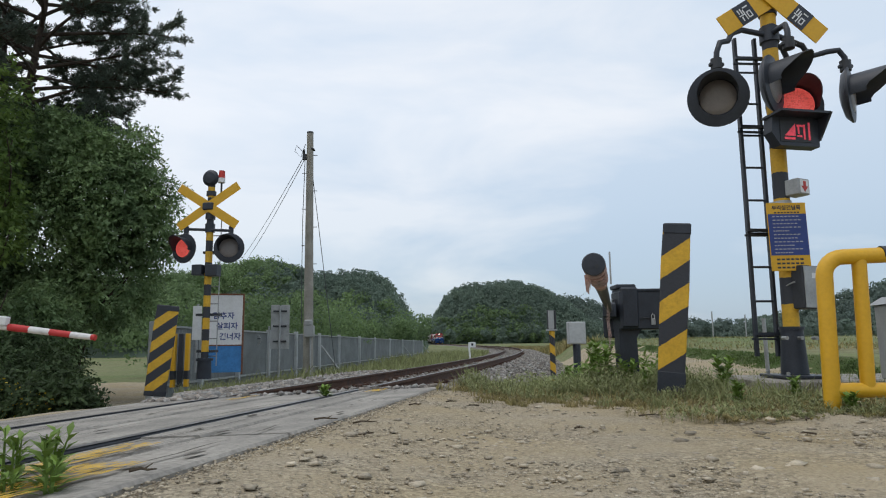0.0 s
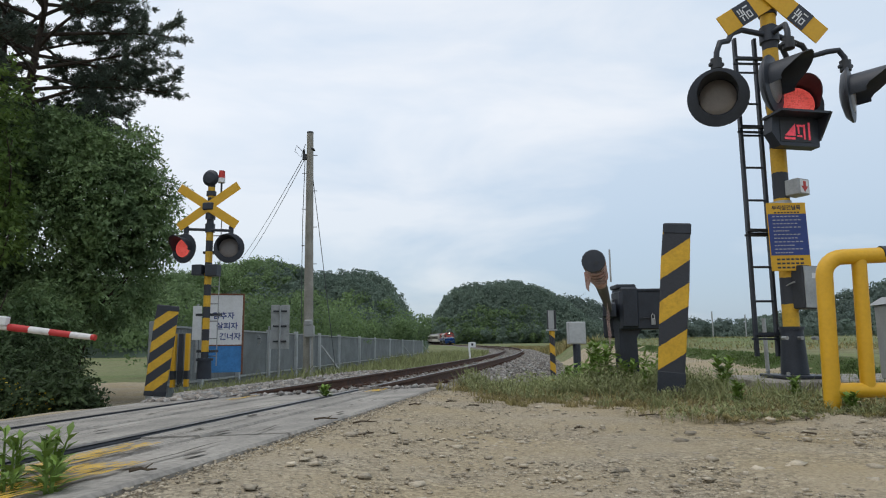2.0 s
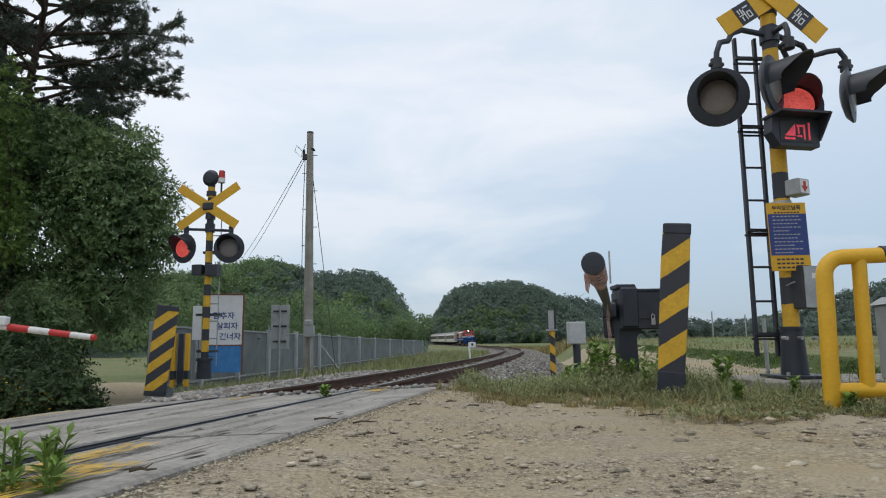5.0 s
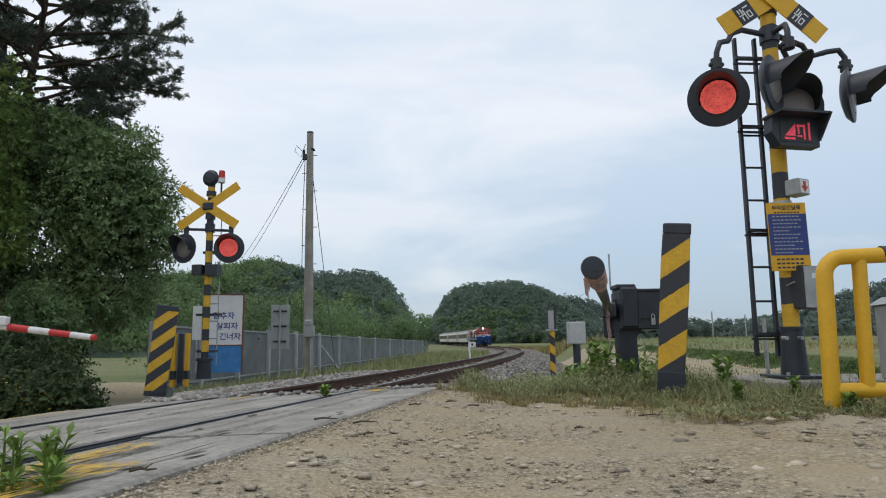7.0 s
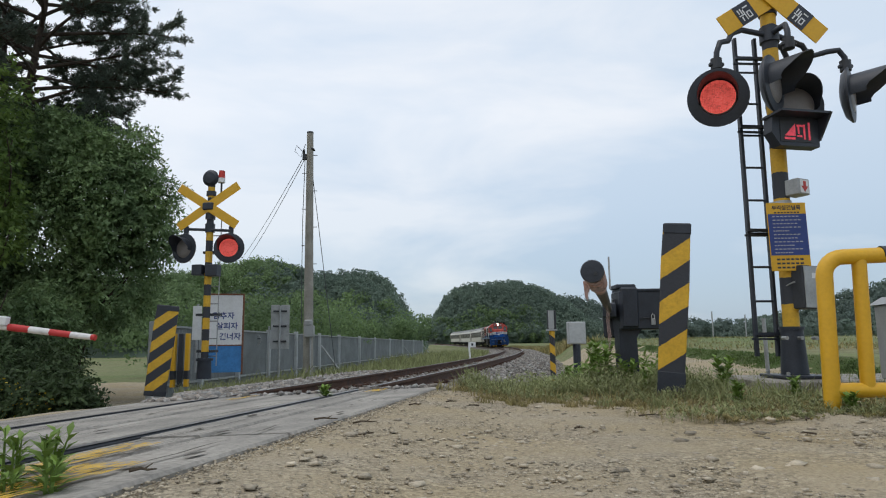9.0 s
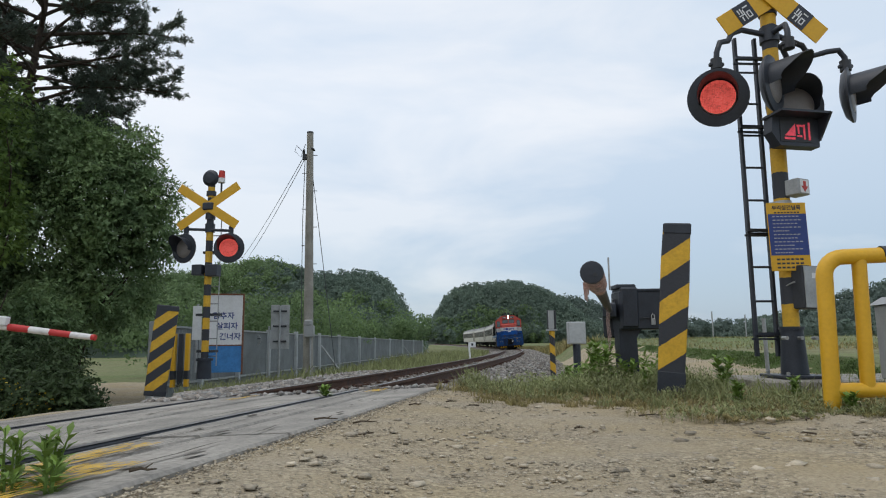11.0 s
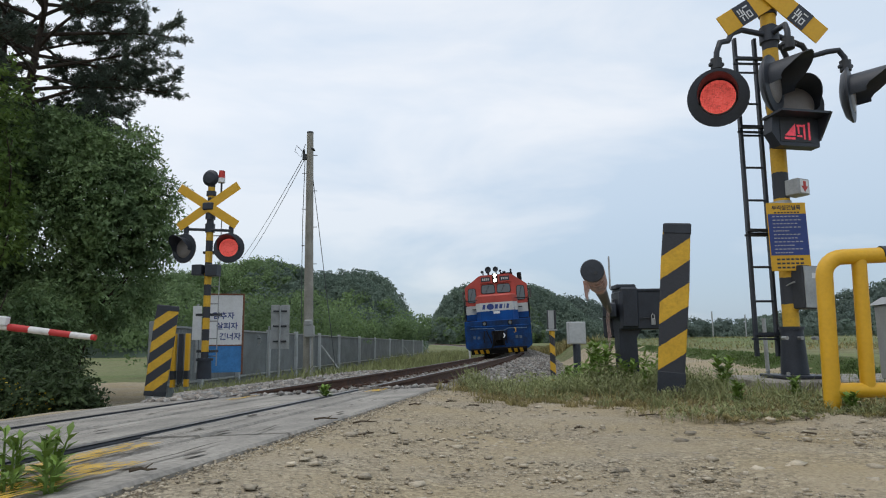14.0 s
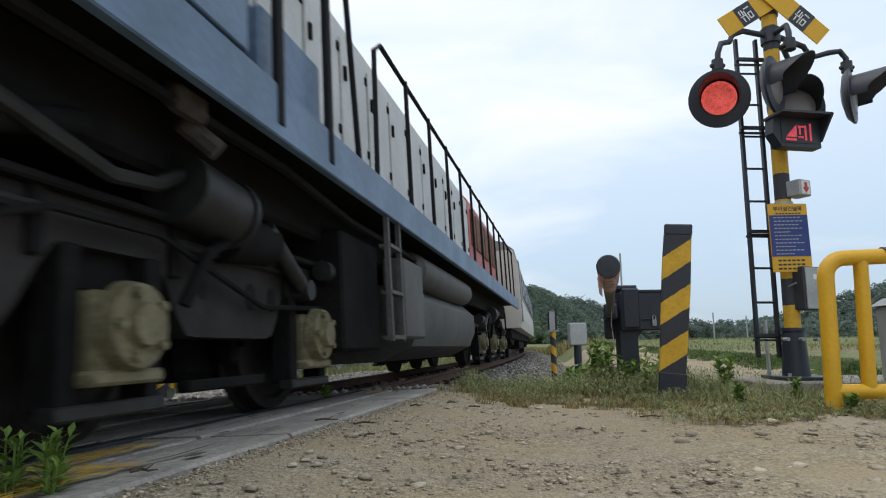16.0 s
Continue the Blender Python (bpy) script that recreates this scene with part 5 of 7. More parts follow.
# lamp arms: cranked pipes out from the collar
for pts in ([(0.05, 0.02, 3.52), (0.32, 0.05, 3.55), (0.44, 0.06, 3.50), (0.50, 0.10, 3.40), (0.62, 0.16, 3.35), (0.66, 0.16, 3.24), (0.66, 0.14, 3.12)],
            [(-0.05, 0.02, 3.52), (-0.35, 0.0, 3.42), (-0.42, 0.0, 3.30), (-0.62, 0.0, 3.36), (-0.74, 0.0, 3.38), (-0.80, 0.0, 3.30), (-0.80, 0.0, 3.20)],
            [(0.0, 0.08, 3.52), (0.0, 0.28, 3.50), (0.02, 0.34, 3.40), (0.02, 0.34, 3.26)],
            [(-0.02, -0.08, 3.50), (-0.22, -0.14, 3.46), (-0.30, -0.16, 3.30), (-0.30, -0.16, 3.16)]):
    part("lamp_arm", Shape().tube(pts, 0.029, 10), BLACK, sig, smooth=True)
    p = Vector(pts[-1])
    part("clamp", Shape().cyl(p + Vector((0, 0, 0.06)), p - Vector((0, 0, 0.05)), 0.055, n=14).box(p, (0.15, 0.05, 0.04), 0.01), DARK, sig)
lampA, ledA = lamp_head(sig, pose(0.675, 0.16, 2.765, 0, 0, -28) @ pose(0, 0, 0, -12), lens=0.158, blink=True)
lampB, ledB = lamp_head(sig, pose(-0.285, -0.10, 2.80, 0, 0, -10), blink=True)
lampC, _ = lamp_head(sig, pose(0.17, 0.30, 2.86, 0, 0, 42), visor=0.36)
lampD, _ = lamp_head(sig, pose(-0.84, 0.0, 2.89, 0, 0, 47), visor=0.42)
dis = new("train_display")
dis.parent, dis.matrix_basis = sig, pose(0.0, 0.26, 2.375, 0, 0, 6) @ Matrix.Scale(0.88, 4)
dis["label"] = "black hooded display box with red arrow lights"
part("display_case", Shape().prism([(-0.26, -0.17), (0.20, -0.17), (0.30, -0.02), (0.28, 0.16), (-0.28, 0.16), (-0.28, -0.17)], -0.08, 0.06), BLACK, dis)
part("display_hood", Shape().prism([(-0.30, 0.16), (0.30, 0.16), (0.30, 0.185), (-0.30, 0.185)], -0.1, 0.24).prism([(0.06, 0.17), (0.26, 0.17), (0.06, -0.10)], -0.30, -0.275, "x"), BLACK, dis)
part("display_panel", Shape().box((0.0, 0.064, 0.0), (0.40, 0.008, 0.25)), DARK, dis)
part("arrow_leds", Shape().prism([(0.15, -0.06), (0.02, 0.08), (0.02, -0.06)], 0.070, 0.074).box((0.09, 0.072, -0.09), (0.13, 0.004, 0.025)), LED, dis, "red lit arrow")
part("symbol_leds", Shape().box((-0.05, 0.072, 0.06), (0.10, 0.004, 0.022)).box((-0.09, 0.072, -0.01), (0.022, 0.004, 0.17)).box((-0.15, 0.072, 0.0), (0.022, 0.004, 0.2)).box((-0.03, 0.072, -0.06), (0.06, 0.004, 0.02)).box((-0.02, 0.072, 0.01), (0.02, 0.004, 0.09)), LED, dis, "red lit symbol")
ladder(sig, 0.19, -0.12, 0.20, 3.54, 0.215, 0.345, lean=0.3)
for z in (0.42, 1.46, 2.55, 3.3):
    part("ladder_bracket", Shape().box((0.16, -0.08, z), (0.36, 0.04, 0.03)).box((0.2, -0.1, z - 0.05), (0.30, 0.02, 0.02)), BLACK, sig)
em = new("emergency_box")
em.parent, em.matrix_basis = sig, pose(-0.10, 0.10, 1.86, 0, 0, 22)
part("box_body", Shape().box((0, 0, 0), (0.17, 0.16, 0.16), 0.008), GALV, em)
part("box_face", Shape().box((0, 0.083, 0), (0.12, 0.004, 0.13)), WHITE, em)
part("arrow", Shape().prism([(-0.045, 0), (0.045, 0), (0, -0.055)], 0.086, 0.09).box((0, 0.088, 0.025), (0.035, 0.004, 0.05)), RED, em, "red arrow mark")
part("clamp", Shape().cyl((0, 0, 1.70), (0, 0, 1.74), 0.09, n=16).box((0, 0, 1.72), (0.28, 0.03, 0.02)), GALV, sig)
bd = new("notice_board")
bd.parent, bd.matrix_basis = sig, pose(0.035, 0.12, 1.365, 0, 1.2, -3)
bd["label"] = "yellow and blue notice board with printed lines"
part("board", Shape().box((0, 0, 0), (0.385, 0.012, 0.675), 0.004), YELLOW, bd)
part("blue_field", Shape().box((0, 0.008, 0.02), (0.375, 0.004, 0.41)), NAVY, bd)
writing("title", "부리실건널목", 0.052, BLACK, bd, pose(0, 0.0072, 0.285, 90, 0, 180))
for k in range(11):
    z = 0.20 - k * 0.036
    ln = (0.27, 0.29, 0.25, 0.28, 0.16, 0.27, 0.24, 0.29, 0.20, 0.28, 0.18)[k]
    for q in range(7):
        part("text_bar", Shape().box((0.15 - ln * (q + 0.45) / 7, 0.0108, z), (ln / 7 * 0.72, 0.001, 0.010)), GALV, bd)
for k in range(3):
    for q in range(6):
        part("text_bar", Shape().box((0.12 - 0.045 * q, 0.0068, -0.225 - 0.04 * k), (0.034, 0.001, 0.018)), BLACK, bd)
for q in range(8):
    part("text_bar", Shape().box((0.11 - 0.032 * q, 0.0068, 0.24), (0.022, 0.001, 0.014)), BLACK, bd)
cab = new("control_cabinet")
cab.parent, cab.matrix_basis = sig, pose(-0.10, 0.02, 0.87, 0, 0, 20)
part("cabinet_body", Shape().box((0, 0, 0), (0.24, 0.26, 0.42), 0.01), DARK, cab)
part("cabinet_door", Shape().box((-0.01, 0.135, 0), (0.22, 0.012, 0.40), 0.004), GALV, cab, "bright steel door")
part("door_handle", Shape().tube([(0.122, -0.04, 0.02), (0.15, -0.02, 0.02), (0.15, 0.07, 0.05)], 0.008, 6), GALV, cab)
part("label_plate", Shape().box((-0.03, 0.1425, 0.11), (0.06, 0.002, 0.05)), WHITE, cab)
plinth = Shape().box((3.95, 6.35, 0.0), (1.9, 0.9, 0.15), 0.02)
part("concrete_plinth", plinth, CONCRETE)
tagged(bpy.data.objects["concrete_plinth"], "low concrete plinth under the crossing signal", "plinth", kind="structure")
tp = thing("steel_post", "thin galvanised steel post behind the signal", "post", pose(3.62, 7.15, 0.0), group="posts")
part("post", Shape().cyl((0, 0, 0), (0, 0, 0.68), 0.022, n=10), GALV, tp)
part("foot", Shape().box((0, 0, 0.005), (0.1, 0.1, 0.01)), GALV, tp)

# far signal across the line
FSIG = pose(-4.90, 13.0, -0.24, 0, 0, 172)
fs = thing("crossing_signal", "black and yellow crossing signal with plain yellow crossboards", "crossing signal", FSIG, group="crossing signals")
part("socket", Shape().cyl((0, 0, 0), (0, 0, 0.42), 0.15, 0.13, 18).cyl((0, 0, 0.36), (0, 0, 0.41), 0.17, n=18), BLACK, fs, smooth=True)
part("pole", Shape().cyl((0, 0, 0.4), (0, 0, 4.05), 0.072, n=20), FARSTRIPE, fs, "yellow and black banded pole", smooth=True)
part("hub", Shape().box((0, 0.1, 3.56), (0.24, 0.1, 0.16), 0.02), BLACK, fs)
for z0, z1 in ((3.3, 3.42), (3.02, 3.20), (3.8, 3.9)):
    part("collar", Shape().cyl((0, 0, z0), (0, 0, z1), 0.1, n=14), BLACK, fs)
cross_boards(fs, 3.56, 0.78, 0.19, False)
part("gong", Shape().lathe([(0.03, -0.08), (0.16, -0.05), (0.18, 0.0), (0.12, 0.05), (0.02, 0.06)], 20, pose(0, 0.06, 4.18, -90)).box((0.14, 0, 4.2), (0.1, 0.05, 0.05)), BLACK, fs, "black warning bell")
be = new("beacon")
be.parent, be.matrix_basis = fs, pose(-0.22, 0, 0)
part("beacon_stem", Shape().tube([(0.15, 0, 3.68), (0.02, 0, 3.72), (0, 0, 3.8), (0, 0, 4.10)], 0.02, 8), DARK, be)
part("beacon_base", Shape().cyl((0, 0, 4.08), (0, 0, 4.18), 0.07, n=14), WHITE, be)
part("beacon_dome", Shape().cyl((0, 0, 4.18), (0, 0, 4.34), 0.07, 0.06, 14), RED, be, "red beacon dome", smooth=True)
part("cross_arm", Shape().cyl((-0.52, 0.05, 3.03), (0.52, 0.05, 3.10), 0.03, n=10).cyl((0.5, 0.05, 3.0), (0.5, 0.05, 3.16), 0.05, n=10).cyl((-0.5, 0.05, 2.96), (-0.5, 0.05, 3.12), 0.05, n=10), BLACK, fs)
flampA, fledA = lamp_head(fs, pose(0.50, 0.12, 2.68, 0, 0, -14), radius=0.31, lens=0.18, visor=0.32, blink=True)
flampB, fledB = lamp_head(fs, pose(-0.50, 0.12, 2.66, 0, 0, 14), radius=0.31, lens=0.18, visor=0.32, blink=True)
part("display_box", Shape().box((-0.16, 0.1, 2.20), (0.26, 0.2, 0.24), 0.01).box((0.18, 0.08, 2.22), (0.22, 0.16, 0.22), 0.01), BLACK, fs)
ladder(fs, -0.03, -0.14, 0.25, 3.30, 0.30, 0.36, GALV, thin=0.5)
for z, w_ in ((1.30, 0.5), (0.55, 0.4), (2.6, 0.3)):
    part("bracket", Shape().box((0, -0.1, z), (w_, 0.16, 0.05)), DARK, fs)


# ---- striped guard posts ----
def guard_post(m, h, w, d, material, label, foot=0.26):
    t = thing("guard_post", label, "guard post", m, group="striped guard posts")
    b = Shape()
    b.prism([(-d / 2, -0.05), (d / 2, -0.05), (d / 2, h * 0.955), (d * 0.2, h), (-d / 2, h)], -w / 2, w / 2, "x")
    sh = Shape()
    pr = [(-w / 2, -0.06), (w / 2 - 0.01, -0.06), (w / 2 + 0.015, h * 0.6), (w / 2 + 0.012, h), (-w / 2 + 0.03, h), (-w / 2 + 0.005, h - 0.06), (-w / 2 - 0.005, h * 0.75)]
    sh.prism(pr, -d / 2, d / 2)
    ob = part("post", sh, material, t)
    bev = ob.modifiers.new("worn_edges", "BEVEL")
    bev.width, bev.segments = 0.012, 2
    part("cap", Shape().box((0.012, 0, h - 0.045), (w + 0.012, d + 0.012, 0.10), 0.012), BLACK, t, "black painted top")
    part("foot", Shape().box((0, 0, foot / 2 - 0.07), (w + 0.006, d + 0.006, foot), 0.01), BLACK, t, "black painted foot")
    return t


guard_post(pose(1.975, 5.6, 0.0, 0, 4.9, -19), 1.49, 0.225, 0.12, POSTSTRIPE, "thick steel guard post with yellow and black stripes")
guard_post(pose(-4.92, 10.9, -0.32, 0, 5.0, 22), 1.45, 0.34, 0.32, POSTSTRIPE_B, "broad guard post with yellow and black stripes beside road", 0.09)
for k in range(3):
    t = thing("marker_stake", "narrow yellow and black upright stake behind the guard post", "stake", pose(-5.0 + 0.105 * k, 11.75 + 0.05 * k, -0.30), group="stakes")
    part("stake", Shape().box((0, 0, 0.47), (0.075, 0.09, 0.98), 0.008), YELLOW if k != 1 else BLACK, t)
    part("band", Shape().box((0, 0, 0.2), (0.08, 0.095, 0.16)), BLACK, t)

# ---- yellow pipe guard rail ----
gr = thing("guard_rail", "bright yellow bent steel pipe guard rail", "guard rail", pose(2.71, 4.5, 0.0, 0, 0, -4))
arc = [(0.0, 0, -0.05), (0.03, 0, 0.90)] + [(0.03 + 0.14 * (1 - math.cos(a)), 0, 0.90 + 0.14 * math.sin(a)) for a in np.linspace(0.25, math.pi / 2, 6)]
part("frame_pipe", Shape().tube(arc + [(1.2, 0, 1.07), (2.2, 0, 1.08)], 0.056, 18), YELLOW, gr, smooth=True)
part("upright", Shape().cyl((0.25, 0, 0.12), (0.28, 0, 1.03), 0.048, n=16), YELLOW, gr, smooth=True)
part("upright", Shape().cyl((1.25, 0, 0.12), (1.25, 0, 1.05), 0.048, n=16), YELLOW, gr, smooth=True)
part("upright", Shape().cyl((2.2, 0, -0.05), (2.2, 0, 1.08), 0.056, n=16), YELLOW, gr, smooth=True)
part("lower_pipe", Shape().cyl((0.0, 0, 0.10), (2.2, 0, 0.10), 0.052, n=16), YELLOW, gr, smooth=True)
part("black_sleeve", Shape().cyl((0.43, 0, 1.055), (0.8, 0, 1.062), 0.059, n=16), BLACK, gr, smooth=True)
gc = thing("relay_cabinet", "grey metal relay cabinet with door latch", "cabinet", pose(3.92, 5.15, 0.0, 0, 0, -12))
part("body", Shape().box((0, 0, 0.42), (0.56, 0.40, 0.62), 0.012), GREYBOX, gc)
part("roof", Shape().prism([(-0.31, 0.73), (0.31, 0.73), (0.27, 0.80), (-0.20, 0.80)], -0.24, 0.24), GREYBOX, gc)
part("door", Shape().box((0.02, -0.21, 0.42), (0.48, 0.02, 0.56), 0.006), GREYBOX, gc)
part("latch", Shape().box((-0.20, -0.235, 0.36), (0.05, 0.03, 0.10), 0.006).box((-0.24, -0.23, 0.2), (0.03, 0.03, 0.06), 0.004), DARK, gc)
for sgn in (-1, 1):
    part("stand", Shape().box((sgn * 0.2, 0, 0.05), (0.06, 0.34, 0.14)), DARK, gc)

# ---- barrier machine, its arm lowered across the road ----
gm = thing("barrier_machine", "black road barrier drive box on a stout pillar", "barrier machine", pose(2.0, 7.0, 0.05, 0, 0, 0), group="barrier machines")
part("pillar", Shape().prism([(-0.09, -0.1), (0.11, -0.1), (0.10, 0.44), (0.17, 0.54), (-0.09, 0.54)], -0.10, 0.10), BLACK, gm)
part("drive_box", Shape().box((0.15, 0, 0.73), (0.48, 0.34, 0.42), 0.015), BLACK, gm)
part("box_lid", Shape().box((0.27, 0, 0.945), (0.36, 0.36, 0.03), 0.008), BLACK, gm)
part("bearing_head", Shape().box((0.02, 0, 0.76), (0.19, 0.38, 0.44), 0.02).box((0.0, 0, 0.99), (0.22, 0.26, 0.05), 0.012), BLACK, gm)
part("padlock", Shape().box((0.26, -0.185, 0.60), (0.045, 0.02, 0.07), 0.008).tube([(0.245, -0.185, 0.63), (0.245, -0.185, 0.67), (0.26, -0.185, 0.685), (0.275, -0.185, 0.67), (0.275, -0.185, 0.63)], 0.006, 6), GALV, gm, "brass padlock")
part("hinge", Shape().cyl((0.13, -0.18, 0.64), (0.22, -0.18, 0.64), 0.008, n=8), DARK, gm)
part("shaft", Shape().cyl((-0.22, 0, 0.76), (0.0, 0, 0.76), 0.045, n=14).box((-0.10, 0, 0.82), (0.05, 0.08, 0.08), 0.01), DARK, gm)
# the arm is its own keyed thing: origin at the shaft, local -y runs out along the arm
arm_dir = Vector((0.555, 2.30, 0.752)) - Vector((1.83, 6.95, 0.78))
arm = new("barrier_arm")
arm.parent = gm
arm["label"] = "long barrier arm wrapped in faded pink cloth"
AL = arm_dir.length
part("arm_pole", Shape().cyl((0, 0.1, 0), (0, -AL * 0.8, 0), 0.034, 0.032, 16), DARK, arm, smooth=True)
part("wrapped_pole", Shape().cyl((0, -AL * 0.8, 0), (0, -AL + 0.03, 0), 0.035, 0.033, 16), CLOTH, arm, "pole end wrapped in cloth", smooth=True)
part("end_cap", Shape().lathe([(0.030, -0.03), (0.042, -0.02), (0.0435, 0.0), (0.040, 0.006), (0.01, 0.008)], 28, pose(0, -AL, 0, 90)), BLACK, arm, "black round end cap", smooth=True)
part("cap_stud", Shape().cyl((0.012, -AL - 0.003, -0.008), (0.012, -AL - 0.012, -0.008), 0.007, n=10), DARK, arm)
part("clamp", Shape().box((0, 0.05, 0), (0.14, 0.5, 0.16), 0.015).box((0, 0.36, -0.12), (0.16, 0.2, 0.36), 0.02), BLACK, arm)
for k in range(5):
    y0 = -AL + 0.10 + k * 0.13
    part("wrapping", Shape().tube([(0.039 * math.cos(a), y0 + 0.02 * a / 6, 0.039 * math.sin(a)) for a in np.linspace(0, 6.6, 16)], 0.006, 6), CLOTH, arm, "twisted pink cloth band")
part("cloth_end", Shape().prism([(-0.045, -0.02), (-0.025, -0.02), (-0.028, -0.10), (-0.04, -0.085)], -AL + 0.2, -AL + 0.206), CLOTH, arm, "torn cloth end")
part("cloth_end", Shape().prism([(-0.04, 0.0), (-0.02, 0.0), (-0.03, -0.07)], -AL + 0.35, -AL + 0.356), CLOTH, arm, "torn cloth end")
part("reflector_rod", Shape().cyl((0.055, -AL + 0.6, -0.03), (0.055, -AL + 0.6, 0.12), 0.004, n=6), GALV, arm)
for k in range(4):
    part("hanging_cord", Shape().tube([(0.01, -0.8 - k * 0.5, -0.03), (0.0, -0.78 - k * 0.5, -0.15), (0.015, -0.8 - k * 0.5, -0.28 - 0.03 * k)], 0.0025, 5), CLOTH, arm)

# far barrier arm
fm = thing("barrier_machine", "black barrier drive box across the line", "barrier machine", pose(-7.4, 8.1, -0.38, 0, 0, 180), group="barrier machines")
part("pillar", Shape().box((0, 0, 0.4), (0.22, 0.22, 0.9), 0.01), BLACK, fm)
part("drive_box", Shape().box((0, 0, 1.1), (0.5, 0.4, 0.5), 0.015), BLACK, fm)
fa = new("barrier_arm")
fa.parent, fa.matrix_basis = fm, pose(-7.4, 8.1, -0.38, 0, 0, 180).inverted() @ pose(-7.32, 7.8, 0.96, 0, 7.5, 0)
fa["label"] = "red and white striped barrier arm"
part("arm_pole", Shape().cyl((0, 0, 0), (3.03, 0, 0), 0.062, 0.036, 14), ARMSTRIPE, fa, smooth=True)
part("end_cap", Shape().cyl((3.03, 0, 0), (3.05, 0, 0), 0.037, n=14), RED, fa)
part("arm_box", Shape().box((1.69, -0.04, 0.07), (0.55, 0.08, 0.11), 0.01), WHITE, fa, "white lamp box")

# ---- signs and boxes across the line ----
sb = thing("sign_board", "white and blue roadside board with black lettering and rusty frame", "sign board", pose(-4.96, 14.35, -0.2, 0, 0, 14))
part("panel_white", Shape().box((0, 0, 1.19), (0.72, 0.03, 1.13), 0.004), WHITE, sb, "white panel")
part("panel_blue", Shape().box((0, 0, 0.32), (0.72, 0.03, 0.60), 0.004), BLUE, sb, "blue lower panel")
for sgn in (-1, 1):
    part("frame_post", Shape().box((sgn * 0.378, 0.0, 0.88), (0.04, 0.05, 1.82), 0.004), T_STEP, sb)
part("frame_bar", Shape().box((0, 0, 1.775), (0.78, 0.05, 0.035), 0.004), T_STEP, sb)
part("frame_bar", Shape().box((0, -0.005, 0.622), (0.80, 0.05, 0.03), 0.004), T_STEP, sb)
for k, (w_, dx) in enumerate((("멈추자", -0.05), ("살피자", 0.03), ("건너자", 0.10))):
    writing("lettering", w_, 0.17, NAVY, sb, pose(dx, -0.018, 1.28 - 0.235 * k, 90, 0, 0))
wp = thing("notice_panel", "plain white panel on a post behind the signal", "panel", pose(-5.83, 14.9, -0.2, 0, 0, 10))
part("panel", Shape().box((0, 0, 1.15), (0.20, 0.03, 0.80), 0.004), WHITE, wp)
part("post", Shape().cyl((0, 0.04, 0), (0, 0.04, 1.6), 0.03, n=10), GALV, wp)
bs = thing("road_sign", "back of a two-part grey metal road sign on post", "road sign", pose(-4.93, 19.0, -0.55, 0, 0, 6))
for sgn in (-1, 1):
    part("plate", Shape().box((sgn * 0.145, 0, 1.48), (0.26, 0.025, 1.32), 0.004), GALV, bs)
part("post", Shape().cyl((0, -0.05, 0), (0, -0.05, 2.1), 0.035, n=10).cyl((-0.32, -0.02, 0), (-0.32, -0.02, 1.5), 0.025, n=8), GALV, bs)
for z in (1.05, 1.5, 1.95):
    part("clamp", Shape().box((0, -0.04, z), (0.40, 0.05, 0.05), 0.006), DARK, bs)
rs = thing("round_sign", "round grey sign back fixed to the fence", "road sign", pose(-6.62, 22.0, 0.55, 0, 0, 4))
part("disc", Shape().cyl((0, 0, 0), (0, -0.02, 0), 0.26, n=26), GALV, rs)
part("bracket", Shape().box((0, -0.03, 0), (0.04, 0.02, 0.6)).box((0, -0.03, 0.05), (0.5, 0.02, 0.03)).box((0, 0.1, 0), (0.05, 0.24, 0.05)), DARK, rs)

# ---- utility pole ----
up = thing("utility_pole", "tall grey concrete utility pole with meter box", "utility pole", pose(-4.28, 20.0, -0.55, 0, -0.5, 0))
part("pole", Shape().cyl((0, 0, 0), (0, 0, 7.85), 0.165, 0.105, 20), CONCPOLE, up, smooth=True)
part("pole_cap", Shape().cyl((0, 0, 7.85), (0, 0, 7.9), 0.11, n=16), DARK, up)
part("insulator", Shape().box((-0.16, 0, 7.05), (0.16, 0.12, 0.2), 0.02).cyl((-0.2, 0, 7.1), (-0.2, 0, 7.3), 0.04, n=8).box((0.1, 0, 7.3), (0.1, 0.2, 0.04)), DARK, up)
part("meter_box", Shape().box((0.08, -0.22, 1.35), (0.30, 0.2, 0.36), 0.02).box((0.05, -0.24, 1.62), (0.24, 0.18, 0.18), 0.03), GREYBOX, up, "grey meter box")
part("conduit", Shape().cyl((0.11, -0.2, 0), (0.11, -0.2, 1.2), 0.028, n=8), GALV, up)
for k in range(9):
    part("step_bolt", Shape().cyl((0, 0, 2.3 + k * 0.6), ((-1) ** k * 0.25, 0, 2.3 + k * 0.6), 0.012, n=6), DARK, up)
part("drop_cable", Shape().tube([(-0.14, -0.1, 7.0), (-0.19, -0.12, 5), (-0.2, -0.14, 3), (-0.18, -0.17, 1.6)], 0.012, 5), WIRE, up)
part("loop_cable", Shape().tube([(-0.2, 0, 7.2), (-0.45, 0, 7.45), (-0.5, 0, 7.25), (-0.3, 0, 7.05), (-0.15, 0, 7.5)], 0.012, 5), WIRE, up)
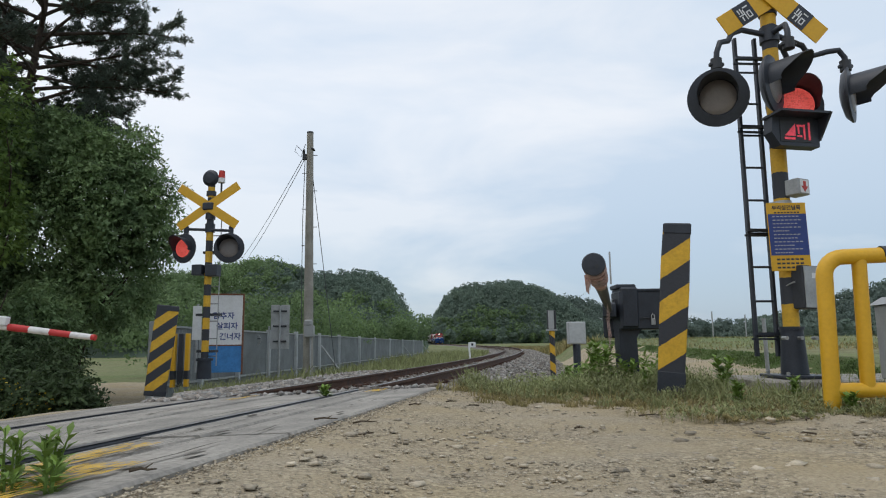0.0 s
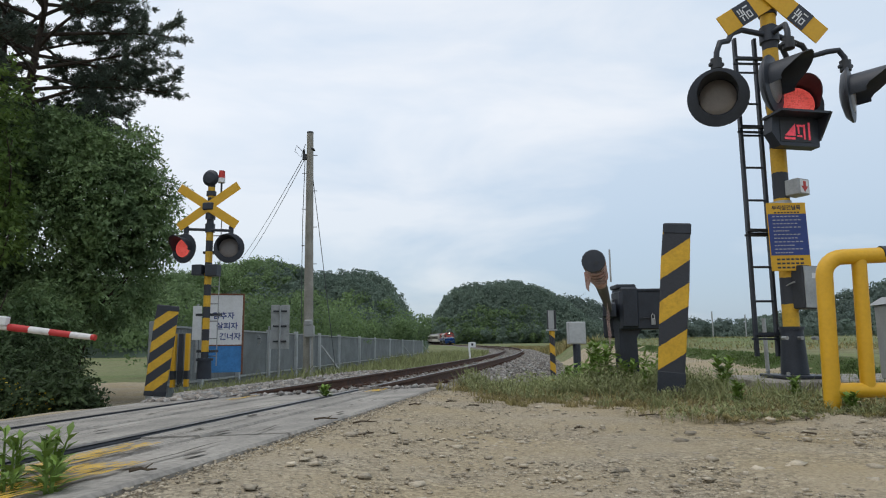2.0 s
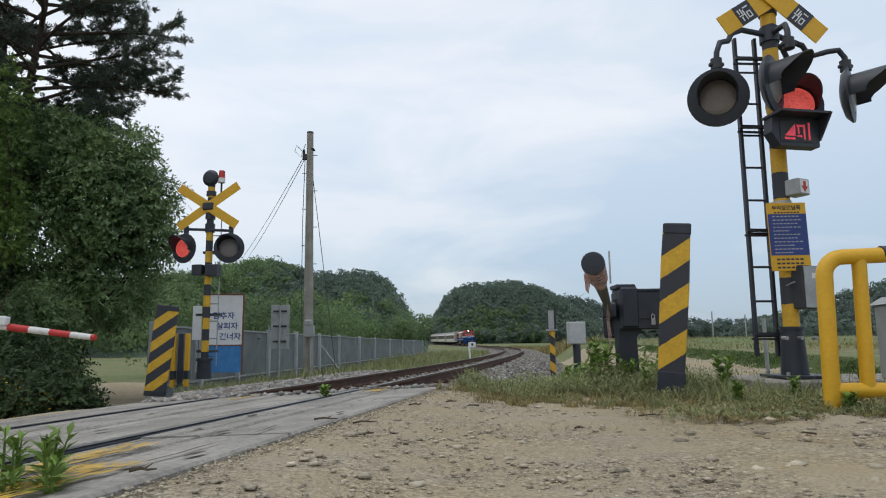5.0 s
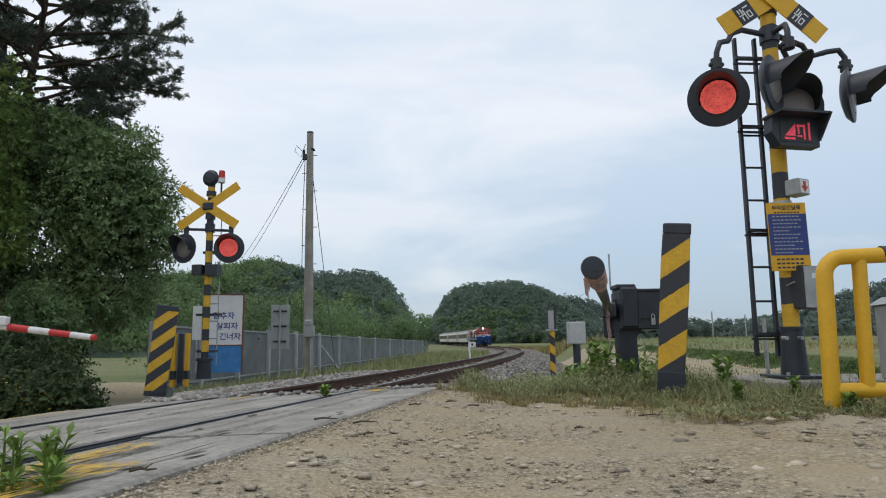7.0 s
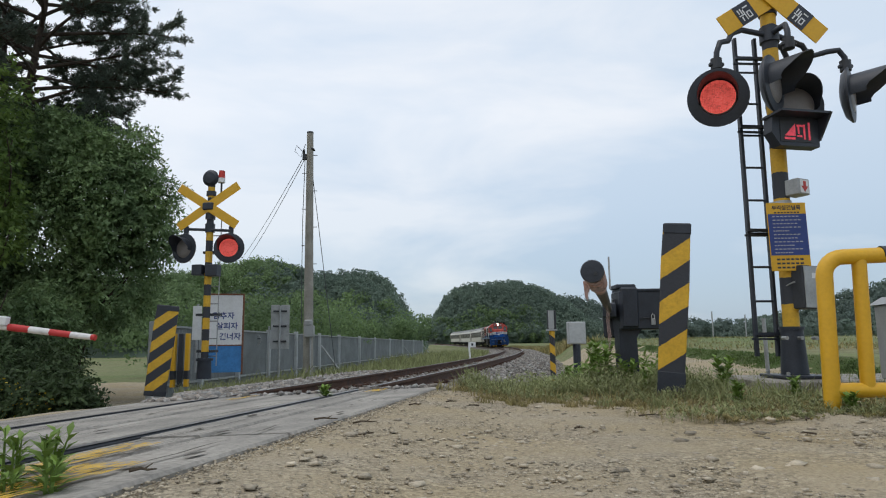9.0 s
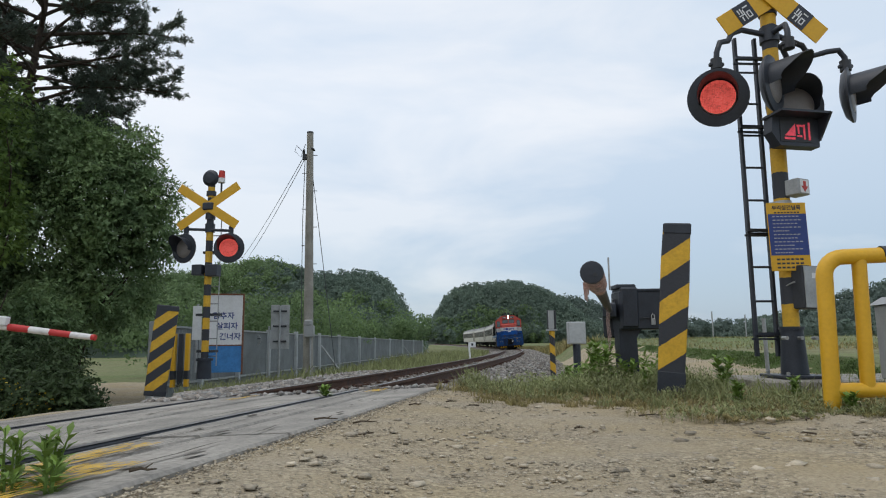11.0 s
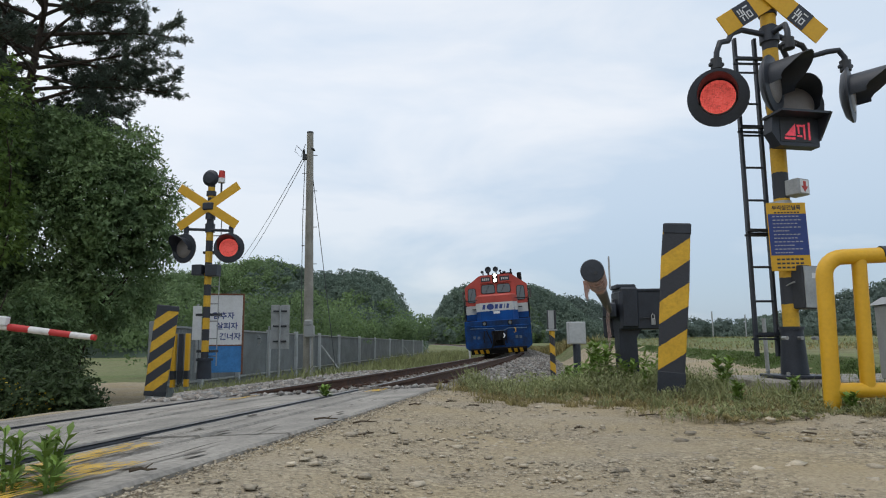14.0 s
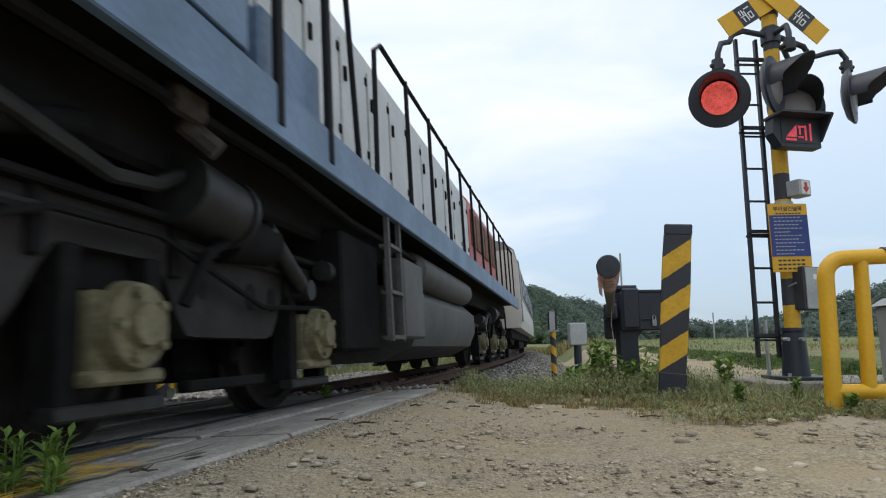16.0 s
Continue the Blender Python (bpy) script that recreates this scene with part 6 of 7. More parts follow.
for k, (a, b, sag) in enumerate([((-4.5, 20, 6.6), (-15.6, 46.0, 5.7), 0.3), ((-4.5, 20, 6.45), (-15.5, 46.0, 5.2), 0.35)]):
    a, b = Vector(a), Vector(b)
    part("overhead_cable", Shape().tube([a.lerp(b, u) - Vector((0, 0, sag * 4 * u * (1 - u))) for u in np.linspace(0, 1, 14)], 0.011, 5), WIRE, label="")
    tagged(bpy.data.objects["overhead_cable" if not k else "overhead_cable.001"], "thin sagging overhead cable from the utility pole", "cable", group="cables")
part("guy_wire", Shape().cyl((-4.25, 20, 5.9), (-3.6, 21.2, -0.6), 0.012, n=5), WIRE)
tagged(bpy.data.objects["guy_wire"], "thin steel guy wire beside the utility pole", "cable", group="cables")

# ---- fence along the line ----
def fence_x(y):
    return -6.2 + 0.0657 * (y - 26.3)


fence = thing("fence", "long grey sheet-metal fence with square posts", "fence", kind="structure")
ys = [15.0, 17.6, 20.2, 23.0, 26.3, 30.0, 34.0, 39.5, 45.0, 52.0, 60.0, 69.0, 79.0]
for i, y0 in enumerate(ys):
    x0 = fence_x(y0)
    z0 = float(ground_z(x0, y0)[0])
    part("post", Shape().box((x0 + 0.06, y0 - 0.05, z0 + 0.85), (0.15, 0.13, 2.05), 0.01), POSTGREY, fence)
    if i + 1 < len(ys):
        y1 = ys[i + 1]
        x1 = fence_x(y1)
        z1 = float(ground_z(x1, y1)[0])
        nn = 26
        v, f = [], []
        for k in range(nn + 1):
            u = k / nn
            off = 0.02 if k % 2 else -0.02
            for zz in (z0 + (z1 - z0) * u - 0.05, z0 + (z1 - z0) * u + 1.78):
                for th_ in (-0.004, 0.004):
                    v.append((x0 + (x1 - x0) * u + off + th_, y0 + (y1 - y0) * u, zz))
        for k in range(nn):
            q = k * 4
            f += [(q, q + 4, q + 6, q + 2), (q + 1, q + 3, q + 7, q + 5), (q + 2, q + 6, q + 7, q + 3)]
        part("sheet", Shape().put(v, f), FENCE, fence)
        for hh in (0.35, 1.78):
            part("rail", Shape().tube([(x0 + 0.05, y0, z0 + hh), (x1 + 0.05, y1, z1 + hh)], 0.035, 4), GALV, fence)
    if i in (5, 10, 12):
        part("brace", Shape().cyl((x0 + 0.1, y0 + 0.2, z0 + 1.3), (x0 + 1.0, y0 + 0.6, z0), 0.05, n=8), GALV, fence)

# ---- small lineside things ----
lp = thing("lineside_signal_post", "grey box on a black and yellow striped post", "lineside post", pose(2.13, 12.5, -0.25))
part("post", Shape().cyl((0, 0, -0.1), (0, 0, 0.92), 0.055, n=14), THINSTRIPE, lp, smooth=True)
part("box", Shape().box((0.0, 0, 1.10), (0.16, 0.14, 0.38), 0.01), DARK, lp, "grey equipment box")
part("box_door", Shape().box((-0.02, -0.075, 1.10), (0.11, 0.012, 0.36), 0.004), GREYBOX, lp)
part("flange", Shape().box((0, 0, 0.9), (0.2, 0.16, 0.03), 0.005), GALV, lp)
gb = thing("trackside_cabinet", "pale grey trackside cabinet on a dark pipe", "cabinet", pose(2.40, 11.5, -0.2))
part("body", Shape().box((0, 0, 0.78), (0.31, 0.2, 0.40), 0.012), POSTGREY, gb)
part("cabinet_door", Shape().box((-0.01, -0.106, 0.78), (0.27, 0.012, 0.36), 0.004), POSTGREY, gb)
part("pipe", Shape().cyl((0, 0, -0.1), (0, 0, 0.6), 0.07, n=12), BLACK, gb)
ms = thing("lineside_marker", "small white marker board on a leaning post", "marker", pose(1.72, 42.0, -1.05))
part("post", Shape().cyl((0, 0, 0), (-0.08, 0, 1.2), 0.06, n=8), WHITE, ms)
part("board", Shape().box((0.12, -0.06, 1.2), (0.5, 0.03, 0.34), 0.005), WHITE, ms)
part("mark", Shape().box((0.14, -0.08, 1.22), (0.12, 0.01, 0.16)), BLACK, ms)
for k, (x, y) in enumerate([(-9.9, 25.0), (34, 80), (42, 88), (-13, 28)]):
    t = thing("distant_post", "slim grey post far across the field", "post", pose(x, y, float(ground_z(x, y)[0])), group="posts")
    part("post", Shape().cyl((0, 0, 0), (0, 0, 1.3 if x < 0 else 4.5), 0.05 if x < 0 else 0.09, n=8), GALV, t)
    part("post_cap", Shape().cyl((0, 0, 1.3 if x < 0 else 4.5), (0, 0, 1.36 if x < 0 else 4.56), 0.06 if x < 0 else 0.1, n=8), GALV, t)


# ---- locomotive: +y is forward, origin on the rails below the cab front ----
loco = thing("locomotive", "blue, white and orange-red diesel locomotive with grimy running gear", "locomotive")


def sub(name, parent, m=None, label=""):
    o = new(name)
    o.parent = parent
    if m is not None:
        o.matrix_basis = m
    if label:
        o["label"] = label
    return o


fr = loco
pil = Shape().prism([(-1.56, 0.42), (-1.36, 0.26), (1.36, 0.26), (1.56, 0.42), (1.56, 1.62), (-1.56, 1.62)], 0.90, 0.96)
part("pilot_sheet", pil, T_PILOT, fr, "grimy blue pilot sheet")
for sgn in (-1, 1):
    part("pilot_side", Shape().prism([(0.30, 1.60), (0.91, 1.60), (0.91, 0.45), (0.78, 0.45), (0.72, 1.35), (0.30, 1.42)], sgn * 1.50, sgn * 1.555, "x"), T_PILOT, fr)
part("pilot_top", Shape().box((0, 0.60, 1.63), (3.1, 0.70, 0.05), 0.01), T_BLUE, fr)
gear = sub("front_gear", loco, pose(0, -0.12, 0), "hoses, rods and striped step on the pilot")
part("step_beam", Shape().prism([(0.80, 0.09), (1.12, 0.11), (1.26, 0.28), (1.26, 0.34), (1.02, 0.38)], -1.30, 1.30, "x"), T_DARK, gear)
for sgn in (-1, 1):
    for k in range(3):
        a = sgn * (0.52 + 0.27 * k)
        part("stripe", Shape().put([(a - 0.075, 1.130, 0.118), (a + 0.075, 1.130, 0.118), (a + 0.115, 1.262, 0.29), (a - 0.035, 1.262, 0.29), (a - 0.075, 1.136, 0.114), (a + 0.075, 1.136, 0.114), (a + 0.115, 1.268, 0.286), (a - 0.035, 1.268, 0.286)],
                                    [(0, 1, 2, 3), (4, 5, 6, 7), (0, 4, 5, 1), (1, 5, 6, 2), (2, 6, 7, 3), (3, 7, 4, 0)]), YELLOW, gear, "yellow hazard stripe")
cp = sub("coupler", loco, pose(0, -0.12, 0), "black knuckle coupler")
part("draft_box", Shape().box((0, 1.12, 0.88), (0.52, 0.16, 0.46), 0.02), T_DARK, cp)
part("coupler_head", Shape().box((0.0, 1.38, 0.86), (0.22, 0.5, 0.26), 0.04).prism([(-0.16, 1.55), (-0.05, 1.82), (0.06, 1.80), (0.02, 1.62), (0.18, 1.66), (0.22, 1.55)], 0.70, 1.02, "z"), T_DARK, cp)
part("uncoupling_rod", Shape().tube([(-1.36, 1.16, 1.20), (-0.5, 1.16, 1.24), (-0.3, 1.18, 1.15), (0.1, 1.2, 1.15), (0.2, 1.17, 1.26), (1.3, 1.16, 1.30)], 0.016, 6), T_SILL, gear)
part("front_rail", Shape().tube([(-1.48, 1.16, 1.34), (-0.4, 1.2, 1.36), (0.4, 1.2, 1.36), (1.1, 1.2, 1.40), (1.46, 1.12, 1.46)], 0.02, 6), T_BLUE, gear)
for a, b in (((0.28, 1.14, 1.12), (0.05, 1.3, 0.45)), ((-0.42, 1.14, 1.15), (-0.40, 1.28, 0.55)), ((0.62, 1.14, 1.15), (0.66, 1.25, 0.62))):
    a, b = Vector(a), Vector(b)
    part("air_hose", Shape().tube([a, a + Vector((0, 0.10, -0.08)), a.lerp(b, 0.5) + Vector((0.03, 0.12, -0.06)), b], 0.026, 7), RUBBER, gear, smooth=True)
# the recess behind the coupler is only a flat panel painted dark
part("coupler_pocket", Shape().box((0, 1.085, 0.80), (0.56, 0.02, 0.70), 0.008), T_DARK, gear)
for a, b in (((-0.16, 1.12, 1.08), (-0.30, 1.34, 0.40)), ((0.20, 1.12, 1.02), (0.32, 1.36, 0.36)), ((0.50, 1.12, 1.2), (0.30, 1.34, 0.56)), ((-0.36, 1.12, 1.16), (-0.22, 1.3, 0.5)), ((0.14, 1.12, 0.72), (0.44, 1.28, 0.3))):
    a, b = Vector(a), Vector(b)
    part("air_hose", Shape().tube([a, a + Vector((0.02, 0.12, -0.05)), a.lerp(b, 0.5) + Vector((-0.03, 0.10, -0.10)), b], 0.028, 7), RUBBER, gear, smooth=True)
part("hose_wrap", Shape().tube([(-0.26, 1.26, 1.00), (-0.32, 1.32, 0.90), (-0.24, 1.34, 0.78)], 0.030, 7), WHITE, gear, "white wrapped hose")
part("tow_hook", Shape().tube([(-0.78, 1.14, 1.24), (-0.84, 1.2, 1.20), (-0.84, 1.22, 1.06), (-0.76, 1.2, 1.02)], 0.020, 6), OLDYELLOW, gear, "yellow hook")
for sgn in (-1, 1):
    lt = sub("marker_lamp", fr, pose(sgn * 0.60, 0.96, 1.50))
    part("lamp_case", Shape().box((0, 0.02, 0), (0.20, 0.18, 0.24), 0.03), T_DARK, lt)
    part("lamp_lens", Shape().cyl((0, 0.11, 0.0), (0, 0.125, 0.0), 0.075, n=16), T_GLASS, lt)
for x, z in ((-1.05, 0.80), (-0.86, 0.82), (0.92, 0.86), (1.12, 0.88)):
    part("paint_mark", Shape().box((x, 1.082, z), (0.12, 0.004, 0.13)), T_MARK, gear, "faint painted mark")

# nose
NOSE = [(-1.0, -0.02), (-1.0, 0.42), (-0.76, 0.80), (0.76, 0.80), (1.0, 0.42), (1.0, -0.02)]
ns = loco
part("nose_blue", Shape().prism(NOSE, 1.66, 2.10, "z"), T_BLUE, ns)
part("nose_white", Shape().prism(NOSE, 2.10, 2.50, "z"), T_WHITE, ns)
tp_ = [(x * 0.97, y * 0.97) for x, y in NOSE]
v = [(x, y, 2.50) for x, y in NOSE] + [(x, y, 2.82) for x, y in NOSE] + [(x * 0.9, y * 0.86 - 0.0, 2.93 if y < 0.1 else 2.90) for x, y in NOSE]
f = [(i, (i + 1) % 6, 6 + (i + 1) % 6, 6 + i) for i in range(6)] + [(6 + i, 6 + (i + 1) % 6, 12 + (i + 1) % 6, 12 + i) for i in range(6)] + [(5, 4, 3, 2, 1, 0), (12, 13, 14, 15, 16, 17)]
part("nose_orange", Shape().put(v, f), T_ORANGE, ns)
part("nose_foot", Shape().put([(-1.0, 0.4, 1.66), (-0.76, 0.80, 1.66), (0.76, 0.80, 1.66), (1.0, 0.4, 1.66), (-0.80, 0.3, 1.64), (-0.3, 0.35, 1.40), (0.3, 0.35, 1.40), (0.8, 0.3, 1.64), (0, 0.95, 1.45)],
                               [(0, 1, 8), (1, 2, 8), (2, 3, 8), (0, 8, 5, 4), (8, 3, 7, 6), (5, 8, 6), (0, 1, 2, 3), (4, 5, 6, 7)]), T_BLUE, ns)
em_ = sub("emblem", ns, pose(0, 0.806, 2.30, 0, 0, 180) @ pose(0, -0.008, 0), "dark blue emblem with bars")
em_.matrix_basis = em_.matrix_basis @ Matrix.Scale(1.42, 4)
part("emblem_disc", Shape().lathe([(0.10, 0.0), (0.10, 0.004)], 26, pose(-0.20, 0, 0, -90) @ Matrix.Diagonal((1.25, 1, 1, 1))), NAVY, em_)
part("emblem_wave", Shape().prism([(-0.34, 0.0), (-0.2, 0.05), (-0.05, 0.02), (-0.05, 0.045), (-0.2, 0.075), (-0.34, 0.02)], 0.005, 0.009), T_WHITE, em_)
for x, w_ in ((-0.42, 0.11), (0.0, 0.12), (0.15, 0.12), (0.27, 0.045), (0.38, 0.10)):
    part("emblem_bar", Shape().prism([(x - w_ / 2, -0.075), (x + w_ / 2 - 0.02, -0.075), (x + w_ / 2 + 0.01, 0.075), (x - w_ / 2 + 0.03, 0.075)], 0.002, 0.006), NAVY, em_)
part("plate", Shape().box((0, 0.806, 2.02), (0.30, 0.006, 0.12)), WHITE, ns, "blank white plate")
part("nose_door", Shape().box((-0.84, 0.67, 2.2), (0.02, 0.012, 0.6)).box((1.002, 0.2, 2.05), (0.008, 0.34, 0.5), 0.003), T_BLUE, ns)
for sgn in (-1, 1):
    part("nose_step", Shape().box((sgn * 1.12, 0.06, 2.26), (0.2, 0.1, 0.03)), T_DARK, ns)

# cab
cb = loco


def cab_profile(z0, z1, w=1.53):
    pts = [(-w, z0), (w, z0)]
    if z1 <= 3.38:
        return pts + [(w, z1), (-w, z1)]
    return pts + [(w, 3.36), (1.42, 3.44), (0.82, 3.88), (0.70, 3.92), (-0.70, 3.92), (-0.82, 3.88), (-1.42, 3.44), (-w, 3.36)]


part("cab_blue", Shape().prism(cab_profile(1.64, 2.02), -2.3, 0.0), T_BLUE, cb)
part("cab_white", Shape().prism(cab_profile(2.02, 2.44), -2.3, 0.0), T_WHITE, cb)
part("cab_orange", Shape().prism(cab_profile(2.44, 3.9), -2.3, 0.0), T_ORANGE, cb)
part("cab_brow", Shape().prism([(-0.78, 3.52), (0.78, 3.52), (0.74, 3.90), (-0.74, 3.90)], 0.0, 0.07), T_ORANGE, cb)
def rounded(x0, x1, z0, z1, r, lean=0.0):
    """Corner-rounded window outline, its upper edge drawn in by lean."""
    pts = []
    for cx, cz, a0 in ((x1 - r, z0 + r, -90), (x1 - r - lean, z1 - r, 0), (x0 + r + lean, z1 - r, 90), (x0 + r, z0 + r, 180)):
        pts += [(cx + r * math.cos(radians(a0 + q)), cz + r * math.sin(radians(a0 + q))) for q in (0, 22, 45, 68, 90)]
    return pts


for x0, x1, z0, z1, sl_ in ((-0.70, -0.06, 3.02, 3.42, 0.05), (0.06, 0.70, 3.02, 3.42, -0.05), (-1.38, -1.0, 2.62, 3.28, 0.0), (1.0, 1.38, 2.62, 3.28, 0.0)):
    wn_ = sub("cab_window", cb)
    k = 0.03
    part("window_frame", Shape().prism(rounded(x0 - k, x1 + k, z0 - k, z1 + k, 0.10, 0.02), -0.01, 0.014), RUBBER, wn_)
    part("pane", Shape().prism(rounded(x0, x1, z0, z1, 0.075, 0.02), 0.008, 0.020), T_GLASS, wn_)
    part("wiper", Shape().cyl(((x0 + x1) / 2 + 0.12, 0.035, z0 + 0.05), ((x0 + x1) / 2 - 0.05, 0.035, z1 - 0.03), 0.008, n=5), RUBBER, wn_)
for sgn in (-1, 1):
    for y0 in (-0.95, -1.75):
        wn_ = sub("side_window", cb)
        part("window_frame", Shape().box((sgn * 1.535, y0, 3.0), (0.014, 0.68, 0.66)), RUBBER, wn_)
        part("pane", Shape().box((sgn * 1.544, y0, 3.0), (0.006, 0.58, 0.56)), T_GLASS, wn_)
    mr_ = sub("mirror", cb, pose(sgn * 1.66, -0.35, 2.95))
    part("mirror_case", Shape().box((0, 0, 0), (0.07, 0.16, 0.48), 0.02), T_TANK, mr_)
    part("mirror_arm", Shape().cyl((-sgn * 0.16, 0, 0.2), (0, 0, 0.2), 0.012, n=6), RUBBER, mr_)
    nb = sub("number_board", cb, pose(sgn * 0.46, 0.075, 3.70))
    part("board", Shape().box((0, 0, 0), (0.46, 0.02, 0.22), 0.008), BLACK, nb)
    for q in range(4):
        part("digit_bar", Shape().box((-0.135 + 0.09 * q, 0.013, 0), (0.055, 0.004, 0.11)), T_WHITE, nb)
    part("cab_grab", Shape().tube([(sgn * 1.53, -0.05, 1.7), (sgn * 1.56, 0.05, 2.3), (sgn * 1.56, 0.05, 2.7), (sgn * 1.5, 0.0, 2.75)], 0.018, 6), RUBBER, cb)
for z, w_ in ((2.25, 0.30), (2.58, 0.2)):
    part("cab_side_mark", Shape().box((-1.534, -1.3, z), (0.006, w_, 0.08)), GALV, cb, "pale number bar")
hl = sub("headlight", cb, pose(0, 0.07, 3.74))
part("headlight_case", Shape().box((0, 0.02, 0), (0.25, 0.08, 0.47), 0.03), T_DARK, hl)
for z in (-0.115, 0.115):
    part("headlamp", Shape().lathe([(0.085, 0.0), (0.08, 0.015), (0.01, 0.02)], 20, pose(0, 0.065, z, -90)), T_LIGHT, hl, "bright lit headlamp", smooth=True)
rf = loco
for x, z, r in ((0.31, 4.17, 0.155), (-0.06, 4.17, 0.135), (0.60, 4.07, 0.075), (0.36, 4.05, 0.06), (-0.28, 4.07, 0.06)):
    part("horn", Shape().lathe([(r * 0.25, -0.55), (r * 0.4, -0.2), (r * 0.75, -0.04), (r, 0.0), (r * 0.85, 0.01), (r * 0.3, -0.03)], 22, pose(x, 0.12, z, -90)).cyl((x, -0.4, 3.9), (x, -0.4, z), 0.03, n=8), BLACK, rf, smooth=True)
part("antenna_base", Shape().box((-0.55, -0.6, 3.97), (0.6, 0.6, 0.10), 0.03).cyl((-0.78, -0.5, 3.95), (-0.78, -0.5, 4.20), 0.045, n=10).box((-0.45, -0.3, 4.02), (0.16, 0.16, 0.14), 0.03), T_DARK, rf)
part("roof_vent", Shape().box((-1.18, -0.75, 3.78), (0.22, 0.34, 0.46), 0.03), T_DARK, rf)

T_GRIME = mat("grey_brown_grime", (0.09, 0.075, 0.062), 0.85, var=0.4, scale=9, fine=40)
# sill, walkway, long hood
part("underframe", Shape().box((0, -8.7, 1.36), (2.3, 18.4, 0.36), 0.03), T_DARK, loco)
sill = Shape()
for sgn in (-1, 1):
    part("side_sill", Shape().box((sgn * 1.52, -8.85, 1.576), (0.06, 18.4, 0.288), 0.008), T_SILL, loco)
part("floor_plate", Shape().box((0, -8.7, 1.60), (2.96, 18.0, 0.13)), T_DARK, loco)
for sgn in (-1, 1):
    part("cab_skirt", Shape().box((sgn * 1.545, -1.5, 1.86), (0.03, 1.6, 0.26), 0.006), T_SILL, loco)
part("walkway", Shape().box((0, -8.85, 1.695), (3.0, 18.3, 0.05)), T_DARK, loco)
hd = loco
part("hood_blue", Shape().box((0, -10.05, 1.90), (2.06, 15.5, 0.40)), T_BLUE, hd)
part("hood_white", Shape().prism([(-1.02, 2.10), (1.02, 2.10), (1.02, 3.45), (0.78, 3.72), (-0.78, 3.72), (-1.02, 3.45)], -12.6, -3.3), T_WHITE, hd)
part("hood_orange", Shape().prism([(-1.03, 2.10), (1.03, 2.10), (1.03, 3.5), (0.8, 3.76), (-0.8, 3.76), (-1.03, 3.5)], -17.8, -12.6), T_ORANGE, hd)
part("hood_grille", Shape().prism([(-1.03, 2.10), (1.03, 2.10), (1.03, 3.45), (0.78, 3.72), (-0.78, 3.72), (-1.03, 3.45)], -3.3, -2.3), T_DARK, hd, "black intake grille")
for k in range(11):
    for sgn in (-1, 1):
        dr = sub("hood_door", hd)
        part("door_panel", Shape().box((sgn * 1.03, -3.75 - k * 0.82, 2.72), (0.03, 0.74, 1.16), 0.008), T_WHITE, dr)
        part("door_latch", Shape().box((sgn * 1.055, -3.45 - k * 0.82, 2.95), (0.03, 0.04, 0.14)), T_DARK, dr)
        for z in (3.15, 2.35):
            part("door_hinge", Shape().box((sgn * 1.05, -4.1 - k * 0.82, z), (0.02, 0.05, 0.08)), T_DARK, dr)
for k in range(6):
    for sgn in (-1, 1):
        part("louvre", Shape().box((sgn * 1.04, -13.2 - k * 0.72, 2.95), (0.05, 0.56, 0.8), 0.01), T_STEP, hd)
for k in range(2):
    part("roof_fan", Shape().cyl((0, -14 - 1.8 * k, 3.74), (0, -14 - 1.8 * k, 3.92), 0.6, n=24), T_DARK, hd)
part("exhaust", Shape().box((0, -7.5, 3.82), (0.5, 0.9, 0.24), 0.03), T_DARK, hd)
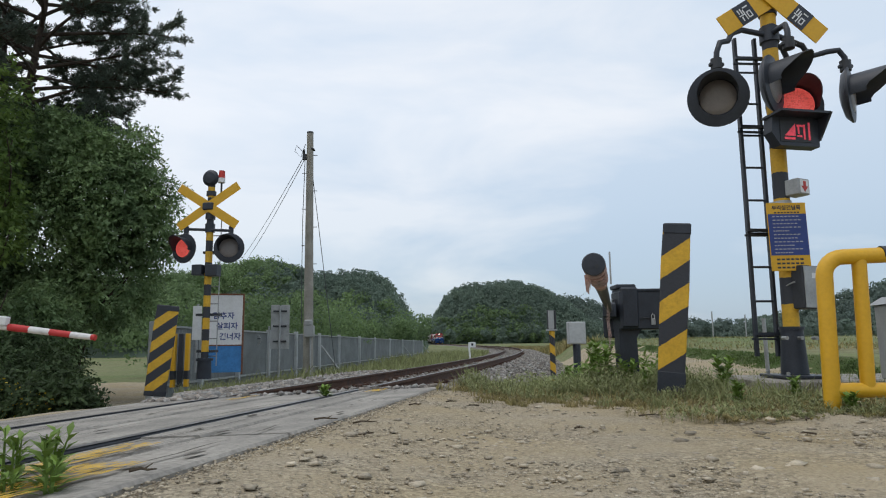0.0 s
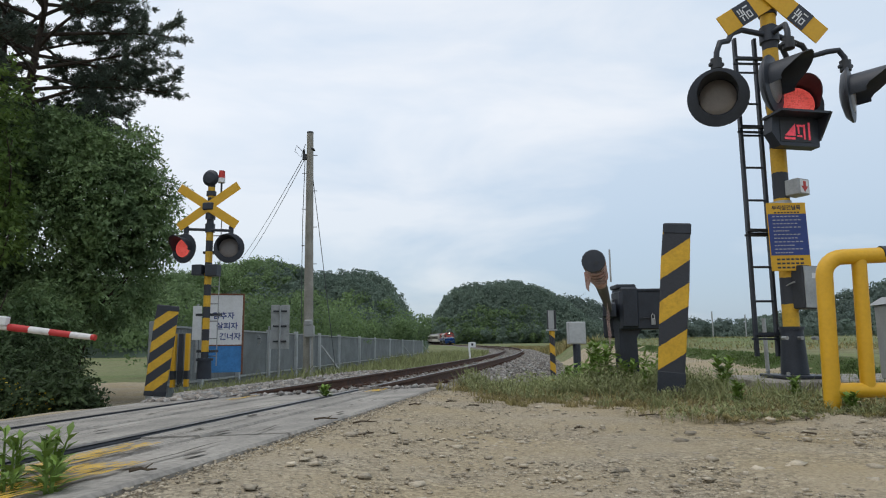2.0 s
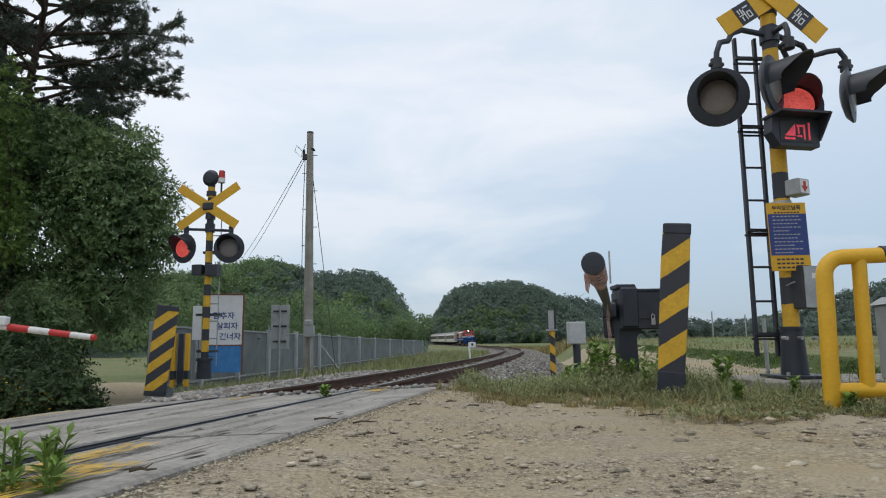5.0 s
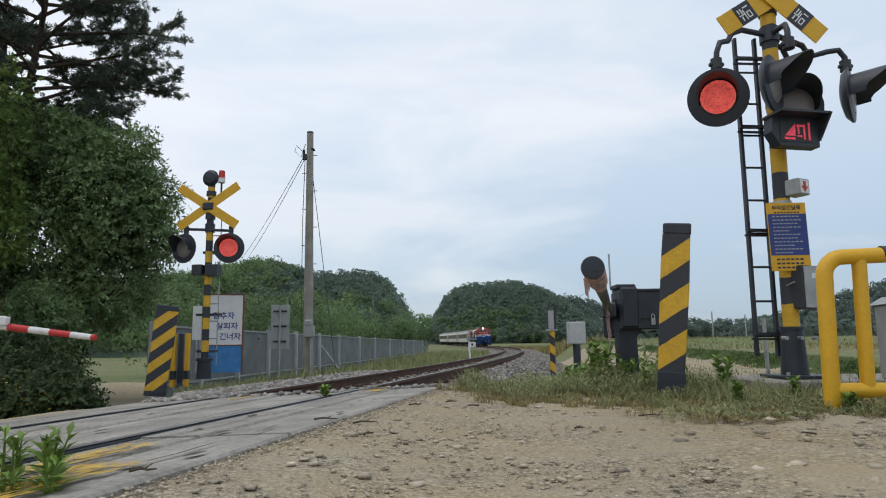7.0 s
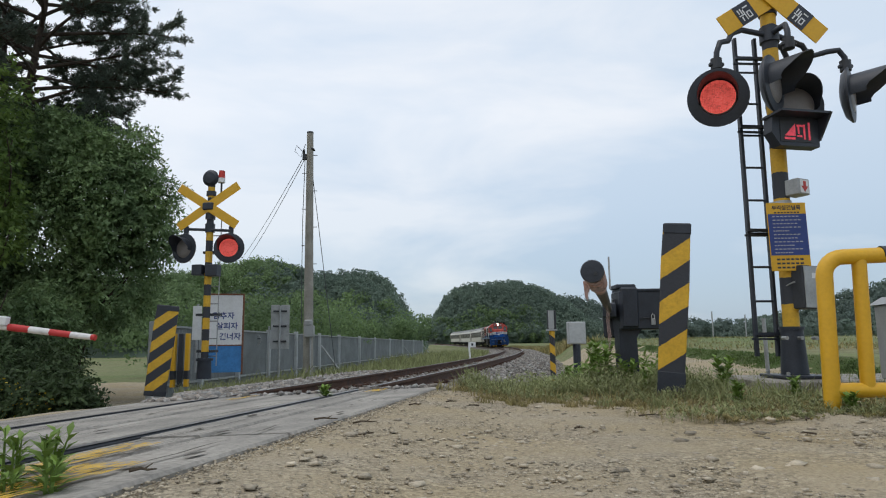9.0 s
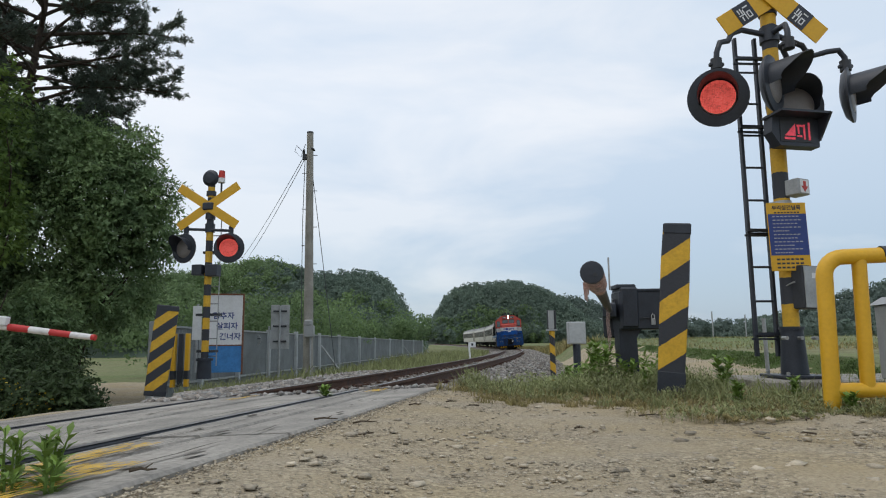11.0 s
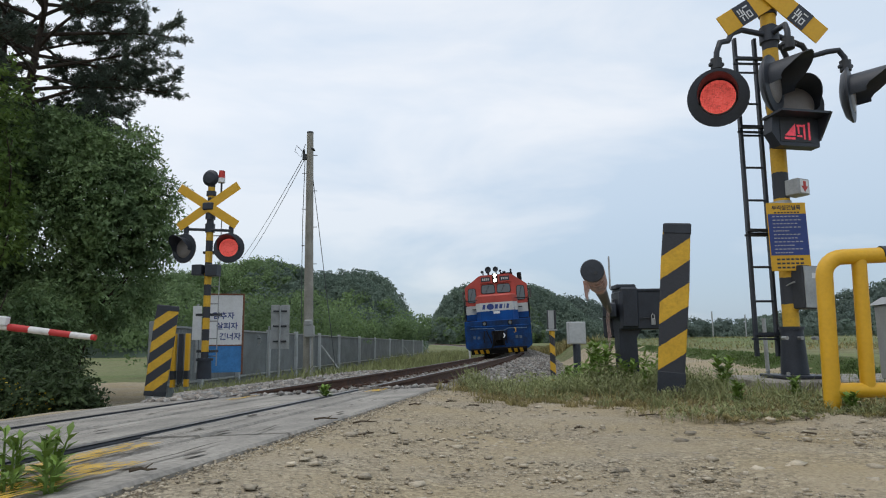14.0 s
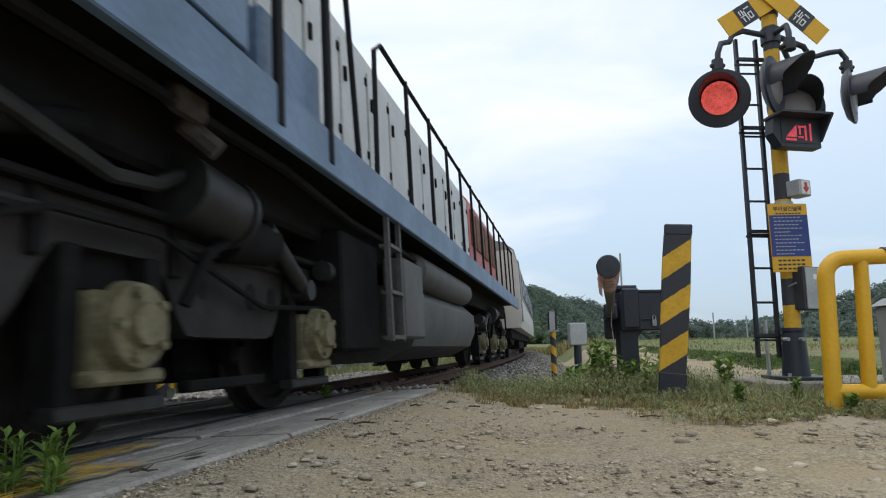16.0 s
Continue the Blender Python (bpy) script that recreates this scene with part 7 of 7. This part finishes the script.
for sgn in (-1, 1):
    hr = sub("handrail", loco, None, "dark walkway handrail")
    part("top_rail", Shape().tube([(sgn * 1.5, -4.5, 1.75), (sgn * 1.5, -4.55, 2.85), (sgn * 1.5, -4.75, 2.99), (sgn * 1.5, -12, 2.99), (sgn * 1.5, -17.6, 2.99)], 0.022, 7), RUBBER, hr, smooth=True)
    part("front_rail", Shape().tube([(sgn * 1.51, -2.3, 3.2), (sgn * 1.51, -3.55, 3.05), (sgn * 1.51, -3.85, 2.9), (sgn * 1.51, -4.05, 1.5)], 0.022, 7), RUBBER, hr, smooth=True)
    for k in range(12):
        part("stanchion", Shape().box((sgn * 1.52, -5.55 - k * 1.05, 2.3), (0.035, 0.05, 1.4), 0.006), RUBBER, hr)
    for y0 in (-2.65, -3.35):
        part("door_post", Shape().box((sgn * 1.54, y0, 2.4), (0.04, 0.07, 1.8), 0.006), RUBBER, hr)
    part("nose_rail", Shape().tube([(sgn * 1.52, 0.86, 1.62), (sgn * 1.52, 0.86, 2.55), (sgn * 1.48, 0.80, 2.62), (sgn * 1.2, 0.70, 2.64), (sgn * 0.9, 0.6, 2.66)], 0.02, 7), RUBBER, hr, smooth=True)
    part("nose_rail", Shape().tube([(sgn * 1.52, 0.45, 1.62), (sgn * 1.52, 0.45, 2.4), (sgn * 1.46, 0.2, 2.45)], 0.02, 7), RUBBER, hr, smooth=True)
    part("sandbox", Shape().box((sgn * 1.22, -3.0, 1.95), (0.5, 0.8, 0.45), 0.02), T_SILL, hr)
    st_ = sub("steps", loco, None, "boarding steps")
    for z in (0.45, 0.85, 1.2):
        part("tread", Shape().box((sgn * 1.42, 0.55, z), (0.26, 0.5, 0.035)), T_STEP, st_)
    part("step_side", Shape().box((sgn * 1.51, 0.30, 0.95), (0.035, 0.05, 1.2)).box((sgn * 1.30, 0.35, 0.9), (0.03, 0.5, 1.1)), T_STEP, st_)
    ld = sub("side_ladder", loco, None, "pale grey side ladder")
    for y0 in (-4.65, -5.0):
        part("ladder_rail", Shape().box((sgn * 1.51, y0, 0.98), (0.04, 0.04, 1.1)), T_TANK, ld)
    for z in (0.46, 0.82, 1.2):
        part("tread", Shape().box((sgn * 1.49, -4.82, z), (0.10, 0.34, 0.03)), T_TANK, ld)
    part("tool_box", Shape().box((sgn * 1.4, -5.55, 0.82), (0.2, 0.75, 0.72), 0.02), T_TANK, loco)
    part("air_tank", Shape().cyl((sgn * 1.26, -6.35, 1.22), (sgn * 1.26, -9.6, 1.22), 0.19, n=18).cyl((sgn * 1.26, -6.25, 1.22), (sgn * 1.26, -6.35, 1.22), 0.12, 0.19, 18), T_TANK, loco, smooth=True)
    part("side_fitting", Shape().box((sgn * 1.38, -2.1, 1.42), (0.08, 0.22, 0.12), 0.02).cyl((sgn * 1.3, -2.2, 1.38), (sgn * 1.42, -2.28, 1.26), 0.05, n=8), T_GRIME, loco)
    part("equipment_box", Shape().box((sgn * 1.05, -4.6, 0.82), (0.5, 0.9, 0.9), 0.02), T_DARK, loco)
    part("conduit", Shape().tube([(sgn * 1.38, 0.2, 1.40), (sgn * 1.38, -3.0, 1.40), (sgn * 1.36, -4.2, 1.32), (sgn * 1.36, -6.2, 1.30)], 0.03, 6), T_DARK, loco)
    part("sill_fitting", Shape().box((sgn * 1.42, -0.75, 1.42), (0.06, 0.2, 0.18), 0.01), T_GRIME, loco)
tk = Shape().prism([(-1.38, 0.62), (-1.28, 0.40), (-0.95, 0.26), (0.95, 0.26), (1.28, 0.40), (1.38, 0.62), (1.38, 0.88), (1.2, 1.06), (-1.2, 1.06), (-1.38, 0.88)], -10.1, -6.2)
part("fuel_tank", tk, T_TANK, loco, "dusty grey fuel tank", smooth=True)

T_PIPE = mat("oily_dark_fittings", (0.032, 0.032, 0.031), 0.55, 0.1, var=0.4, scale=9, fine=40, bump=0.15)
T_FRAME = mat("brown_bogie_frame_grime", (0.036, 0.032, 0.030), 0.75, 0.0, var=0.4, scale=5, fine=35, bump=0.2, spec=0.3)
T_WHEEL = mat("grimy_wheel_steel", (0.032, 0.027, 0.024), 0.8, 0.1, var=0.4, scale=8, spec=0.2)
wheels = []


def wheelset(parent, y, r=0.508, keep=True):
    ws = Shape()
    for sgn in (-1, 1):
        ws.lathe([(r + 0.028, -0.07), (r + 0.028, -0.05), (r, -0.04), (r - 0.006, 0.065), (r - 0.07, 0.065), (r - 0.09, 0.03), (0.16, 0.01), (0.15, 0.08), (0.06, 0.08)], 40, pose(sgn * 0.753, 0, 0, 0, 90 * sgn, 0))
    ws.cyl((-0.9, 0, 0), (0.9, 0, 0), 0.085, n=16)
    w = part("wheelset", ws, T_WHEEL, parent, "pair of rusty steel wheels on axle", smooth=True)
    w.matrix_basis = pose(0, y, r)
    if keep:
        wheels.append((w, y, r))
    return w


def loco_bogie(y0, flip):
    bg = sub("bogie", loco, pose(0, y0, 0, 0, 0, 180 if flip else 0), "grimy three-axle bogie")
    for sgn in (-1, 1):
        x = sgn * 1.0
        # upper edge nearly straight; below, arches over the axle boxes and a rounded belly between them
        low = []
        for u in np.linspace(-2.7, 2.7, 73):
            v = abs((u + 0.965) % 1.93 - 0.965)
            low.append((u, 0.80 - 0.34 * float(smooth(0.27, 0.55, v)) if abs(u) < 2.2 else 0.80 - 0.06 * float(smooth(0.3, 0.6, v))))
        prof = low + [(2.72, 0.98), (1.5, 0.96), (0.6, 1.02), (-0.6, 1.02), (-1.5, 0.96), (-2.72, 0.98)]
        part("side_frame", Shape().prism(prof, x - 0.07, x + 0.07, "x"), T_FRAME, bg)
        for y in (-1.93, 0, 1.93):
            bx = Shape().box((0, 0, -0.02), (0.20, 0.34, 0.36), 0.03).box((sgn * 0.03, 0, -0.18), (0.20, 0.42, 0.06), 0.015)
            bx.cyl((sgn * 0.1, 0, 0.02), (sgn * 0.17, 0, 0.02), 0.185, 0.17, 20).cyl((sgn * 0.17, 0, 0.02), (sgn * 0.215, 0, 0.02), 0.095, 0.085, n=16)
            for q in range(5):
                a = q * 2 * math.pi / 5
                bx.cyl((sgn * 0.17, 0.135 * math.cos(a), 0.02 + 0.135 * math.sin(a)), (sgn * 0.20, 0.135 * math.cos(a), 0.02 + 0.135 * math.sin(a)), 0.024, n=6)
            part("axle_box", bx, T_CREAM, bg, "cream-painted axle box", smooth=True).matrix_basis = pose(sgn * 1.05, y, 0.47)
            for q in (-0.24, 0.24):
                part("pedestal", Shape().box((sgn * 1.03, y + q, 0.49), (0.14, 0.10, 0.62), 0.01), T_DARK, bg)
            part("tie_bar", Shape().box((sgn * 1.07, y, 0.17), (0.10, 0.62, 0.06), 0.01), T_PIPE, bg, "worn steel tie bar")
        for y in (-1.0, 1.0):
            part("coil_spring", Shape().tube([(x + sgn * 0.06 + 0.09 * math.cos(a), y + 0.09 * math.sin(a), 0.98 + a * 0.0062) for a in np.linspace(0, 44, 70)], 0.018, 5), T_DARK, bg)
            part("brake_cylinder", Shape().cyl((x + sgn * 0.12, y - 0.25, 1.02), (x + sgn * 0.12, y + 0.25, 0.98), 0.13, n=16), T_DARK, bg, smooth=True)
            part("brake_lever", Shape().tube([(x + sgn * 0.2, y + 0.2, 1.0), (x + sgn * 0.2, y + 0.5, 0.85), (x + sgn * 0.14, y + 0.6, 0.6)], 0.03, 6), T_DARK, bg)
            part("brake_beam", Shape().box((x - sgn * 0.0, y, 0.22), (0.08, 0.8, 0.06), 0.01), T_DARK, bg)
        part("air_pipe", Shape().tube([(x + sgn * 0.13, -2.5, 0.70), (x + sgn * 0.13, -1.2, 0.64), (x + sgn * 0.15, -0.2, 0.90), (x + sgn * 0.15, 0.4, 0.90), (x + sgn * 0.13, 1.2, 0.64), (x + sgn * 0.13, 2.5, 0.70)], 0.018, 6), T_DARK, bg)
        part("end_spring", Shape().cyl((x + sgn * 0.1, 2.5, 0.80), (x + sgn * 0.1, 2.95, 0.80), 0.10, n=14), T_GRIME, bg, smooth=True)
        for y in (-2.5, -1.38, -0.55, 0.55, 1.38, 2.5):
            part("brake_shoe", Shape().box((sgn * 0.80, y, 0.50), (0.12, 0.09, 0.36), 0.02), T_DARK, bg)
            part("brake_hanger", Shape().cyl((sgn * 0.92, y, 0.95), (sgn * 0.90, y, 0.42), 0.03, n=6), T_DARK, bg)
        for y in (-1.6, -0.4, 0.4, 1.6):
            part("frame_rib", Shape().box((x + sgn * 0.08, y, 0.86), (0.05, 0.06, 0.26), 0.01), T_DARK, bg)
        part("frame_flange", Shape().box((x + sgn * 0.03, 0, 1.0), (0.22, 4.6, 0.04), 0.01), T_DARK, bg)
        part("damper", Shape().cyl((x + sgn * 0.16, 0.3, 1.24), (x + sgn * 0.16, 1.6, 0.86), 0.055, n=10).cyl((x + sgn * 0.16, 1.2, 0.98), (x + sgn * 0.16, 1.75, 0.82), 0.075, n=10), T_DARK, bg, smooth=True)
        part("sand_pipe", Shape().tube([(x + sgn * 0.2, 2.6, 1.3), (x + sgn * 0.2, 2.7, 0.7), (x - sgn * 0.2, 2.62, 0.15)], 0.025, 6), T_DARK, bg)
        # frame holes are flat black ovals, their inner shade put into the colour
        for y, w_ in ((-1.42, 0.075), (-1.16, 0.08), (-0.66, 0.05), (0.66, 0.05), (1.16, 0.08), (1.42, 0.075)):
            oval = [(y + w_ * 0.75 * math.cos(q), 0.70 + w_ * math.sin(q)) for q in np.linspace(0, 2 * math.pi, 18)[:-1]]
            part("slot", Shape().prism(oval, x + sgn * 0.062, x + sgn * 0.075, "x"), RUBBER, bg)
        for q in (-1, 1):
            part("frame_lip", Shape().tube([(x + sgn * 0.085, q * 1.55, 0.90), (x + sgn * 0.085, q * 0.4, 0.90)], 0.028, 8), T_PIPE, bg)
        part("brake_drum", Shape().cyl((x + sgn * 0.17, -0.28, 1.14), (x + sgn * 0.17, -0.72, 1.10), 0.17, n=20).cyl((x + sgn * 0.17, -0.72, 1.10), (x + sgn * 0.17, -0.76, 1.10), 0.185, n=20).cyl((x + sgn * 0.17, -0.76, 1.10), (x + sgn * 0.17, -1.0, 1.06), 0.05, n=10), T_PIPE, bg, smooth=True)
        part("link_rod", Shape().cyl((x + sgn * 0.18, -1.15, 1.10), (x + sgn * 0.16, -1.72, 0.78), 0.055, n=10).cyl((x + sgn * 0.05, -1.72, 0.78), (x + sgn * 0.22, -1.72, 0.78), 0.07, n=12), T_PIPE, bg, smooth=True)
        part("damper", Shape().cyl((x + sgn * 0.18, -2.0, 0.95), (x + sgn * 0.18, -2.42, 0.93), 0.075, n=14).cyl((x + sgn * 0.18, -2.42, 0.93), (x + sgn * 0.18, -2.56, 0.93), 0.10, n=14), T_PIPE, bg, smooth=True)
        part("pipe", Shape().tube([(x + sgn * 0.22, 0.9, 1.22), (x + sgn * 0.22, 0.2, 1.06), (x + sgn * 0.2, -0.1, 1.10), (x + sgn * 0.2, -0.3, 1.20)], 0.035, 8), T_PIPE, bg, smooth=True)
    for y in (-1.93, 0, 1.93):
        part("traction_motor", Shape().box((0, y - 0.45 * (1 if y > -1 else -1), 0.56), (1.3, 0.7, 0.66), 0.06), T_DARK, bg)
    part("transom", Shape().box((0, 0, 0.8), (2.0, 0.6, 0.3)).box((0, 1.0, 0.8), (2.0, 0.3, 0.26)).box((0, -1.0, 0.8), (2.0, 0.3, 0.26)), T_DARK, bg)
    for y in (-1.93, 0, 1.93):
        wheelset(bg, y)


loco_bogie(-2.05, False)
loco_bogie(-14.6, True)

# ---- passenger coaches ----
COACH_L = 23.0
T_CREAMY = mat("coach_cream_paint", (0.62, 0.60, 0.55), 0.45, var=0.12, scale=1.2)
T_TINT = mat("tinted_coach_glass", (0.035, 0.035, 0.035), 0.3, var=0.1, bump=0, spec=0.3)
T_BAND = mat("coach_dark_window_band", (0.10, 0.075, 0.06), 0.4, var=0.2, scale=1.5)


def coach():
    c = thing("passenger_coach", "cream passenger coach with dark window band and orange-brown ends", "railway coach", group="train coaches")
    prof = [(-1.5, 0.95), (1.5, 0.95), (1.56, 1.3), (1.56, 2.9), (1.45, 3.35), (-1.45, 3.35), (-1.56, 2.9), (-1.56, 1.3)]
    part("body", Shape().prism(prof, -COACH_L / 2 + 0.4, COACH_L / 2 - 0.4), T_CREAMY, c)
    part("roof", Shape().prism([(-1.47, 3.35), (1.47, 3.35), (1.15, 3.62), (0.5, 3.76), (-0.5, 3.76), (-1.15, 3.62)], -COACH_L / 2 + 0.4, COACH_L / 2 - 0.4), T_ROOF, c)
    for k in range(3):
        part("roof_unit", Shape().box((0, -7 + 7 * k, 3.80), (1.3, 2.4, 0.24), 0.05), T_ROOF, c)
    for sgn in (-1, 1):
        part("band", Shape().box((sgn * 1.562, 0, 2.42), (0.012, COACH_L - 3.4, 1.05)), T_BAND, c)
        for k in range(9):
            w_ = sub("window", c, pose(sgn * 1.572, -8.0 + 2.0 * k, 2.45))
            part("window_frame", Shape().box((0, 0, 0), (0.012, 1.42, 0.76)), T_DARK, w_)
            part("pane", Shape().box((sgn * 0.008, 0, 0), (0.008, 1.32, 0.66)), T_TINT, w_)
        for y in (-10.4, 10.4):
            part("door", Shape().box((sgn * 1.565, y, 2.1), (0.02, 0.8, 1.9), 0.005), T_BAND, c)
    part("underframe", Shape().box((0, 0, 0.80), (2.4, COACH_L - 1, 0.3)).box((0, 0, 0.55), (2.2, 6, 0.5), 0.04), T_DARK, c)
    for y in (-COACH_L / 2 + 0.2, COACH_L / 2 - 0.2):
        part("gangway", Shape().box((0, y, 2.1), (1.1, 0.5, 2.2), 0.05), RUBBER, c)
    for y in (-7.9, 7.9):
        b = sub("bogie", c, pose(0, y, 0))
        for sgn in (-1, 1):
            part("side_frame", Shape().prism([(-1.7, 0.45), (-1.4, 0.62), (-0.5, 0.45), (0.5, 0.45), (1.4, 0.62), (1.7, 0.45), (1.6, 0.75), (-1.6, 0.75)], sgn * 1.0 - 0.06, sgn * 1.0 + 0.06, "x"), T_DARK, b)
        for q in (-1.15, 1.15):
            wheelset(b, q, 0.43, False)
    return c


coaches = [coach()]
for k in range(2):
    coaches.append(copy_thing(coaches[0], Matrix()))


# ---- what moves ----
def head_s(t):
    """How far along the line the cab front is at t seconds."""
    u = 15.989807 - t
    return 15.483777 * u - 0.5 * 0.078031 * u * u + 0.3 * float(smooth(15.4, 15.8, np.array(t)))


def rail_pose(s_front, s_rear, ahead):
    """A vehicle on two bogies; its origin lies the given way ahead of the front bogie."""
    a, b = line_at(s_front), line_at(s_rear)
    fwd = (a[0] - b[0]).normalized()
    up_ = (a[3] + b[3]).normalized()
    right = fwd.cross(up_).normalized()
    up_ = right.cross(fwd)
    m = Matrix((right, fwd, up_)).transposed().to_4x4()
    return Matrix.Translation(a[0] + fwd * ahead) @ m


# one flash of both lamps lasts 0.975 s; the lit array slides out before its dark lens and back behind it
FLASH, START = 0.975, 0.17


def flash_rows(first, base):
    out_, in_ = base @ pose(0, 0.030, 0), base @ pose(0, -0.045, 0)
    rows, t = [(0.0, in_ if first else out_)], START
    state = not first
    while t < 15.95:
        a, b = (in_, out_) if not state else (out_, in_)
        rows += [(t - 0.034, a), (t, b)]
        state = not state
        t += FLASH / 2
    rows.append((16.0, rows[-1][1]))
    return rows


def motions():
    ts = [0.4 * k for k in range(36)] + [14.4 + 0.2 * k for k in range(9)]
    walk(loco, [(t, rail_pose(head_s(t) + 2.05, head_s(t) + 14.6, 2.05)) for t in ts])
    for k, c in enumerate(coaches):
        off = 18.6 + COACH_L / 2 + k * (COACH_L + 0.3)
        walk(c, [(t, rail_pose(head_s(t) + off - 7.9, head_s(t) + off + 7.9, -7.9)) for t in ts])
    for w, y, r in wheels:
        sgn = -1 if abs(w.parent.matrix_basis.to_euler().z) < 1 else 1
        walk(w, [(0.05 * k, pose(0, y, r) @ Matrix.Rotation(sgn * (head_s(0) - head_s(0.05 * k)) / r, 4, "X")) for k in range(321)])
    for led, first in ((ledA, True), (ledB, False), (fledA, False), (fledB, True)):
        walk(led, flash_rows(first, Matrix()))
    # the lowered arm sways in the wind: turn and dip of its tip
    hub = Vector((-0.17, -0.05, 0.73))
    base_dir = arm_dir.normalized()
    rows = []
    for t, dx, dz in SWAY:
        tip = hub + base_dir * AL + Vector((dx, 0, dz))
        m = look(hub, tip) @ pose(0, 0, 0, -90, 0, 0) @ pose(0, 0, 0, 0, 0, 180)
        rows.append((t, m))
    walk(arm, rows)


# seconds, sideways and upward shift of the arm's tip in metres
SWAY = [(0, 0, 0.0), (0.5, -0.010, -0.032), (1.0, 0, 0.006), (1.5, -0.010, -0.037), (2.0, 0, 0.012), (2.5, -0.010, -0.040), (3.0, 0, 0.012), (3.5, -0.010, -0.040),
        (4.0, 0, 0.010), (4.5, -0.009, -0.034), (5.0, -0.002, 0.004), (5.5, -0.008, -0.028), (6.0, -0.002, -0.004), (6.5, -0.006, -0.021), (7.0, -0.004, -0.012), (7.5, -0.004, -0.014), (8.0, -0.005, -0.018),
        (8.5, -0.004, -0.008), (9.0, -0.006, -0.026), (9.5, -0.001, 0.0), (10.0, -0.008, -0.03), (10.5, 0, 0.004), (11.0, -0.008, -0.03), (11.5, 0, 0.006), (12.0, -0.009, -0.030), (12.5, 0.002, 0.004), (13.0, -0.008, -0.026),
        (13.5, 0, 0.002), (14.0, -0.006, -0.024), (14.5, 0, -0.004), (15.0, -0.003, -0.018), (15.5, 0, -0.010), (15.8, 0.018, -0.012), (16.0, 0.050, -0.006)]
motions()
